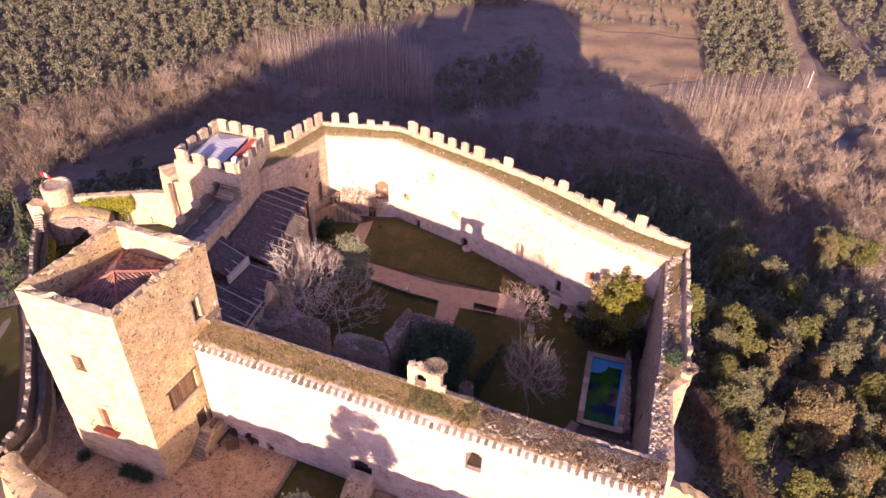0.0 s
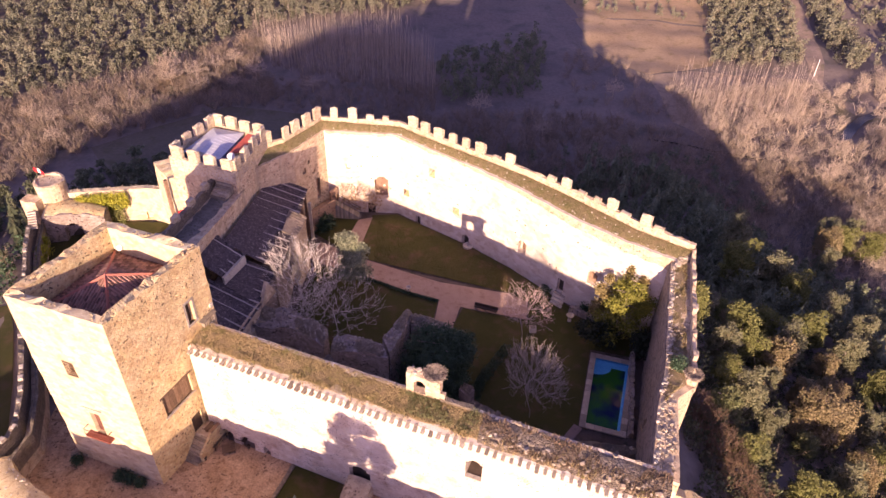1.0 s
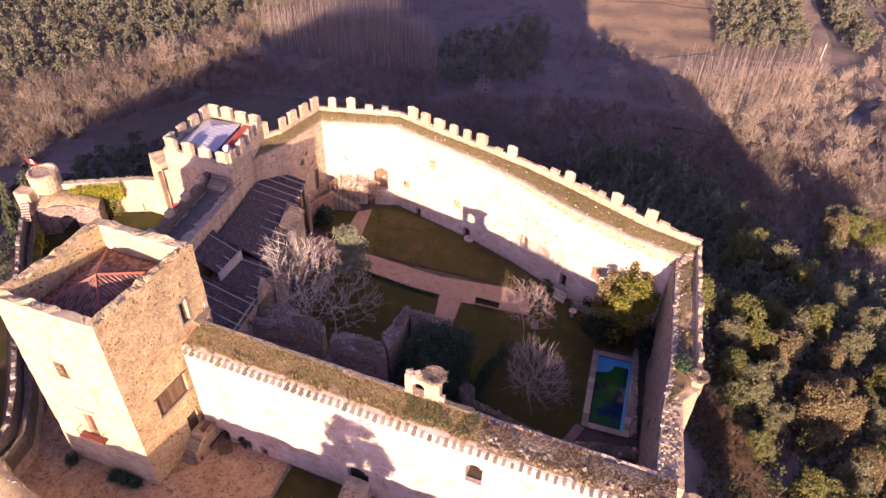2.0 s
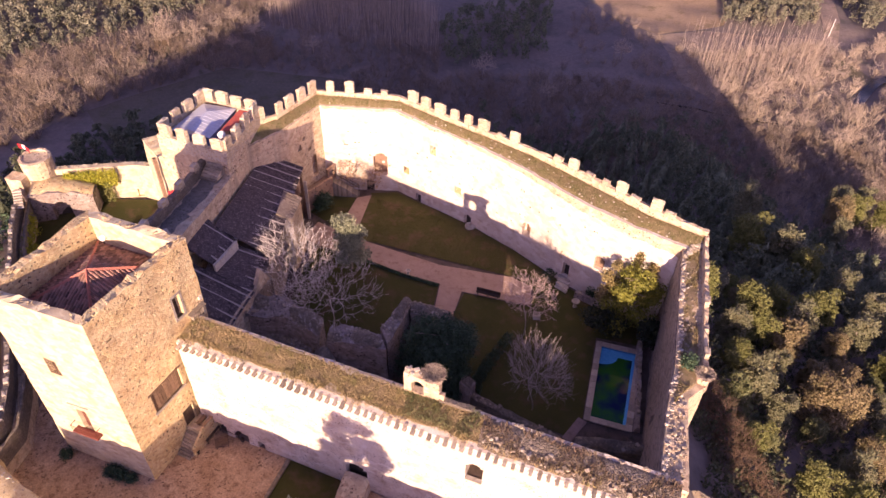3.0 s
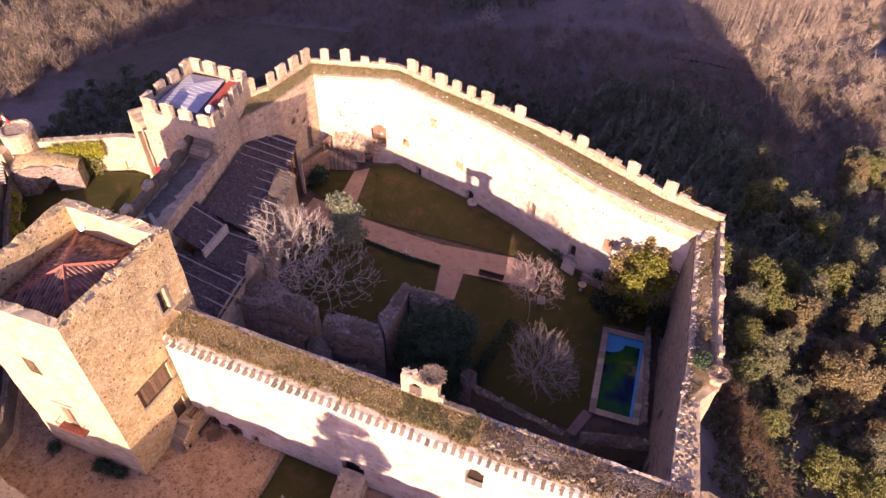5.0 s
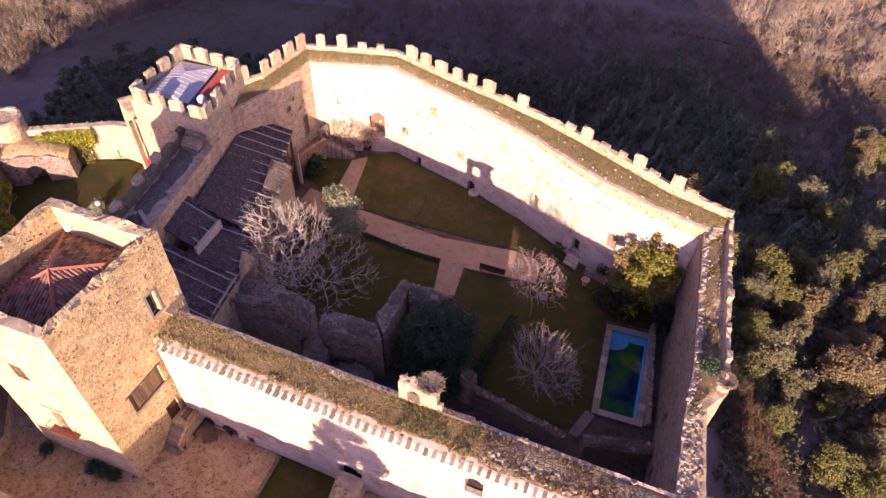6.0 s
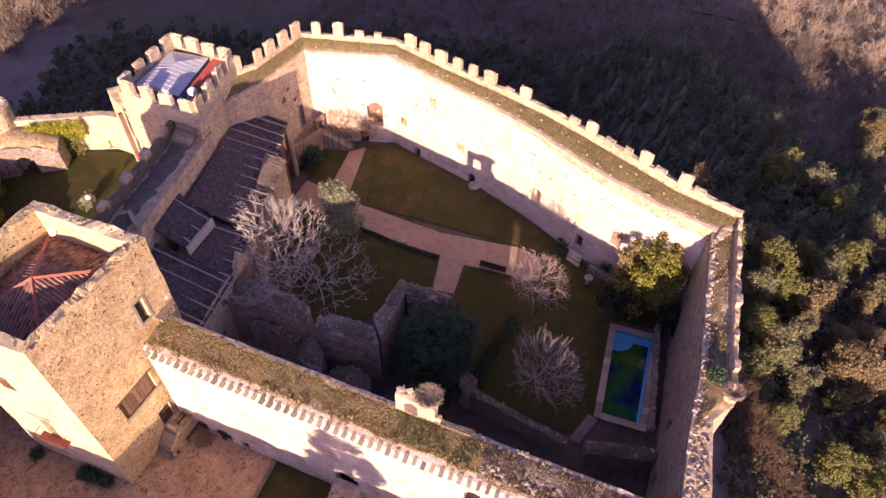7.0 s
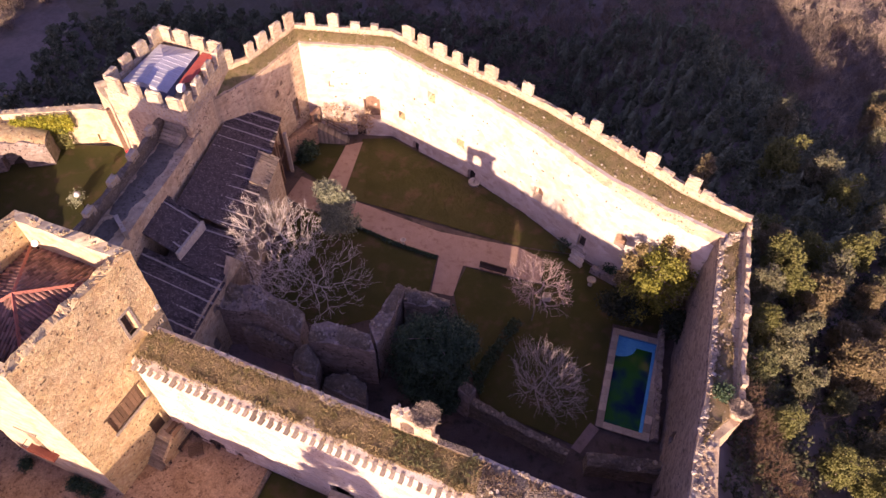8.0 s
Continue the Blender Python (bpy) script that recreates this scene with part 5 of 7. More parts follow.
        piece("stone", r.choice(STONES), o, (p.x, p.y, z), r.uniform(0, 6), r.uniform(-0.3, 0.3), scale=r.uniform(0.35, 0.85))
    return o


def ruin_plan(front, back, tops, label, seed, z0=-0.3, ragged=0.5, holes=(), lift=0.0, crest=True):
    """A ruined wall between two plan polylines, with a rubble crest and loose stones on it."""
    o = wall("ruined_wall", front, back, z0, tops, M["ruin_stone"], holes=holes, rough=0.22, ragged=ragged, step=0.55, label=label, kind="", category="ruin wall", batter=0.2, ztop_back=lift)
    if crest:
        cover("crest", offset(front, 0.05), offset(back, -0.05), [z + 0.05 for z in tops], [z + lift + 0.05 for z in tops], M["rubble"], o, rise=0.3, step=0.35, across=8, seed=seed * 3.0, rugged=2.4, label="rounded rubble crest")
    r = random.Random(seed)
    L = length(front)
    for _ in range(int(L * 9)):
        u, v = r.random(), r.uniform(0.05, 0.95)
        p = along(front, L * u)[0].lerp(along(back, length(back) * u)[0], v)
        k = u * (len(tops) - 1)
        q = min(int(k), len(tops) - 2)
        z = tops[q] + (tops[q + 1] - tops[q]) * (k - q) + lift * v + 0.22
        piece("stone", r.choice(STONES if r.random() < 0.75 else STONES_PALE), o, (p.x, p.y, z), r.uniform(0, 6), r.uniform(-0.3, 0.3), scale=r.uniform(0.25, 0.7))
    return o


ruin_plan([(-22.2, 64.5), (-17.2, 64.2), (-12.9, 61.7)], [(-21.8, 67.4), (-17.6, 66.8), (-12.6, 64.0)], [7.0, 7.2, 6.6], "thick shaded ruined rubble wall with a rounded top", 2, lift=0.8)
ruin_plan([(-19.6, 63.7), (-14.2, 61.6)], [(-19.2, 64.6), (-13.6, 62.3)], [4.2, 4.0], "lower plastered ledge along a ruined wall", 16, ragged=0.12, crest=False)
ruin_plan([(-12.0, 61.3), (-9.8, 60.9), (-4.9, 60.0)], [(-11.7, 62.8), (-9.9, 63.1), (-5.6, 61.9)], [6.4, 6.9, 6.5], "broken shaded rubble wall of a roofless room", 3, lift=0.5)
ruin_plan([(-4.8, 60.6), (-3.4, 64.4), (-2.4, 68.2)], [(-5.8, 63.2), (-4.5, 65.6), (-3.3, 68.7)], [6.9, 6.6, 6.0], "tall broken rubble cross wall with a pebbled crest", 4, ragged=0.35)
ruin_plan([(-2.4, 66.9), (0.6, 66.6), (2.6, 66.2)], [(-2.8, 69.0), (0.4, 68.4), (2.6, 67.8)], [5.4, 5.2, 4.4], "broken rubble wall beside the ivy-dark tree", 5, ragged=0.35)
ruin_plan([(-13.7, 59.6), (-12.4, 58.2), (-11.0, 58.0)], [(-13.4, 61.2), (-12.2, 61.4), (-10.9, 60.2)], [4.0, 5.2, 4.4], "rounded stub of a ruined rubble pier", 6, ragged=0.4, lift=0.4)
ruin_plan([(-10.6, 58.2), (-8.2, 57.0), (-5.8, 56.3)], [(-10.2, 59.4), (-7.8, 59.3), (-5.9, 58.3)], [2.0, 3.0, 2.4], "low collapsed rubble of a fallen wall", 7, ragged=0.7, lift=0.3)
ruin("garden_wall", (4.2, 57.0), (14.6, 51.6), 0.8, -0.3, 2.6, 1.7, "low rough rubble garden wall", mat="rubble", seed=8, ragged=0.45)
ruin("garden_wall", (3.6, 57.2), (4.8, 56.4), 1.2, -0.3, 4.6, 4.4, "square rubble pier at the end of a low wall", seed=9, ragged=0.2)
ruin("garden_wall", (16.4, 50.5), (24.2, 49.9), 1.4, -0.3, 2.4, 2.2, "low rough rubble wall below the pool", mat="rubble", seed=10, ragged=0.4)
ruin("garden_wall", (26.9, 67.4), (24.0, 54.2), 0.4, -0.3, 0.9, 0.8, "low dark kerb wall between pool and curtain wall", seed=11, ragged=0.1)
sheet("path", [(17.7, 56.0), (18.6, 55.3), (16.3, 52.6), (15.4, 53.2)], 0.10, M["ruin_floor"], "short paved walk to the pool", "path")

sheet("ruin_floor", [(-22.4, 58.6), (-13.2, 57.6), (-12.8, 61.6), (-17.0, 63.8), (-21.8, 64.3)], 0.02, M["ruin_floor"], "mauve gravel floor of the roofless room", "floor")

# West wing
# wing plaster carries the range's shade as a darker base colour
M["wing_wall"] = material("shade_darkened_plaster", [(0.26, 0.20, 0.16), (0.33, 0.26, 0.21), (0.20, 0.15, 0.12)], 0.4, bump=0.5, stones=2.0, mortar=(0.30, 0.25, 0.20))
M["tile_tan"] = material("tan_sunlit_roof_tile", [(0.24, 0.18, 0.13), (0.31, 0.25, 0.19)], 2.0, bump=0.4, island=0.8)
M["terrace"] = material("brown_stained_plaster", [(0.33, 0.21, 0.14), (0.40, 0.27, 0.19), (0.24, 0.15, 0.10)], 0.5, bump=0.5, pits=(0.10, 0.07, 0.05))
wing = thing("west_wing", (-23, 76, -0.2), "long shaded stone range with dark lime-striped tile roofs", "building")
bm = bmesh.new()
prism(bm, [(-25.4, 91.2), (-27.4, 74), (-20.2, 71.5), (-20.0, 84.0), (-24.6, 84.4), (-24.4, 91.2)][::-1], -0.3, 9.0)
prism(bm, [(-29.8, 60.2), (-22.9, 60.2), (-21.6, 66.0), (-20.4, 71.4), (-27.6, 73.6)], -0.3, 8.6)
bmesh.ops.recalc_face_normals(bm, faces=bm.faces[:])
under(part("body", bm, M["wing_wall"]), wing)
def slope(e0, e1, r0, r1, label="dark lichened tile slope"):
    tiled_slope("roof_slope", (e0, e1), (r0, r1), M["tile_dark"], wing, label, pitch=0.29, radius=0.085, every=6, pale=M["tile_lime"], tile=0.45)
slope((-19.0, 91.4, 9.5), (-19.6, 72.0, 9.7), (-24.3, 91.6, 11.6), (-26.9, 73.8, 12.9))
slope((-20.9, 66.4, 9.1), (-22.8, 59.4, 9.1), (-28.9, 68.3, 12.3), (-29.6, 60.6, 12.1))
slope((-20.2, 72.0, 9.6), (-21.2, 66.2, 9.3), (-26.6, 73.6, 11.4), (-26.6, 67.0, 11.3))
slope((-24.1, 72.2, 12.1), (-25.7, 68.0, 12.0), (-28.0, 74.4, 13.9), (-28.9, 69.0, 13.9), "raised dark tile slope")
bm = bmesh.new()
prism(bm, [(-24.15, 72.15), (-23.85, 72.3), (-25.4, 67.7), (-25.7, 67.9)][::-1], 10.0, 12.0)
bmesh.ops.recalc_face_normals(bm, faces=bm.faces[:])
under(part("gable_strip", bm, M["stone_pale"], None, "pale plastered side below the raised roof"), wing)
# gable and dormer
o = wall("gable", [(-22.9, 60.0), (-21.1, 66.4)], offset([(-22.9, 60.0), (-21.1, 66.4)], 0.5), -0.3, [9.3, 9.3], M["masonry"], holes=[(3.8, 4.7, 6.8, 8.2, 0.4, True), (2.0, 3.0, 2.0, 4.4, 0.4, True)], step=0.7, parent=wing, label="shaded plastered gable wall")
under(o, wing)
for s0, w0, z0, z1 in ((4.25, 0.9, 6.8, 8.2), (2.5, 1.0, 2.0, 4.4)):
    p, d = along([(-22.9, 60.0), (-21.1, 66.4)], s0)
    bm = bmesh.new()
    add_box(bm, (p.x - d.y * 0.34, p.y + d.x * 0.34, (z0 + z1) / 2), (w0, 0.08, z1 - z0), rz=math.atan2(d.y, d.x))
    under(part("shutter", bm, M["recess_dark"], None, "dark wooden shutter"), wing)
bm = bmesh.new()
a3 = [(-21.0, 66.2, 8.4), (-19.9, 69.9, 8.0), (-20.4, 68.4, 11.0)]
va = [bm.verts.new(p) for p in a3] + [bm.verts.new((p[0] - 0.45, p[1] + 0.15, p[2])) for p in a3]
for q in ((0, 1, 2), (5, 4, 3), (0, 3, 4, 1), (1, 4, 5, 2), (2, 5, 3, 0)):
    bm.faces.new([va[k] for k in q])
bmesh.ops.recalc_face_normals(bm, faces=bm.faces[:])
under(part("gable_peak", bm, M["masonry"], None, "pale triangular gable peak"), wing)
bm = bmesh.new()
prism(bm, [(-20.4, 84.2), (-20.4, 79.8), (-18.9, 79.8), (-18.3, 84.2)], -0.3, [9.9, 9.9, 9.0, 9.0])
bmesh.ops.recalc_face_normals(bm, faces=bm.faces[:])
under(part("dormer_wall", bm, M["masonry"], None, "pale plastered projection"), wing)
tiled_slope("dormer_roof", ((-18.1, 84.5, 9.3), (-18.8, 79.5, 9.3)), ((-20.5, 84.5, 10.5), (-20.6, 79.5, 10.5)), M["tile_tan"], wing, "tan small tiled lean-to roof", pitch=0.3, radius=0.1)
for p in ((-19.5, 91.0), (-19.6, 88.6), (-19.2, 86.4)):
    bm = bmesh.new()
    add_box(bm, (p[0], p[1], 4.9), (0.34, 0.34, 9.2))
    under(part("gallery_post", bm, M["wood"], None, "tall weathered gallery post"), wing)
bm = bmesh.new()
add_box(bm, (-19.4, 88.8, 9.0), (0.3, 5.4, 0.34))
under(part("gallery_beam", bm, M["wood"]), wing)
bm = bmesh.new()
add_box(bm, (-19.5, 88.7, 4.6), (0.22, 5.0, 0.26))
under(part("gallery_beam", bm, M["wood"]), wing)
bm = bmesh.new()
add_box(bm, (-22.0, 88.2, 4.5), (4.9, 6.8, 0.2))
under(part("gallery_floor", bm, M["wood"]), wing)
bm = bmesh.new()
add_box(bm, (-18.9, 90.8, 3.8), (0.42, 0.42, 7.2))
under(part("pillar", bm, M["stone_pale"], None, "tall pale gallery pillar"), wing)

# Corner terrace and stair under the north wall
terr = thing("wall_stair", (-16.0, 97.0, 0.4), "stone stair with a solid parapet up to a corner terrace", "stair")
bm = bmesh.new()
prism(bm, [(-21.3, 92.0), (-18.9, 92.3), (-15.9, 96.2), (-15.9, 97.6), (-17.2, 97.9)], -0.3, 3.4)
bmesh.ops.recalc_face_normals(bm, faces=bm.faces[:])
under(part("terrace", bm, M["terrace"], None, "brown plastered terrace"), terr)
o = wall("terrace_parapet", [(-18.9, 92.2), (-15.8, 96.2)], [(-19.2, 92.5), (-16.1, 96.5)], 3.2, [4.4, 4.3], M["terrace"], step=0.5, rough=0.03, parent=terr)
under(o, terr)
for i in range(14):
    bm = bmesh.new()
    x = -15.9 + 0.29 * i
    h = 3.3 - 0.2 * i
    add_box(bm, (x + 0.145, 96.85, (h - 0.2) / 2 + 0.1), (0.29, 1.3, h + 0.2))
    under(part("step", bm, M["stone_grey"]), terr)
for k in range(2):
    V, z = [(-15.7, 4.6), (-11.9, 1.9)], 0.0
    bm = bmesh.new()
    vs, _ = add_box(bm, ((V[0][0] + V[1][0]) / 2, 97.45, (V[0][1] + V[1][1]) / 2 - 0.45 * k), (3.8, 0.06, 0.06))
    for q in vs:
        q.co.z += -0.71 * (q.co.x + 13.8)
    under(part("handrail", bm, M["iron"], None, "thin dark handrail"), terr)
for k in range(5):
    bm = bmesh.new()
    add_box(bm, (-15.6 + 0.9 * k, 97.45, 3.95 - 0.64 * k), (0.05, 0.05, 1.2))
    under(part("rail_post", bm, M["iron"]), terr)
o = wall("stair_head", [(-16.5, 96.4), (-15.5, 97.7)], [(-16.8, 96.7), (-15.8, 98.0)], 3.2, [5.5, 5.6], M["terrace"], holes=[(0.35, 1.3, 3.3, 5.1, None, True)], step=0.4, rough=0.03, ragged=0.1, parent=terr, label="small arched stair head")
under(o, terr)

# Small furniture of the garden
def bench(p, rz, label):
    t = thing("garden_bench", (0, 0, 0), label, "bench", "garden benches")
    for name, c, s in (("seat", (0, 0, 0.45), (3.4, 0.5, 0.1)), ("backrest", (0, 0.25, 0.72), (3.4, 0.08, 0.5)), ("leg", (-1.4, 0, 0.2), (0.14, 0.45, 0.4)), ("leg", (0, 0, 0.2), (0.14, 0.45, 0.4)), ("leg", (1.4, 0, 0.2), (0.14, 0.45, 0.4))):
        bm = bmesh.new()
        add_box(bm, c, s)
        bmesh.ops.bevel(bm, geom=bm.edges[:], offset=0.015, segments=1, affect="EDGES")
        part(name, bm, M["dark_wood"] if name != "leg" else M["stone_grey"], t)
    t.matrix_basis = pose(*p, 0, 0, rz)
    return t


bench((7.8, 75.2, 0.33), -18, "long dark wooden garden bench beside the path")


def lathe(name, profile, mat, parent, segs=16):
    bm = bmesh.new()
    rings = [[bm.verts.new((r * math.cos(2 * math.pi * i / segs), r * math.sin(2 * math.pi * i / segs), z)) for i in range(segs)] for r, z in profile]
    for a, b in zip(rings, rings[1:]):
        for i in range(segs):
            bm.faces.new((a[i], a[(i + 1) % segs], b[(i + 1) % segs], b[i]))
    bm.faces.new(rings[0][::-1])
    bm.faces.new(rings[-1])
    return part(name, bm, mat, parent, "", True)


def urn(p, k, label):
    t = thing("stone_urn", (0, 0, 0), label, "urn", "garden urns")
    lathe("pedestal", [(0.34, 0), (0.34, 0.12), (0.22, 0.2), (0.2, 0.6), (0.3, 0.7)], M["stone_pale"], t)
    lathe("bowl", [(0.2, 0.7), (0.42, 0.9), (0.6, 1.2), (0.66, 1.25), (0.6, 1.27), (0.45, 1.05), (0.05, 1.0)], M["stone_pale"], t)
    t.matrix_basis = pose(*p) @ Matrix.Scale(k, 4)
    return t


urn((19.5, 73.6, 0.3), 0.85, "round pale stone urn on the lawn")
urn((-3.3, 79.0, 0.4), 0.6, "small grey stone urn at the path edge")
M["earth_dark"] = material("potting_earth", [(0.04, 0.03, 0.02), (0.06, 0.045, 0.03)], 4.0)
block = thing("stone_block", (14.1, 71.4, 0.25), "square pale stone block on the grass", "block")
bm = box_mesh((0.95, 0.85, 0.8), 0.06, 0.03)
o = part("body", bm, M["stone_pale"], block)
o.location = (0, 0, 0.4)
bm = box_mesh((0.7, 0.6, 0.1), 0.02)
o = part("cap", bm, M["stone_grey"], block)
o.location = (0, 0, 0.84)
basin = thing("wall_basin", (5.6, 89.4, 0.5), "half-round stone basin under an arch in the wall", "basin")
lathe("bowl", [(0.5, 0), (0.75, 0.15), (0.8, 0.45), (0.7, 0.47), (0.6, 0.3), (0.05, 0.28)], M["stone_pale"], basin)
lathe("spout", [(0.08, 0.3), (0.08, 0.8), (0.03, 0.85)], M["stone_grey"], basin, 8)
steps = thing("garden_steps", (18.0, 77.4, 0.3), "three pale stone steps to a door in the wall", "steps")
for i in range(4):
    bm = box_mesh((1.9, 0.5, 0.3), 0.03)
    o = part("step", bm, M["stone_pale"], steps)
    o.location = (0.18 * i, 0.42 * i - 0.6, 0.15 + 0.28 * i)
    o.rotation_euler = (0, 0, radians(-42))
ledge = ruin("planter_wall", (19.7, 75.6), (24.0, 72.4), 0.6, -0.2, 1.1, 1.0, "low stone planter wall under the curtain wall", seed=14, ragged=0.08)

# Forecourt
def fore(name, poly, z, mat, label, cat):
    bm = bmesh.new()
    f = bm.faces.new([bm.verts.new((x, y, z)) for x, y in poly])
    bmesh.ops.triangulate(bm, faces=[f])
    bmesh.ops.subdivide_edges(bm, edges=bm.edges[:], cuts=5, use_grid_fill=True)
    for v in bm.verts:
        v.co.z += wob(v.co.x, v.co.y, 1, 0.4, 0.05)
    return tagged(part(name, bm, mat, None, "", True), label, cat, "", "structure")
fore("forecourt", [(-45.5, 44.5), (-44, 38), (-18.0, 38), (-17.0, 45.7), (-15.3, 50.55), (-25.6, 54.6), (-34, 60), (-46, 62)], -1.14, M["dirt"], "reddish packed earth forecourt", "ground")
fore("forecourt_lawn", [(-17.0, 45.7), (-18.0, 36), (-9.2, 36), (-8.2, 47.5), (-15.3, 50.4)], -1.10, M["lawn"], "small olive lawn under the curtain wall", "lawn")
fore("forecourt_path", [(-9.2, 36), (6, 30), (8, 41.5), (-8.2, 47.6)], -1.12, M["dirt"], "earth path to an arch in the curtain wall", "path")
bm = bmesh.new()
prism(bm, [(-10.6, 41.4), (-7.6, 40.3), (-5.9, 47.0), (-8.6, 48.0)], -1.3, [-1.02, -1.02, 1.0, 1.0])
bmesh.ops.subdivide_edges(bm, edges=bm.edges[:], cuts=5, use_grid_fill=True)
for v in bm.verts:
    v.co += Vector((wob(v.co.x, v.co.y, v.co.z, 0.8, 0.12), wob(v.co.y, v.co.x, v.co.z, 0.8, 0.12), wob(v.co.x, v.co.y, 2, 0.7, 0.12)))
ramp = tagged(part("ramp", bm, M["masonry"]), "rough tan stone ramp up to an arch in the curtain wall", "ramp", "", "structure")
p, d = along(S_OUT, 19.7)
# dark panel paints the shade at the back of this arch
bm = bmesh.new()
add_box(bm, (p.x - d.y * 0.84, p.y + d.x * 0.84, 1.0), (2.6, 0.1, 4.3), rz=math.atan2(d.y, d.x))
part("arch_back", bm, M["recess_dark"], wall_south, "back of the arch, dark to paint its shade")
kerb = wall("kerb", [(-17.2, 45.7), (-15.5, 50.4)], [(-16.8, 45.6), (-15.1, 50.2)], -1.3, [-0.85, -0.85], M["rubble"], step=0.4, ragged=0.1, label="rough stone edging of the lawn", category="kerb")
# unseen wall inferred from its shadow; the low gap is added to admit sun
wall("wall_outer", [(-75, 14), (-54.4, 16.6), (-54, 16.7), (-45.5, 17.9), (-45.1, 18.0), (-30, 20), (13, 16)], [(-75, 12.5), (-54.4, 15.1), (-54, 15.2), (-45.5, 16.4), (-45.1, 16.5), (-30, 18.5), (13, 14.5)], -2, [11.5, 11.6, 1.2, 1.2, 11.8, 12.0, 9.4], M["masonry"], ragged=0.9, label="ragged unseen outer wall of the forecourt, gap added to let sun through")


def plank_table(place, rz, size, height, mat, label, slats):
    """A table of planks on four legs with rails between them."""
    t = thing("garden_table", (0, 0, 0), label, "table", "forecourt tables")
    for k in range(slats):
        w = size[1] / slats
        bm = bmesh.new()
        add_box(bm, (0, -size[1] / 2 + w * (k + 0.5), height), (size[0], w * 0.86, 0.06))
        part("plank", bm, mat, t)
    for x in (-1, 1):
        bm = bmesh.new()
        add_box(bm, (x * (size[0] / 2 - 0.12), 0, height - 0.12), (0.08, size[1] - 0.1, 0.12))
        part("rail", bm, mat, t)
        for y in (-1, 1):
            bm = bmesh.new()
            add_box(bm, (x * (size[0] / 2 - 0.12), y * (size[1] / 2 - 0.1), (height - 0.06) / 2), (0.09, 0.09, height - 0.06))
            part("leg", bm, mat, t)
    t.matrix_basis = pose(*place, 0, 0, rz)
    return t


plank_table((-22.3, 53.7, -1.13), -21, (2.4, 1.1), 0.76, M["dark_wood"], "long dark wooden table by the curtain wall", 6)
plank_table((-24.6, 53.2, -1.13), 66, (2.3, 0.8), 0.7, M["dark_wood"], "dark wooden table against the stair parapet", 5)
plank_table((-23.2, 52.2, -1.13), 20, (1.5, 1.2), 0.5, M["wood"], "low slatted tan wooden table on the forecourt", 7)
for q, (x, y) in enumerate(((-21.0, 52.6), (-23.6, 54.3), (-25.6, 50.9))):
    st = thing("garden_stool", (x, y, -1.13), "small round wooden stool near the tables", "stool", "forecourt stools")
    lathe("seat", [(0.24, 0.4), (0.24, 0.46)], M["dark_wood"], st, 12)
    lathe("pedestal", [(0.18, 0), (0.08, 0.06), (0.08, 0.4)], M["dark_wood"], st, 8)

# West yard and its outer wall
fore("yard_lawn", [(-62, 93), (-57, 76), (-49, 60.5), (-39.5, 58), (-34, 66), (-32, 78), (-36.8, 88), (-42, 95.5), (-57, 96)], -0.55, M["lawn"], "half sunlit lawn of the west yard", "lawn")
YW = [(-42.0, 94.6), (-46.0, 96.6), (-58.4, 95.0)]
yard_wall = wall("wall_yard", YW, offset(YW, -1.0), -8, [6.6, 5.4, 5.2], M["keep_render"], step=0.8, ragged=0.12, holes=[(4.6, 5.5, -0.5, 0.9, 0.4, False)], label="sunlit cream yard wall partly covered by ivy")
scatter_stones(yard_wall, offset(YW, -0.2), offset(YW, -0.8), (6.2, 5.2), 40, 61, 0.3, 0.0, (0.25, 0.5))
stub = wall("stub_tower", [(-39.0, 90.2), (-42.6, 94.0)], [(-36.6, 91.6), (-40.4, 95.6)], -6, [11.4, 11.9], M["keep_render"], ragged=0.5, step=0.6, rough=0.2, label="broken masonry stub joining tower and yard wall", kind="")
LW = [(-62.4, 91.0), (-59.4, 82.5), (-57.0, 77.0), (-53.6, 68.5), (-50.6, 62.5), (-47.6, 56.0), (-46.0, 51.0), (-46.6, 47.8)]
left_wall = wall("wall_yard_west", LW, offset(LW, 1.7), -8, [1.9] * 8, M["masonry"], step=0.9, ragged=0.25, label="low outer wall with a sunken walk behind its parapet")
wall("inner_parapet", offset(LW, 1.4), offset(LW, 1.74), 0.6, [3.1] * 8, M["rubble"], parent=left_wall, step=0.6, ragged=0.3, label="low inner parapet of the walk")
wall("parapet", LW, offset(LW, 0.6), 0.6, [4.4] * 8, M["rubble"], parent=left_wall, step=0.6, ragged=0.45, label="rough weathered parapet")
for i in range(26):
    p, d = along(offset(LW, 0.3), 1.0 + 1.85 * i)
    piece("parapet_stone", rng.choice(STONES_PALE), left_wall, (p.x, p.y, 4.35), math.atan2(d.y, d.x), scale=1.3)
BW = [(-46.9, 47.0), (-46.0, 45.4), (-43.1, 42.5), (-38.4, 38.6), (-30.0, 33.5)]
BI = [(-45.2, 48.2), (-44.1, 46.6), (-41.0, 44.5), (-36.8, 42.2), (-28.6, 37.4)]
forecourt_wall = wall("wall_forecourt", BW, BI, -8, [3.0, 2.9, 2.8, 2.7, 2.6], M["keep_stone"], step=0.7, ragged=0.25, rough=0.15, batter=1.6, label="curved sunlit rubble wall round the forecourt")
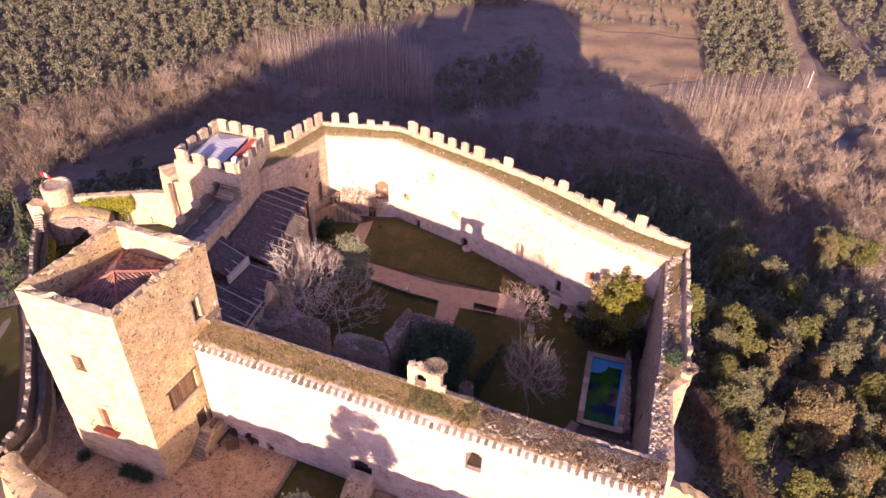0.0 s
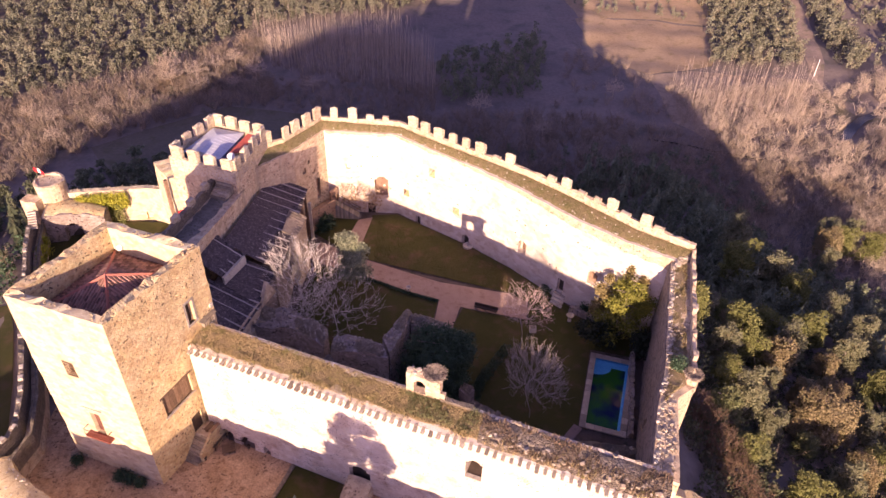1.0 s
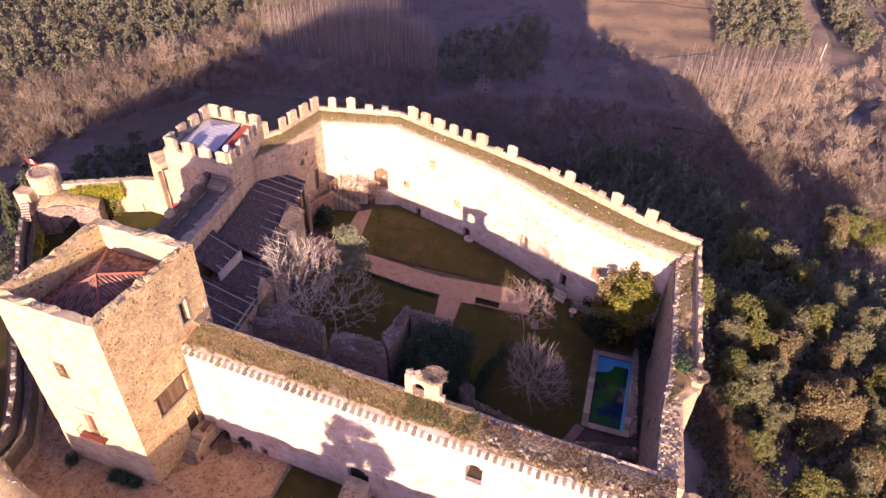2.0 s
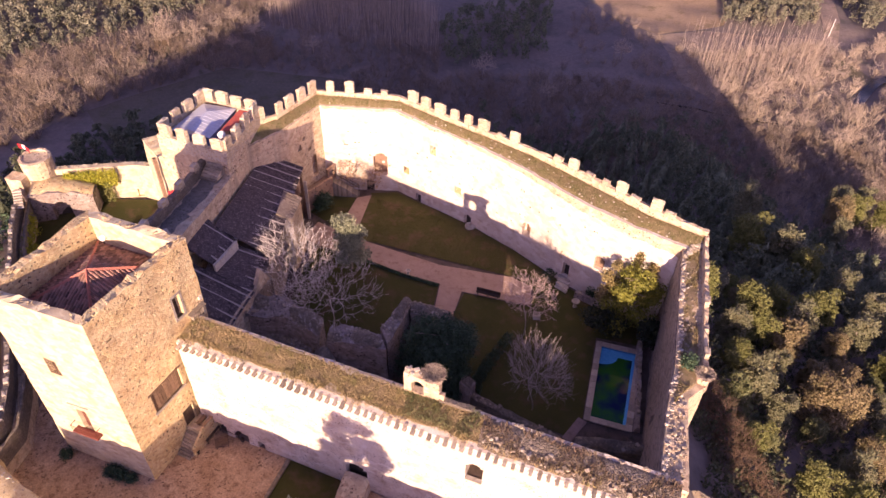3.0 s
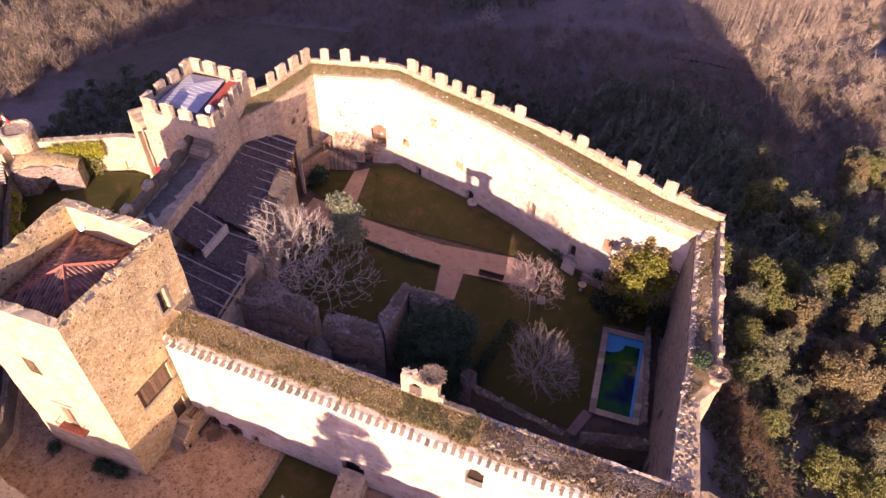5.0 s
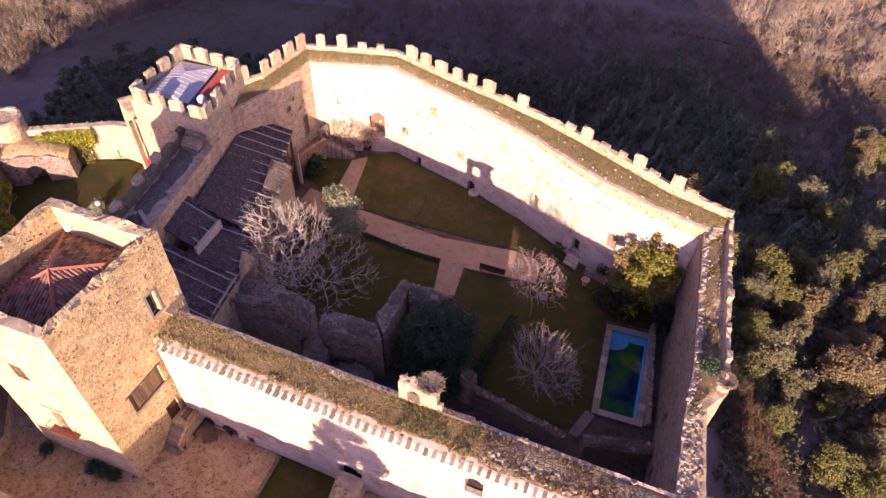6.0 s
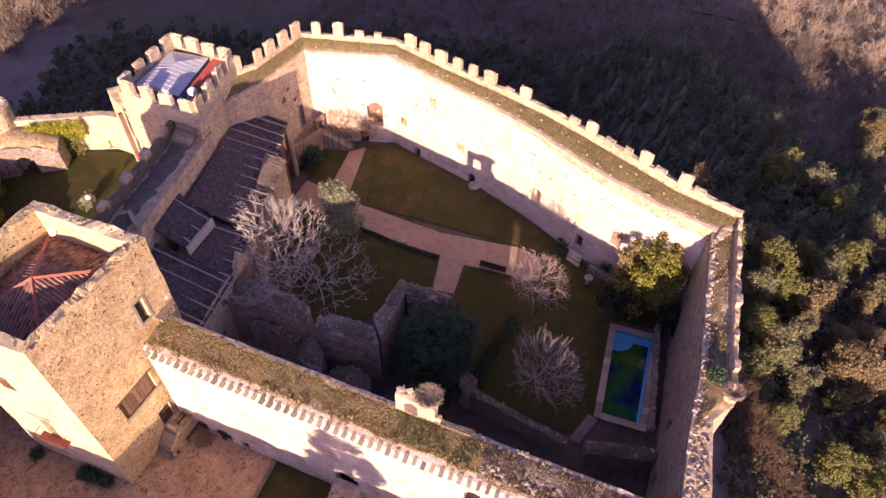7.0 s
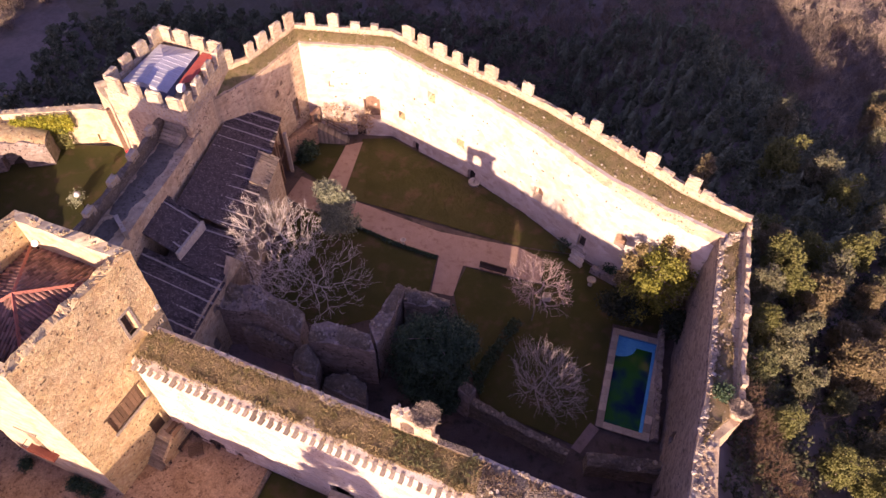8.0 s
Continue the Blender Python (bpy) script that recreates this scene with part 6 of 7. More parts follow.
cover("rubble_top", offset(BW, 0.1), offset(BI, -0.1), [3.05, 2.95, 2.85, 2.75, 2.65], [3.05, 2.95, 2.85, 2.75, 2.65], M["stone_gold"], forecourt_wall, rise=0.12, seed=31.0, label="dusty rubble wall top")
scatter_stones(forecourt_wall, BW, BI, (3.0, 2.7), 150, 63, 0.4, 0.0, (0.25, 0.55))
# round turret with a flag
tur = thing("round_turret", (-60.2, 95.1, -8), "round rubble corner turret with a flat top", "turret")
bm = bmesh.new()
segs = 24
rs = [(2.3, -8), (2.25, 0), (2.2, 5), (2.25, 6.6), (2.3, 7.6), (1.85, 7.65), (1.8, 7.45)]
rings = [[bm.verts.new((-60.2 + (r + rng.uniform(-0.05, 0.05)) * math.cos(2 * math.pi * i / segs), 95.1 + (r + rng.uniform(-0.05, 0.05)) * math.sin(2 * math.pi * i / segs), z + rng.uniform(-0.08, 0.08))) for i in range(segs)] for r, z in rs]
for a, b in zip(rings, rings[1:]):
    for i in range(segs):
        bm.faces.new((a[i], a[(i + 1) % segs], b[(i + 1) % segs], b[i]))
bm.faces.new(rings[-1])
under(part("drum", bm, M["masonry"]), tur)
lift = wall("porch", [(-64.0, 92.2), (-61.4, 91.6)], [(-63.6, 94.0), (-61.0, 93.6)], -2, [5.6, 5.5], M["masonry"], step=0.6, ragged=0.3, parent=tur, label="small square stair head beside the turret")
under(lift, tur)
for i in range(7):
    bm = bmesh.new()
    add_box(bm, (-61.0 + 0.14 * i, 89.4 - 0.36 * i, 5.4 - 0.22 * i), (1.2, 0.36, 0.24), rz=0.3)
    under(part("step", bm, M["stone_pale"]), tur)
flag = thing("flag", (-62.0, 95.2, 6.6), "red and white flag on a short pole above the turret", "flag")
bm = bmesh.new()
bmesh.ops.create_cone(bm, cap_ends=True, segments=8, radius1=0.05, radius2=0.04, depth=3.4, matrix=Matrix.Translation((0, 0, 1.7)))
part("pole", bm, M["iron"], flag)
M["cloth_red"] = material("red_flag_cloth", [(0.55, 0.03, 0.03), (0.6, 0.05, 0.05)], 2.0, bump=0.0)
M["cloth_white"] = material("white_flag_cloth", [(0.75, 0.74, 0.72), (0.8, 0.8, 0.78)], 2.0, bump=0.0)
for k, (u0, u1, mt) in enumerate(((0, 0.55, "cloth_red"), (0.55, 1.1, "cloth_white"), (1.1, 1.7, "cloth_red"))):
    vs, fs = [], []
    for i in range(5):
        x = u0 + (u1 - u0) * i / 4
        for z in (0, 1):
            for w in (-0.015, 0.015):
                vs.append((x * 0.9, 0.16 * math.sin(3 * x) + w, 3.3 - 0.8 * z - 0.45 * x - 0.12 * math.sin(4 * x)))
    for i in range(4):
        o = i * 4
        fs += [(o, o + 4, o + 6, o + 2), (o + 1, o + 3, o + 7, o + 5), (o, o + 1, o + 5, o + 4), (o + 2, o + 6, o + 7, o + 3)]
    fs += [(0, 2, 3, 1), (16, 17, 19, 18)]
    mesh_object("stripe", vs, fs, M[mt], flag)
fl2 = thing("red_flag", (-36.2, 84.4, 8.0), "small faded red flag hanging by the tower foot", "flag")
bm = bmesh.new()
add_box(bm, (0.3, 0, 1.6), (0.9, 0.05, 1.0), jitter=0.12)
part("cloth", bm, M["cloth_red"], fl2)
bm = bmesh.new()
add_box(bm, (-0.15, 0, 0.6), (0.05, 0.05, 3.2))
part("pole", bm, M["iron"], fl2)
# solid brown strip added where the wall joint has a dark slot
bm = bmesh.new()
add_box(bm, (-39.55, 89.75, 5.4), (0.5, 0.5, 12.4), rz=0.8, jitter=0.03)
part("timber_post", bm, M["recess"], stub, "rust-brown strip standing for a dark slot in the wall joint")
# arched lean-to by the turret
arch = wall("arched_wall", [(-60.0, 89.6), (-56.0, 90.8), (-51.6, 91.8)], [(-60.6, 94.4), (-56.6, 94.9), (-52.0, 94.6)], -0.8, [4.3, 4.3, 3.2], M["ruin_stone"], holes=[(2.6, 5.2, -0.6, 2.5, 1.2, True)], ragged=0.3, step=0.5, rough=0.2, label="overgrown rubble arch below the turret", kind="", category="arch")

cover("rubble_top", [(-60.0, 89.7), (-56.0, 90.9), (-51.6, 91.9)], [(-60.6, 94.3), (-56.6, 94.8), (-52.0, 94.5)], [4.35, 4.35, 3.25], [4.5, 4.4, 3.3], M["keep_stone"], arch, rise=0.25, seed=21.0, label="crumbled tan rubble top")
# dark panel in the hollow, painting its shade
bm = bmesh.new()
add_box(bm, (-56.6, 91.85, 0.9), (2.7, 0.1, 3.2), rz=0.27)
part("hollow_back", bm, M["recess_dark"], arch, "back of the arch, dark to paint its shade")

# Trees and shrubs
def fast_mesh(name, V, F, mat, parent=None, label=""):
    """A triangle mesh from numpy arrays."""
    me = bpy.data.meshes.new(name)
    me.vertices.add(len(V))
    me.vertices.foreach_set("co", np.asarray(V, dtype=np.float32).ravel())
    me.loops.add(len(F) * 3)
    me.loops.foreach_set("vertex_index", np.asarray(F, dtype=np.int32).ravel())
    me.polygons.add(len(F))
    me.polygons.foreach_set("loop_start", np.arange(0, len(F) * 3, 3, dtype=np.int32))
    me.update(calc_edges=True)
    me.materials.append(mat)
    ob = new(name, me)
    ob.parent = parent
    return tagged(ob, label)


def leaf_cloud(centres, per, spread, size, r):
    """Small leaf triangles thrown round clump centres."""
    n = len(centres) * per
    c = np.repeat(centres, per, axis=0) + r.normal(0, 1, (n, 3)) * spread
    a = r.normal(0, 1, (n, 3))
    a /= np.linalg.norm(a, axis=1, keepdims=True)
    b = np.cross(a, r.normal(0, 1, (n, 3)))
    b /= np.linalg.norm(b, axis=1, keepdims=True) + 1e-9
    s = r.uniform(size[0], size[1], (n, 1))
    V = np.stack([c - a * s * 0.5 - b * s * 0.3, c + a * s * 0.5 - b * s * 0.3, c + b * s * 0.6], axis=1).reshape(-1, 3)
    return V, np.arange(n * 3).reshape(-1, 3)


def lobed_crown(r, clumps, height, radius, base, lobes=7, point=0.0, shell=0.65, lump=(0.36, 0.6)):
    """Clump centres filling an uneven crown of several lobes."""
    out = []
    L = []
    for i in range(lobes):
        a, q = r.uniform(0, 2 * np.pi), radius * r.uniform(0.25, 0.62)
        h = r.uniform(0.15, 0.85)
        k = (1 - point * h)
        L.append((q * k * np.cos(a), q * k * np.sin(a), base + (height - base) * h, radius * r.uniform(*lump) * (1 - 0.55 * point * h)))
    L.append((0, 0, base + (height - base) * 0.8, radius * 0.42 * (1 - 0.5 * point)))
    per = clumps // len(L)
    for x, y, z, q in L:
        d = r.normal(0, 1, (per, 3))
        d /= np.linalg.norm(d, axis=1, keepdims=True)
        rad = q * r.uniform(shell, 1.0, (per, 1))
        out.append(np.array([x, y, z]) + d * rad * np.array([1, 1, 0.8]))
    return np.concatenate(out)


def tube(V, F, p, q, r0, r1, sides=5):
    d = (q - p)
    if d.length < 1e-5:
        return
    d.normalize()
    s = d.orthogonal().normalized()
    t = d.cross(s)
    k = len(V)
    for c, w in ((p, r0), (q, r1)):
        for i in range(sides):
            a = 2 * math.pi * i / sides
            V.append(tuple(c + (s * math.cos(a) + t * math.sin(a)) * w))
    for i in range(sides):
        j = (i + 1) % sides
        F.append((k + i, k + j, k + sides + j))
        F.append((k + i, k + sides + j, k + sides + i))


def bare_tree(place, height, radius, seed, label, crown_base=0.25, dome=0.0, tips=(50, 220, 1300), thin=0.018, mat_twig="twig", fork=0.18, ends=1, wiggle=0.06, group="garden trees", category="tree", swell=0.355):
    """A leafless tree. Limbs reach out from the trunk to points spread through the crown, each from the nearest branch, and thicken by what they carry."""
    r = np.random.default_rng(seed)
    zf = height * fork
    nodes = [np.array([0.0, 0.0, -0.4]), np.array([0.05, 0.0, zf * 0.5]), np.array([0.0, 0.08, zf])]
    up = [-1, 0, 1]
    zc = height * (crown_base + 1) / 2
    hz = height * (1 - crown_base) / 2
    for shell, count in zip((0.4, 0.7, 1.0), tips):
        d = r.normal(0, 1, (count, 3))
        d /= np.linalg.norm(d, axis=1, keepdims=True)
        if dome:
            d[:, 2] = np.abs(d[:, 2]) * dome + d[:, 2] * (1 - dome)
        k = shell * r.uniform(0.72, 1.0, (count, 1)) * (1 + 0.16 * np.sin(3.1 * d[:, :1] + 2.3 * d[:, 1:2] + seed))
        P = d * k * np.array([radius, radius, hz]) + np.array([0, 0, zc])
        P = P[np.argsort(np.linalg.norm(P - np.array([0, 0, zf]), axis=1))]
        for q in P:
            N = np.array(nodes[1:])
            root = np.array([0, 0, zf])
            reach = np.linalg.norm(q - root)
            far = np.linalg.norm(N - root, axis=1)
            dist = np.linalg.norm(N - q, axis=1) + 3.0 * np.maximum(0, far - 0.88 * reach) + 0.5 * np.maximum(0, N[:, 2] - q[2] + 0.2)
            i = int(np.argmin(dist)) + 1
            p = nodes[i]
            L = np.linalg.norm(q - p)
            if L < 0.15:
                continue
            m = 5 if L > 2.5 else 3 if L > 0.9 else 2
            last = i
            for j in range(1, m + 1):
                u = j / m
                w = p + (q - p) * u + np.array([0, 0, -0.05 * L * np.sin(np.pi * u)]) + (r.normal(0, wiggle, 3) * min(L, 2.2) if j < m else 0)
                nodes.append(w)
                up.append(last)
                last = len(nodes) - 1
            if shell == 1.0:
                for _ in range(ends):
                    nodes.append(w + ((q - p) / L * 0.6 + r.normal(0, 0.75, 3)) * r.uniform(0.2, 0.5))
                    up.append(last)
    load = np.ones(len(nodes))
    for i in range(len(nodes) - 1, 0, -1):
        load[up[i]] += load[i] * 0.9
    rad = thin * np.power(load, swell)
    V, F, TV, TF = [], [], [], []
    vec = [Vector(p) for p in nodes]
    for i in range(1, len(nodes)):
        a = rad[up[i]] if up[i] > 1 or i < 3 else rad[i]
        thick_one = rad[i] > thin * 3.2
        tube(V if i < 3 else TV, F if i < 3 else TF, vec[up[i]], vec[i], min(a, rad[i] * 1.5), rad[i], 6 if thick_one else 3)
    t = thing("bare_tree", place, label, category, group)
    fast_mesh("trunk", np.array(V), np.array(F), M["bark"], t, "short grey trunk")
    fast_mesh("crown", np.array(TV), np.array(TF), M[mat_twig], t, "leafless limbs and twigs")
    return t


def leafy_tree(name, place, height, radius, seed, mat, label, base=0.2, clumps=420, per=9, leaf=(0.22, 0.42), lobes=8, point=0.3, shell=0.6, group="", trunk=0.2, category="tree", spread=0.28, lump=(0.36, 0.6)):
    r = np.random.default_rng(seed)
    t = thing(name, place, label, category, group)
    V, F = [], []
    rr = random.Random(seed)
    top = Vector((rr.uniform(-0.2, 0.2), rr.uniform(-0.2, 0.2), height * 0.75))
    p = Vector((0, 0, -0.6))
    for i in range(4):
        q = Vector((0, 0, -0.6)).lerp(top, (i + 1) / 4) + Vector((rr.uniform(-0.1, 0.1), rr.uniform(-0.1, 0.1), 0))
        tube(V, F, p, q, trunk * (1 - 0.22 * i), trunk * (1 - 0.22 * (i + 1)), 6)
        if i:
            for _ in range(3):
                a = rr.uniform(0, 6.3)
                tube(V, F, q, q + Vector((math.cos(a) * radius * 0.4, math.sin(a) * radius * 0.4, radius * 0.2)), trunk * 0.35, 0.03, 4)
        p = q
    fast_mesh("trunk", np.array(V), np.array(F), M["bark"], t)
    C = lobed_crown(r, clumps, height, radius, height * base, lobes, point, shell, lump)
    LV, LF = leaf_cloud(C, per, spread, leaf, r)
    fast_mesh("crown", LV, LF, mat, t, "uneven leafy crown")
    return t


# Garden
M["twig_grey"] = material("grey_bare_twigs", [(0.36, 0.31, 0.28), (0.44, 0.38, 0.35)], 3.0, bump=0.0)
M["twig_pink"] = material("pinkish_bare_twigs", [(0.52, 0.39, 0.34), (0.60, 0.47, 0.42)], 3.0, bump=0.0)
bare_tree((-16.9, 72.4, tilt(72.4)), 14.4, 5.5, 3, "large pale bare garden tree with a wide twiggy crown", crown_base=0.22, tips=(30, 150, 520), thin=0.0088, ends=3, wiggle=0.055, swell=0.3)
bare_tree((-12.2, 67.8, tilt(67.8)), 10.4, 6.0, 11, "low spreading bare tree with crooked pale limbs", crown_base=0.3, dome=0.6, tips=(14, 60, 250), thin=0.0075, ends=3, wiggle=0.09, swell=0.27)
bare_tree((12.2, 68.4, tilt(68.4)), 10.4, 4.0, 8, "bare tree with pinkish sunlit twig tips", crown_base=0.4, dome=0.6, tips=(18, 80, 250), thin=0.0092, ends=3, wiggle=0.05, fork=0.26, swell=0.3, mat_twig="twig_pink")
bare_tree((12.3, 56.9, 0.0), 11.9, 4.3, 14, "dense domed bare tree with fine grey twigs", crown_base=0.1, dome=0.9, tips=(70, 200, 520), thin=0.0082, ends=2, wiggle=0.02, fork=0.10, swell=0.29, mat_twig="twig_grey")
leafy_tree("evergreen_tree", (-11.3, 79.9, tilt(79.9)), 10.4, 2.6, 5, M["leaf_grey"], "small round grey-green evergreen with a sunlit top", base=0.05, clumps=1700, per=10, lobes=16, point=0.25, leaf=(0.13, 0.28), lump=(0.3, 0.5))
leafy_tree("ivy_tree", (1.0, 60.6, 0.0), 11.4, 7.0, 6, M["leaf_dark"], "large dark ivy-covered evergreen beside the ruins", base=0.02, clumps=3400, per=24, lobes=34, point=0.55, leaf=(0.12, 0.25), lump=(0.2, 0.42), spread=0.24)
leafy_tree("yew_tree", (25.6, 70.4, 0.2), 11.8, 5.2, 7, M["leaf_yellow"], "broad yellow-green conifer in the wall corner", base=0.02, clumps=1100, per=10, lobes=22, point=0.3, leaf=(0.16, 0.34), lump=(0.22, 0.4), shell=0.5)
M["shoot"] = material("brown_green_young_needles", [(0.20, 0.165, 0.06), (0.26, 0.20, 0.09)], 1.2, rough=0.6, bump=0.0, island=0.6)
for k, (dx, dy, h) in enumerate(((-2.2, 1.2, 9.5), (0.6, 1.6, 11.2), (2.0, 0.2, 10.2), (-3.4, 0.4, 8.6))):
    leafy_tree("young_conifer", (25.6 + dx, 71.0 + dy, 0.2), h + 1.2, 0.62, 70 + k, M["shoot"], "slim pointed conifer shoot rising from the corner", base=0.3, clumps=260, lobes=8, point=0.95, leaf=(0.18, 0.36), group="corner conifers", trunk=0.08)
leafy_tree("shrub", (-17.6, 93.6, 0.5), 2.6, 2.2, 31, M["leaf_dark"], "dark rounded shrub under the corner terrace", base=0.0, clumps=200, lobes=6, point=0.1, trunk=0.05, category="shrub", group="garden shrubs")
leafy_tree("shrub", (22.6, 76.0, 0.3), 1.6, 1.4, 32, M["leaf_dark"], "dark low shrub below the curtain wall", base=0.0, clumps=120, lobes=5, point=0.1, trunk=0.05, category="shrub", group="garden shrubs")
leafy_tree("shrub", (28.2, 66.6, 0.1), 4.6, 2.4, 33, M["leaf_shade"], "shrub beside the pool, shade in its leaf colour", base=0.0, clumps=260, lobes=6, point=0.1, trunk=0.06, category="shrub", group="garden shrubs")
leafy_tree("shrub", (22.8, 69.4, 0.1), 3.8, 3.0, 34, M["leaf_shade"], "shrub beside the pool, shade in its leaf colour", base=0.0, clumps=260, lobes=6, point=0.1, trunk=0.06, category="shrub", group="garden shrubs")


def hedge(line, width, height, mat, label, seed, z=0.0, density=60, leaf=(0.1, 0.22)):
    r = np.random.default_rng(seed)
    n = int(length(line) * density)
    C = []
    for _ in range(n):
        p, d = along(line, r.uniform(0, length(line)))
        w = r.uniform(-1, 1)
        C.append((p.x - d.y * w * width / 2, p.y + d.x * w * width / 2, z + tilt(p.y) + r.uniform(0.05, 1) ** 0.6 * height * (1 - 0.25 * w * w)))
    t = thing("hedge", (*line[0], z), label, "hedge")
    LV, LF = leaf_cloud(np.array(C), 5, 0.1, leaf, r)
    under(fast_mesh("foliage", LV, LF, mat), t)
    return t


hedge([(10.6, 68.0), (8.8, 65.6), (6.2, 61.2), (5.6, 59.0)], 1.3, 1.1, M["leaf_dark"], "dark clipped garden hedge beside the lawn", 41)
hedge([(15.9, 79.4), (17.1, 78.3)], 1.6, 1.6, M["leaf_dark"], "dark clump of shrubs beside the wall steps", 42)
hedge([(-10.0, 81.7), (-3.7, 78.6), (0.9, 76.9)], 0.25, 0.2, M["leaf_dark"], "low dark edging along the path", 43)

# Forecourt and yard greenery
leafy_tree("forecourt_shrub", (-13.4, 41.6, -1.1), 5.2, 2.0, 51, M["leaf_grey"], "pale leafy shrub at the foot of the curtain wall", base=0.15, clumps=320, lobes=7)
leafy_tree("forecourt_shrub", (-8.6, 41.6, -1.1), 4.4, 1.8, 52, M["leaf_olive"], "low olive shrub in the forecourt", base=0.1, clumps=220, lobes=6)
leafy_tree("forecourt_cedar", (-11.4, 21.5, -1.2), 20.8, 7.6, 53, M["leaf_olive"], "tall evergreen in the forecourt casting a ragged shadow", base=0.5, clumps=1900, per=10, lobes=46, point=0.75, leaf=(0.2, 0.4), lump=(0.12, 0.2), shell=0.2, trunk=0.35)
for i, (x, y, h, q) in enumerate(((-41.0, 15.5, 11.5, 3.0), (-34.0, 17.0, 10.8, 2.6), (-22.0, 16.0, 10.2, 3.2), (2.0, 14.0, 10.4, 3.0))):
    leafy_tree("forecourt_tree", (x, y + 8, -1.3), h, q, 60 + i, M["leaf_olive"], "olive evergreen along the outer wall", base=0.2, clumps=260, lobes=8, leaf=(0.35, 0.6), group="outer wall trees")


def ivy(name, a, b, z0, z1, thick, count, mat, label, seed, spread=0.18):
    """A leafy mat over a stretch of wall."""
    r = np.random.default_rng(seed)
    C = []
    for _ in range(count):
        u, h = r.uniform(), r.uniform()
        top = z1[0] + (z1[1] - z1[0]) * u
        C.append((a[0] + (b[0] - a[0]) * u + r.uniform(-1, 1) * thick, a[1] + (b[1] - a[1]) * u - abs(r.normal(0, 1)) * thick, z0 + (top - z0) * h))
    t = thing(name, (a[0], a[1], z0), label, "ivy")
    LV, LF = leaf_cloud(np.array(C), 6, spread, (0.14, 0.3), r)
    under(fast_mesh("leaves", LV, LF, mat), t)
    return t


ivy("wall_ivy", (-56.4, 94.2), (-49.0, 95.4), 2.6, (5.2, 5.3), 0.14, 900, M["ivy"], "bright yellow-green ivy over the yard wall top", 71)
ivy("wall_ivy", (-55.6, 94.2), (-50.2, 95.2), -0.5, (3.2, 3.2), 0.14, 700, M["leaf_lime"], "mid-green ivy over the foot of the yard wall", 72)
M["dry_vine"] = material("dry_brown_creeper", [(0.46, 0.32, 0.20), (0.52, 0.39, 0.26)], 1.5, bump=0.0, island=0.5)
ivy("dry_creeper", (-15.0, 97.75), (-8.4, 97.6), 1.6, (6.6, 5.4), 0.06, 210, M["dry_vine"], "dry brown creeper clinging to the sunlit wall", 73, 0.22)
for k, (x, y) in enumerate(((-59.0, 86.8), (-58.2, 84.4), (-57.2, 82.0), (-56.4, 79.8))):
    leafy_tree("yard_bush", (x, y, -0.6), 3.6, 0.9, 80 + k, M["ivy"], "bright yellow-green bush along the yard wall", base=0.0, clumps=150, lobes=4, trunk=0.05, category="bush", group="yard bushes", point=0.4, leaf=(0.14, 0.28))
leafy_tree("turret_bush", (26.3, 52.6, 13.9), 1.5, 0.9, 90, M["leaf_dark"], "dark green bush on the wall walk beside the nest", base=0.0, clumps=110, lobes=4, trunk=0.04, category="bush", leaf=(0.12, 0.25))
leafy_tree("yard_bush", (-46.2, 85.0, -0.55), 1.5, 1.0, 88, M["leaf_grey"], "small pale grey-green bush on the yard lawn", base=0.0, clumps=140, lobes=4, trunk=0.05, category="bush", group="yard bushes", leaf=(0.12, 0.24))
lamp = thing("garden_lamp", (-45.2, 84.2, -0.55), "small pale post lamp on the yard lawn", "lamp")
lathe("post", [(0.1, 0), (0.06, 0.1), (0.06, 2.2)], M["iron"], lamp, 8)
lathe("globe", [(0.1, 2.2), (0.4, 2.45), (0.42, 2.6), (0.2, 2.9)], M["white_plastic"], lamp, 12)

# Pines on the east slope, one by one
PINES = []
M["leaf_gold"] = material("sunlit_golden_pine_needles", [(0.215, 0.17, 0.082), (0.265, 0.21, 0.11), (0.165, 0.15, 0.066)], 0.5, rough=0.7, bump=0.0, island=0.22, detail_col=0.25)
for i, (h, q, mt) in enumerate(((8.0, 3.5, "leaf_lime"), (7.2, 3.2, "leaf_gold"), (8.8, 3.2, "leaf_pale"), (6.2, 2.7, "leaf_olive"), (9.0, 4.0, "leaf_gold"))):
    PINES.append(leafy_tree("pine_tree", (0, 0, 0), h, q, 100 + i, M[mt], "rounded bushy pine on the slope below the wall", base=0.1, clumps=1700, per=7, lobes=36, point=0.35, shell=0.62, leaf=(0.12, 0.26), group="slope pines", spread=0.15, lump=(0.2, 0.36)))
# (x, y, kind, scale): the large ones nearest the wall, then the rest of the slope
near = [(62.5, 75.6, 4, 1.25), (61.1, 87.5, 1, 1.3), (44.6, 69.9, 3, 1.15), (53.7, 71.6, 2, 0.85), (56.6, 93.2, 0, 1.15), (77.4, 104.2, 0, 1.2), (62.9, 63.2, 2, 1.05), (54.4, 59.0, 0, 0.95), (53.5, 79.0, 1, 0.85), (57.0, 82.0, 2, 0.8), (48.0, 78.5, 0, 0.95), (67.0, 94.0, 2, 1.1), (70.5, 84.0, 4, 0.9), (49.5, 86.5, 2, 1.0), (45.5, 92.0, 0, 1.0), (66.0, 100.5, 0, 1.0), (51.0, 99.0, 2, 1.05), (72.0, 70.0, 0, 1.0)]
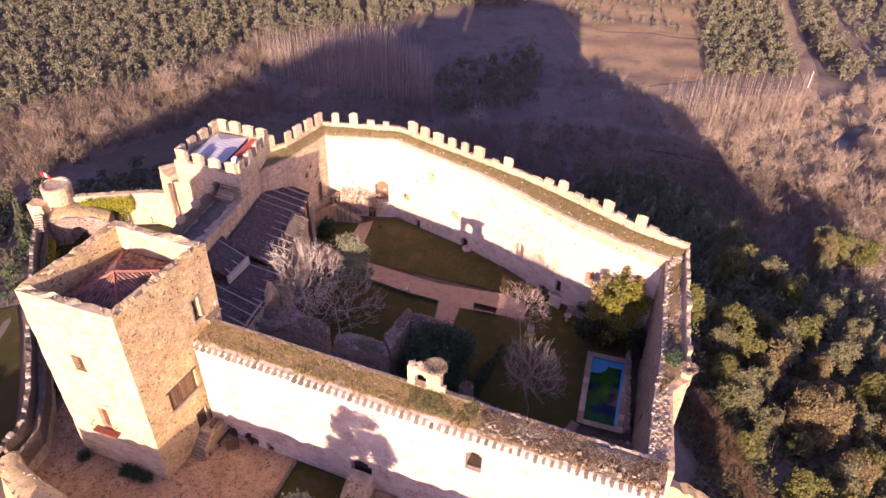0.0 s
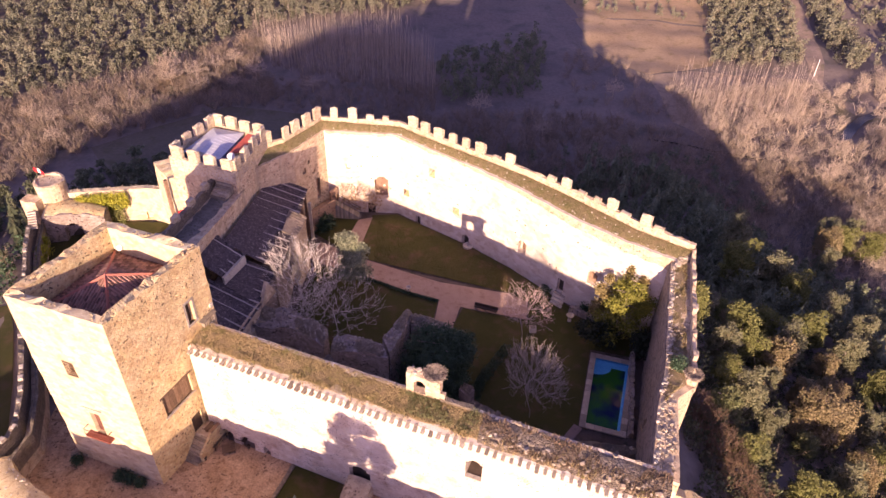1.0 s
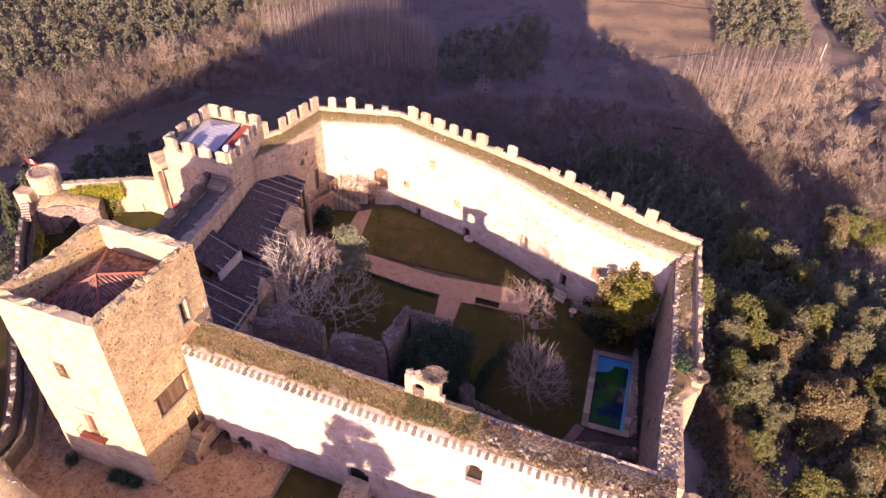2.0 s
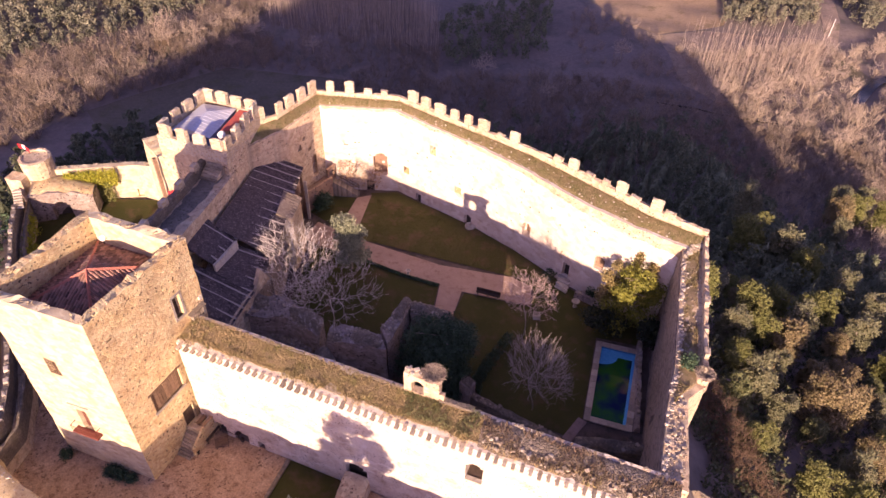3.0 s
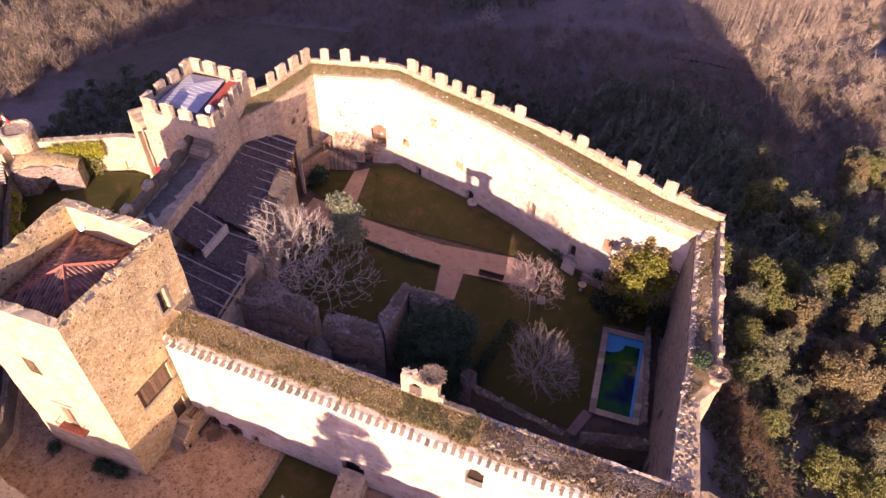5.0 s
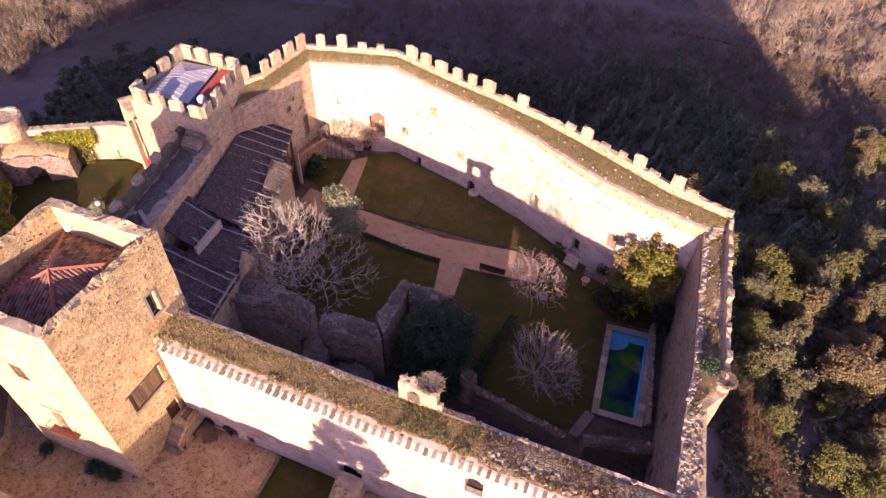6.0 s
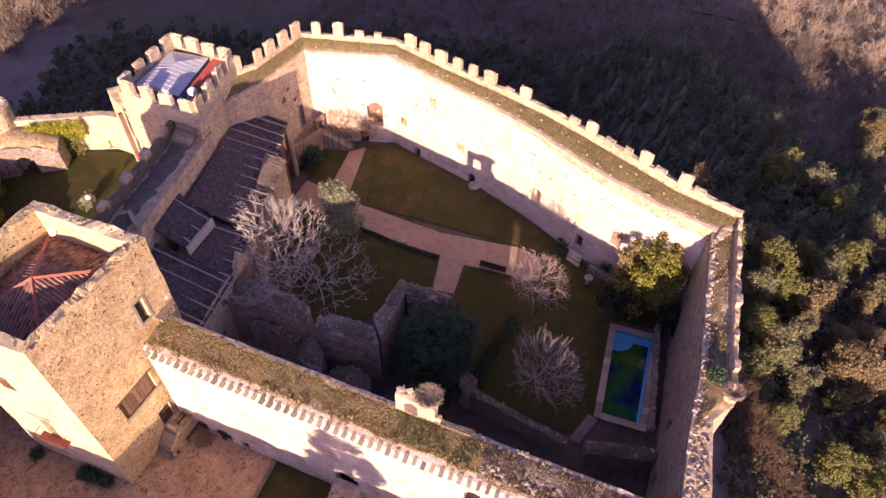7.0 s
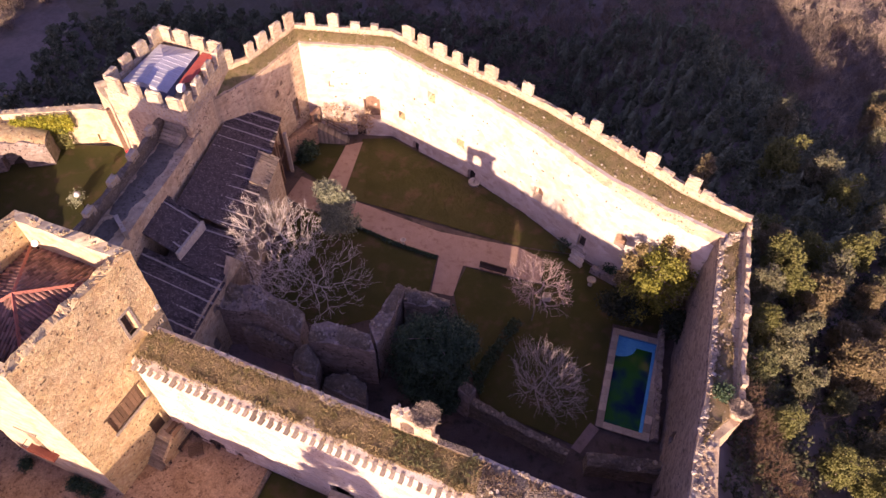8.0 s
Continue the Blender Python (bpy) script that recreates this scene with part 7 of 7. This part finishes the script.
near += [(84.7, 124.5, 0, 1.35), (80.8, 131.3, 2, 1.5), (75.7, 134.6, 0, 1.6), (85.9, 113.1, 2, 1.2), (82.9, 156.8, 2, 1.6), (137.0, 197.9, 2, 1.6), (141.0, 194.0, 0, 1.6), (146.0, 199.0, 2, 1.5), (134.0, 190.0, 4, 1.5), (150.0, 192.0, 0, 1.5), (128.0, 180.0, 2, 1.4)]
more = [(56, 88), (64, 80), (50, 74), (59, 69), (66, 74), (70, 98), (58, 101), (75, 77), (48, 64), (68, 66), (84, 88), (80, 108), (62, 112), (92, 106), (52, 104), (60, 108), (74, 92), (80, 96), (78, 84), (83, 78), (58, 54), (66, 56), (73, 62), (80, 70), (46, 104), (42, 99), (90, 92), (88, 104), (70, 112), (92, 84), (44, 61), (86, 62), (96, 100), (90, 118), (100, 110), (98, 128)]
pr = random.Random(17)
used = set()
for x, y, k, size in near + [(x + 1.0, y + 1.5, i % 5, pr.uniform(0.8, 1.15)) for i, (x, y) in enumerate(more)]:
    m = pose(x, y, land(x, y) - 0.2, pr.uniform(-4, 4), pr.uniform(-4, 4), pr.uniform(0, 360)) @ Matrix.Scale(size * 1.2, 4)
    if k in used:
        copy_thing(PINES[k], m).matrix_basis = m
    else:
        PINES[k].matrix_basis = m
        used.add(k)
leafy_tree("tall_pine", (47.0, 111.6, land(47.0, 111.6)), -14.0 - land(47.0, 111.6), 2.9, 141, M["leaf_gold"], "tall slim golden-green conifer on the slope below the wall", base=0.62, clumps=1100, lobes=22, point=0.8, leaf=(0.18, 0.36), trunk=0.3)
# single pale bare trees in the valley scrub
M["twig_tan"] = material("tan_bare_twigs", [(0.38, 0.30, 0.235), (0.46, 0.375, 0.30)], 3.0, bump=0.0)
vt = bare_tree((0, 0, 0), 9.5, 4.4, 31, "pale bare tree standing out of the valley scrub", crown_base=0.15, dome=0.5, tips=(20, 70, 170), thin=0.026, ends=2, wiggle=0.03, group="valley trees", fork=0.15, mat_twig="twig_tan")
for i, (x, y) in enumerate(((-150, 292), (-128, 318), (-112, 338), (-168, 280), (-98, 318), (123, 286), (139, 281), (152, 262), (176, 270), (200, 288), (188, 240), (160, 246), (-60, 318), (214, 330), (236, 316), (20, 300), (86, 318), (48, 282), (-140, 300), (-118, 326), (-104, 346), (-160, 262), (-182, 286), (-134, 334), (-90, 330), (-112, 312), (-146, 276), (-196, 268), (146, 290), (165, 296), (184, 306), (170, 254), (196, 262), (210, 300), (228, 336), (212, 250), (178, 226), (240, 290))):
    m = pose(x, y, land(x, y) - 0.3, 0, 0, 47 * i) @ Matrix.Scale(1.5 if i == 5 else 0.85 + 0.08 * (i * 7 % 9), 4)
    if i == 0:
        vt.matrix_basis = m
    else:
        copy_thing(vt, m).matrix_basis = m
# bare thicket against the foot of the wall
M["brown_twig"] = material("brown_thicket_twigs", [(0.13, 0.085, 0.055), (0.18, 0.12, 0.08)], 2.0, bump=0.0)
for k, (x, y, h) in enumerate(((38.5, 63.5, 6.0), (40.0, 60.0, 6.4), (41.0, 56.5, 6.2), (38.0, 67.0, 5.0), (43.0, 53.5, 5.8))):
    t = bare_tree((x, y, land(x, y)), h, 2.9, 200 + k, "brown tangled bare thicket at the foot of the wall", crown_base=0.0, dome=0.8, tips=(30, 100, 330), thin=0.011, ends=3, fork=0.08, mat_twig="brown_twig")
    tagged(t, "", "thicket", "slope thickets")

for k, (x, y, h, q) in enumerate(((-39.9, 50.3, 0.8, 0.45), (-34.4, 48.4, 0.5, 0.6), (-33.2, 47.9, 0.6, 0.65), (-32.0, 47.5, 0.45, 0.45))):
    leafy_tree("shrub", (x, y, -1.14), h, q, 95 + k, M["leaf_dark"], "low dark shrub at the foot of the keep", base=0.0, clumps=120, lobes=5, point=0.1, trunk=0.04, category="shrub", group="keep shrubs", leaf=(0.1, 0.22))

# Woods, scrub, groves, fields and tracks of the valley
def inside(x, y, poly):
    c = False
    for (xa, ya), (xb, yb) in zip(poly, poly[1:] + poly[:1]):
        if (ya > y) != (yb > y) and x < (xb - xa) * (y - ya) / (yb - ya) + xa:
            c = not c
    return c


def scatter(poly, spacing, seed, keep_share=1.0):
    r = random.Random(seed)
    xs, ys = [p[0] for p in poly], [p[1] for p in poly]
    out = []
    y, row = min(ys), 0
    while y < max(ys):
        x = min(xs) + (row % 2) * spacing / 2
        while x < max(xs):
            px, py = x + r.uniform(-0.45, 0.45) * spacing, y + r.uniform(-0.45, 0.45) * spacing
            if inside(px, py, poly) and r.random() < keep_share:
                out.append((px, py))
            x += spacing
        y += spacing * 0.87
        row += 1
    return out


def plant(name, places, templates, mat, seed, label, category, scale=(0.8, 1.2), sink=0.3):
    """Thousands of alike plants as one mesh."""
    r = np.random.default_rng(seed)
    Vs, Fs, o = [], [], 0
    for x, y in places:
        V, F = templates[r.integers(len(templates))]
        a, s = r.uniform(0, 2 * np.pi), r.uniform(*scale)
        sz = s * r.uniform(0.85, 1.2)
        c, q = np.cos(a) * s, np.sin(a) * s
        W = np.empty_like(V)
        W[:, 0] = V[:, 0] * c - V[:, 1] * q + x
        W[:, 1] = V[:, 0] * q + V[:, 1] * c + y
        W[:, 2] = V[:, 2] * sz + land(x, y) - sink
        Vs.append(W)
        Fs.append(F + o)
        o += len(V)
    ob = fast_mesh(name, np.concatenate(Vs), np.concatenate(Fs), mat)
    return tagged(ob, label, category, "", "stuff")


def crown_template(seed, h, q, clumps, per, leaf, point, base=0.12, lobes=6, spread=0.35):
    r = np.random.default_rng(seed)
    return leaf_cloud(lobed_crown(r, clumps, h, q, h * base, lobes, point, 0.7), per, spread, leaf, r)


def scrub_template(seed, h, q, stems, width=0.07):
    """Bare multi-stemmed bush: thin rising stems that fork, and a haze of twig ends."""
    r = np.random.default_rng(seed)
    V, F = [], []
    def blade(p, d, w):
        s = np.cross(d, r.normal(0, 1, 3))
        s = s / (np.linalg.norm(s) + 1e-9) * w
        k = len(V)
        V.extend([p - s, p + s, p + d])
        F.append((k, k + 1, k + 2))
    for _ in range(stems):
        a = r.uniform(0, 2 * np.pi)
        out = r.uniform(0.25, 1.25) * q
        top = np.array([np.cos(a) * out, np.sin(a) * out, h * r.uniform(0.6, 1.0)])
        p0 = np.array([np.cos(a), np.sin(a), 0]) * 0.25 * q * r.uniform()
        blade(p0, top - p0, width * 1.5)
        for _ in range(8):
            u = r.uniform(0.3, 1.0)
            p = p0 + (top - p0) * u
            d = (top - p0) * r.uniform(0.0, 0.25) + r.normal(0, 1, 3) * h * 0.2
            blade(p, d, width)
    return np.array(V), np.array(F)


def poplar_template(seed, h, width=0.075):
    r = np.random.default_rng(seed)
    V, F = [], []
    lean = r.normal(0, 0.05, 2) * h
    tv, tf = [], []
    tube(tv, tf, Vector((0, 0, -0.5)), Vector((lean[0], lean[1], h)), 0.055, 0.02, 3)
    V += [np.array(v) for v in tv]
    F += tf
    for _ in range(13):
        u = r.uniform(0.3, 0.97)
        a = r.uniform(0, 2 * np.pi)
        l = h * (1.05 - u) * 0.12 + 0.35
        p = np.array([lean[0] * u, lean[1] * u, h * u])
        d = np.array([np.cos(a) * 0.42, np.sin(a) * 0.42, 0.9]) * l
        s = np.cross(d, r.normal(0, 1, 3))
        s = s / np.linalg.norm(s) * width * 0.7
        k = len(V)
        V += [p - s, p + s, p + d]
        F.append((k, k + 1, k + 2))
    return np.array(V), np.array(F)


def conifer_template(seed, h, q, tiers=13):
    """Pointed conifer of drooping boughs in tiers."""
    r = np.random.default_rng(seed)
    V, F = [], []
    for i in range(tiers):
        u = (i + 0.3) / tiers
        n = max(4, round(9 * (1 - 0.55 * u)))
        reach = q * (1.05 - u) ** 0.8
        for k in range(n):
            a = 2 * np.pi * (k + r.uniform(-0.3, 0.3)) / n + i
            l = reach * r.uniform(0.5, 1.2)
            z = h * (0.06 + 0.9 * u) + r.uniform(-0.2, 0.2)
            c = np.array([np.cos(a), np.sin(a), 0.0])
            s = np.array([-np.sin(a), np.cos(a), 0.0]) * l * 0.3
            o = len(V)
            V.extend([np.array([0, 0, z + 0.5]), c * l * 0.6 + s + np.array([0, 0, z]), c * l + np.array([0, 0, z - 0.25 * l]), c * l * 0.6 - s + np.array([0, 0, z])])
            F.extend([(o, o + 1, o + 2), (o, o + 2, o + 3)])
    o = len(V)
    V.extend([np.array([0.25, 0, h * 0.9]), np.array([-0.2, 0.2, h * 0.9]), np.array([-0.2, -0.2, h * 0.9]), np.array([0, 0, h * 1.04])])
    F.extend([(o, o + 1, o + 3), (o + 1, o + 2, o + 3), (o + 2, o, o + 3)])
    return np.array(V), np.array(F)


M["pine_far"] = material("dusty_green_pines", [(0.145, 0.155, 0.105), (0.185, 0.185, 0.13), (0.21, 0.18, 0.115)], 0.05, rough=0.8, bump=0.0, island=0.3, fine=0.4)
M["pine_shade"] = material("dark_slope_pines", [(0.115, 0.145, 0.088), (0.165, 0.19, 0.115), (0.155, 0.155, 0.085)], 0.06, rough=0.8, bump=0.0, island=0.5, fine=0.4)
# bush green darkened to paint the shade in gaps between trees
M["bush_shade"] = material("shade_dark_bushes", [(0.06, 0.078, 0.042), (0.09, 0.105, 0.055), (0.10, 0.085, 0.05)], 0.1, rough=0.8, bump=0.0, island=0.5, fine=0.5)
M["scrub_brown"] = material("russet_winter_scrub", [(0.235, 0.185, 0.14), (0.30, 0.24, 0.185), (0.235, 0.165, 0.105)], 0.035, bump=0.0, island=0.5, fine=0.5)
M["scrub_pale"] = material("pale_grey_winter_scrub", [(0.37, 0.30, 0.235), (0.44, 0.365, 0.285), (0.31, 0.24, 0.165)], 0.035, bump=0.0, island=0.5, fine=0.5)
M["poplar"] = material("pale_bare_poplars", [(0.42, 0.335, 0.265), (0.48, 0.39, 0.315)], 0.06, bump=0.0, island=0.4, fine=0.5)
pine_t = [crown_template(300 + i, 7.5 + i * 0.6, 3.1 + 0.25 * (i % 3), 48, 4, (0.5, 1.05), 0.3, 0.12, 8) for i in range(6)]
slope_t = [conifer_template(320 + i, 7.5 + i * 0.9, 2.5 + 0.2 * i, 13) for i in range(3)] + [crown_template(326 + i, 7.5 + 0.6 * i, 2.5 + 0.15 * i, 60, 5, (0.28, 0.6), 0.75, 0.03, 11, 0.22) for i in range(5)]
pine_near = [crown_template(380 + i, 6.5 + 0.8 * i, 2.4 + 0.2 * i, 60, 6, (0.4, 0.85), 0.45, 0.05, 9, 0.28) for i in range(4)]
bush_t = [crown_template(330 + i, 2.2 + 0.3 * i, 1.8 + 0.2 * i, 30, 5, (0.25, 0.5), 0.1, 0.0, 5, 0.25) for i in range(4)]
scrub_t = [scrub_template(340 + i, 3.8 + 0.5 * i, 2.4 + 0.2 * i, 15, 0.05) for i in range(6)]
scrub_big = [scrub_template(350 + i, 5.2 + 0.7 * i, 3.0 + 0.3 * i, 16, 0.065) for i in range(4)]
pop_t = [poplar_template(360 + i, 12 + 1.3 * i, 0.045) for i in range(6)]
WOOD = [(-330, 250), (-203, 302), (-170, 316), (-130, 358), (-103, 403), (-26, 440), (10, 460), (60, 470), (70, 515), (-330, 515), (-345, 400)]
plant("pine_wood", scatter(WOOD, 5.6, 1, 0.95), pine_t, M["pine_far"], 1, "dense dusty-green pine wood across the valley", "wood")
plant("pine_grove", scatter([(184, 500), (241, 505), (198, 361), (150, 366)], 5.4, 2) + scatter([(247, 500), (268, 500), (240, 366), (217, 358)], 5.2, 3) + scatter([(284, 560), (400, 560), (330, 400), (254, 372)], 6.5, 4, 0.7), pine_t, M["pine_far"], 2, "pine groves beside the valley road", "wood")
plant("field_bushes", scatter([(90, 436), (180, 432), (184, 560), (60, 560)], 8.0, 5, 0.6), pine_t, M["pine_far"], 3, "scattered round pines beyond the field", "wood", (0.5, 0.9))
plant("valley_thicket", scatter([(0, 365), (61, 395), (52, 318), (3, 312)], 5.4, 6, 0.9) + scatter([(-60, 225), (130, 215), (118, 262), (-40, 270)], 7.0, 7, 0.35), pine_t, M["pine_shade"], 4, "dark evergreen thicket on the valley floor", "wood", (0.6, 1.0))
plant("slope_pines", scatter([(34, 108), (104, 106), (152, 136), (142, 170), (119, 184), (110, 216), (96, 236), (40, 240), (46, 196)], 3.5, 8, 1.0) + scatter([(-76, 126), (-20, 112), (34, 108), (52, 196), (-70, 190), (-110, 150)], 4.2, 9, 0.9) + scatter([(-96, 70), (-80, 60), (-80, 108), (-84, 118), (-100, 130)], 5.5, 22, 0.8), slope_t, M["pine_shade"], 5, "dark pines covering the castle slope", "wood", (0.65, 1.2))
# added pines, coloured dark in place of the missing hill shadow
plant("west_pines", scatter([(-170, 84), (-68, 80), (-64, 104), (-72, 132), (-170, 140)], 3.9, 81, 0.95), slope_t, M["bush_shade"], 22, "pines added below the west yard wall, dark for shade", "wood", (0.5, 0.95))
plant("valley_pines", scatter([(-136, 186), (-20, 188), (46, 196), (40, 244), (-20, 254), (-62, 256), (-112, 252), (-136, 240)], 4.8, 31, 0.9), pine_near, M["pine_shade"], 15, "dark rounded pines at the foot of the castle slope", "wood", (0.7, 1.2))
plant("russet_scrub", scatter([(-203, 300), (-168, 314), (-128, 354), (-100, 398), (-92, 344), (-74, 312), (-100, 300), (-144, 265), (-160, 232), (-240, 215), (-280, 270)], 5.2, 11, 0.95), scrub_big, M["scrub_brown"], 6, "russet bare scrub along the stream", "scrub", (0.7, 1.35))
plant("stream_bushes", scatter([(-203, 300), (-168, 314), (-128, 354), (-100, 398), (-92, 344), (-74, 312), (-100, 300), (-144, 265), (-160, 232), (-240, 215), (-280, 270)], 9.0, 51, 0.5), bush_t, M["pine_far"], 16, "low green bushes among the bare scrub", "bushes", (0.8, 1.5))
plant("ridge_pines", scatter([(-215, 100), (-92, 92), (-92, 116), (-215, 122)], 9.0, 52, 0.7), pine_t, M["pine_far"], 17, "scattered pines along the western ridge", "wood", (0.4, 1.0))
plant("pale_scrub", [q for q in scatter([(127, 284), (172, 290), (236, 338), (330, 330), (300, 150), (190, 175), (165, 208), (146, 231)], 4.8, 12, 0.95) + scatter([(196, 330), (240, 360), (300, 400), (330, 350), (240, 330)], 5, 21) if not inside(*q, [(181, 280), (192, 300), (212, 318), (240, 330), (240, 317), (218, 308), (205, 296), (188, 277)])], scrub_big, M["scrub_pale"], 7, "pale bare scrub thicket beside the stream", "scrub", (0.7, 1.15))
plant("slope_edge_scrub", scatter([(119, 186), (146, 160), (196, 170), (160, 226), (114, 226)], 4.2, 71, 0.95), scrub_big, M["scrub_pale"], 21, "sunlit pale bare scrub above the stream", "scrub", (0.6, 1.0))
plant("valley_scrub", scatter([(-70, 205), (125, 205), (135, 280), (60, 302), (-40, 300), (-60, 262)], 4.1, 13, 0.85) + scatter([(118, 222), (150, 205), (196, 186), (176, 240), (146, 262), (126, 262)], 3.6, 41, 0.9) + scatter([(56, 310), (116, 300), (110, 350), (70, 392)], 6.0, 14, 0.35) + scatter([(-90, 300), (2, 300), (2, 330), (-90, 335)], 5.0, 15, 0.8), scrub_t, M["scrub_brown"], 8, "bare brown scrub on the shaded valley floor", "scrub")
plant("slope_scrub", scatter([(-150, 60), (-66, 50), (-64, 104), (-80, 160), (-150, 190)], 5.0, 16, 0.7) + scatter([(36, 46), (100, 30), (110, 90), (40, 100)], 5.5, 17, 0.5), scrub_t, M["scrub_brown"], 9, "dry bare scrub on the upper slopes", "scrub", (0.4, 0.8))
plant("slope_bushes", scatter([(34, 44), (110, 30), (112, 100), (34, 108)], 2.6, 23, 0.85), bush_t, M["bush_shade"], 12, "low evergreen bushes on the slope, darkened as shade between pines", "bushes", (0.7, 1.3))
# bush colour is kept dark here to imitate the slope's shadow
plant("ridge_bushes", scatter([(-110, 66), (-61, 74), (-66, 104), (-110, 120)], 3.4, 24, 0.7), bush_t, M["leaf_dark"], 20, "low bushes below the yard wall, dark for shade", "bushes", (0.6, 1.2))
plant("poplar_grove", scatter([(-103, 385), (-28, 402), (-2, 360), (0, 318), (-36, 328), (-84, 345)], 2.1, 18, 0.8), pop_t, M["poplar"], 10, "grove of slender pale bare poplars", "grove")
plant("poplar_grove", scatter([(118, 335), (196, 345), (172, 298), (126, 286), (119, 300)], 2.2, 19, 0.75), pop_t, M["poplar"], 11, "second grove of slender pale bare poplars", "grove")


def laid(name, poly, mat, label, category, lift=0.25, step=4.0):
    """Field or track that follows the ground."""
    bm = bmesh.new()
    bm.faces.new([bm.verts.new((x, y, 0)) for x, y in poly])
    xs, ys = [p[0] for p in poly], [p[1] for p in poly]
    for axis, lo, hi in ((0, min(xs), max(xs)), (1, min(ys), max(ys))):
        k = lo + step
        while k < hi:
            bmesh.ops.bisect_plane(bm, geom=bm.verts[:] + bm.edges[:] + bm.faces[:], plane_co=(k, 0, 0) if axis == 0 else (0, k, 0), plane_no=(1, 0, 0) if axis == 0 else (0, 1, 0))
            k += step
    for v in bm.verts:
        v.co.z = land(v.co.x, v.co.y) + lift
    bmesh.ops.recalc_face_normals(bm, faces=bm.faces[:])
    if sum(f.normal.z for f in bm.faces) < 0:
        bmesh.ops.reverse_faces(bm, faces=bm.faces[:])
    return tagged(part(name, bm, mat, None, "", True), label, category, "", "structure")


M["field"] = material("tan_fallow_field", [(0.31, 0.215, 0.13), (0.37, 0.265, 0.165), (0.25, 0.185, 0.10)], 0.05, bump=0.5, fine=0.9)
M["road"] = material("dusty_pink_track", [(0.30, 0.225, 0.17), (0.36, 0.27, 0.21), (0.20, 0.17, 0.11)], 0.05, bump=0.4, fine=0.8)
M["dry_ground"] = material("dry_pale_valley_grass", [(0.28, 0.21, 0.15), (0.34, 0.26, 0.19), (0.23, 0.17, 0.115)], 0.08, bump=0.8, fine=0.9)
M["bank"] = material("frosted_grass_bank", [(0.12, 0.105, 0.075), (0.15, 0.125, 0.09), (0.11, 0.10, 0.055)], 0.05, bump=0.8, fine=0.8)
M["stream"] = material("dark_stream_water", [(0.012, 0.011, 0.012), (0.018, 0.016, 0.016)], 0.3, rough=0.25, bump=0.0)
laid("field", [(84, 428), (94, 433), (108, 430), (128, 432), (150, 426), (165, 423), (163, 408), (158, 394), (157, 380), (150, 366), (138, 362), (124, 357), (112, 352), (100, 360), (92, 374), (86, 392)], M["field"], "tan fallow field across the valley", "field")
laid("road", [(235, 500), (252, 501), (214, 372), (196, 330), (188, 322), (202, 364)], M["road"], "dusty unpaved valley road", "road", 0.3)
laid("road", [(188, 322), (196, 330), (205, 312), (240, 304), (300, 310), (300, 304), (238, 298), (200, 303)], M["bank"], "grassy stream bank", "bank", 0.3)
laid("meadow", [(-146, 262), (-97, 302), (-30, 296), (-40, 238), (-70, 205), (-120, 225)], M["bank"], "grey-green meadow below the castle", "meadow", 0.2)
STREAM = [(182, 282), (193, 298), (204, 309), (216, 316), (232, 323), (232, 320), (217, 312.5), (206, 305), (196, 294), (186, 281)]
laid("stream", STREAM, M["stream"], "dark stream pool beside the road", "water", 0.5, 3.0)
laid("fallow", [(86, 430), (128, 434), (166, 425), (182, 430), (186, 540), (74, 540)], M["field"], "tan fallow ground with scattered pines", "field", 0.15)
laid("grove_ground", [(112, 351), (138, 361), (196, 350), (204, 320), (172, 297), (126, 284), (112, 300)], M["dry_ground"], "dry pale grass under the poplars", "ground", 0.15)
laid("stream", [(96, 283), (124, 275), (150, 267), (150, 265.8), (124, 273.8), (96, 281.8)], M["stream"], "narrow dark stream on the valley floor", "water", 0.35, 3.0)
# dark grass sheet replaces a shadow that nothing here casts
laid("bank_grass", [(-150, 29), (-49.5, 30), (-48.6, 44), (-49.8, 54), (-53.0, 62), (-57.0, 70.5), (-60, 76), (-150, 78), (-150, 30)], M["lawn"], "grass outside the yard wall, dark to stand for shade", "grass bank", 0.2)
# white post beside the road
post = thing("road_post", (201, 354, land(201, 354)), "tall white post beside the valley road", "post")
lathe("shaft", [(0.22, 0), (0.2, 1), (0.15, 9.6), (0.06, 10)], M["white_plastic"], post, 10)
lathe("footing", [(0.6, -0.5), (0.6, 0.3), (0.4, 0.5)], M["stone_grey"], post, 10)

plant("grove_scrub", scatter([(118, 335), (196, 345), (205, 320), (172, 296), (126, 284), (116, 300)], 3.4, 61, 0.85), scrub_t, M["scrub_pale"], 18, "low pale scrub between the poplar stems", "scrub", (0.45, 0.9))
plant("grove_scrub", scatter([(-103, 385), (-28, 402), (-2, 360), (0, 318), (-36, 328), (-84, 345)], 3.8, 62, 0.8), scrub_t, M["scrub_brown"], 19, "low brown scrub under the poplars", "scrub", (0.4, 0.8))
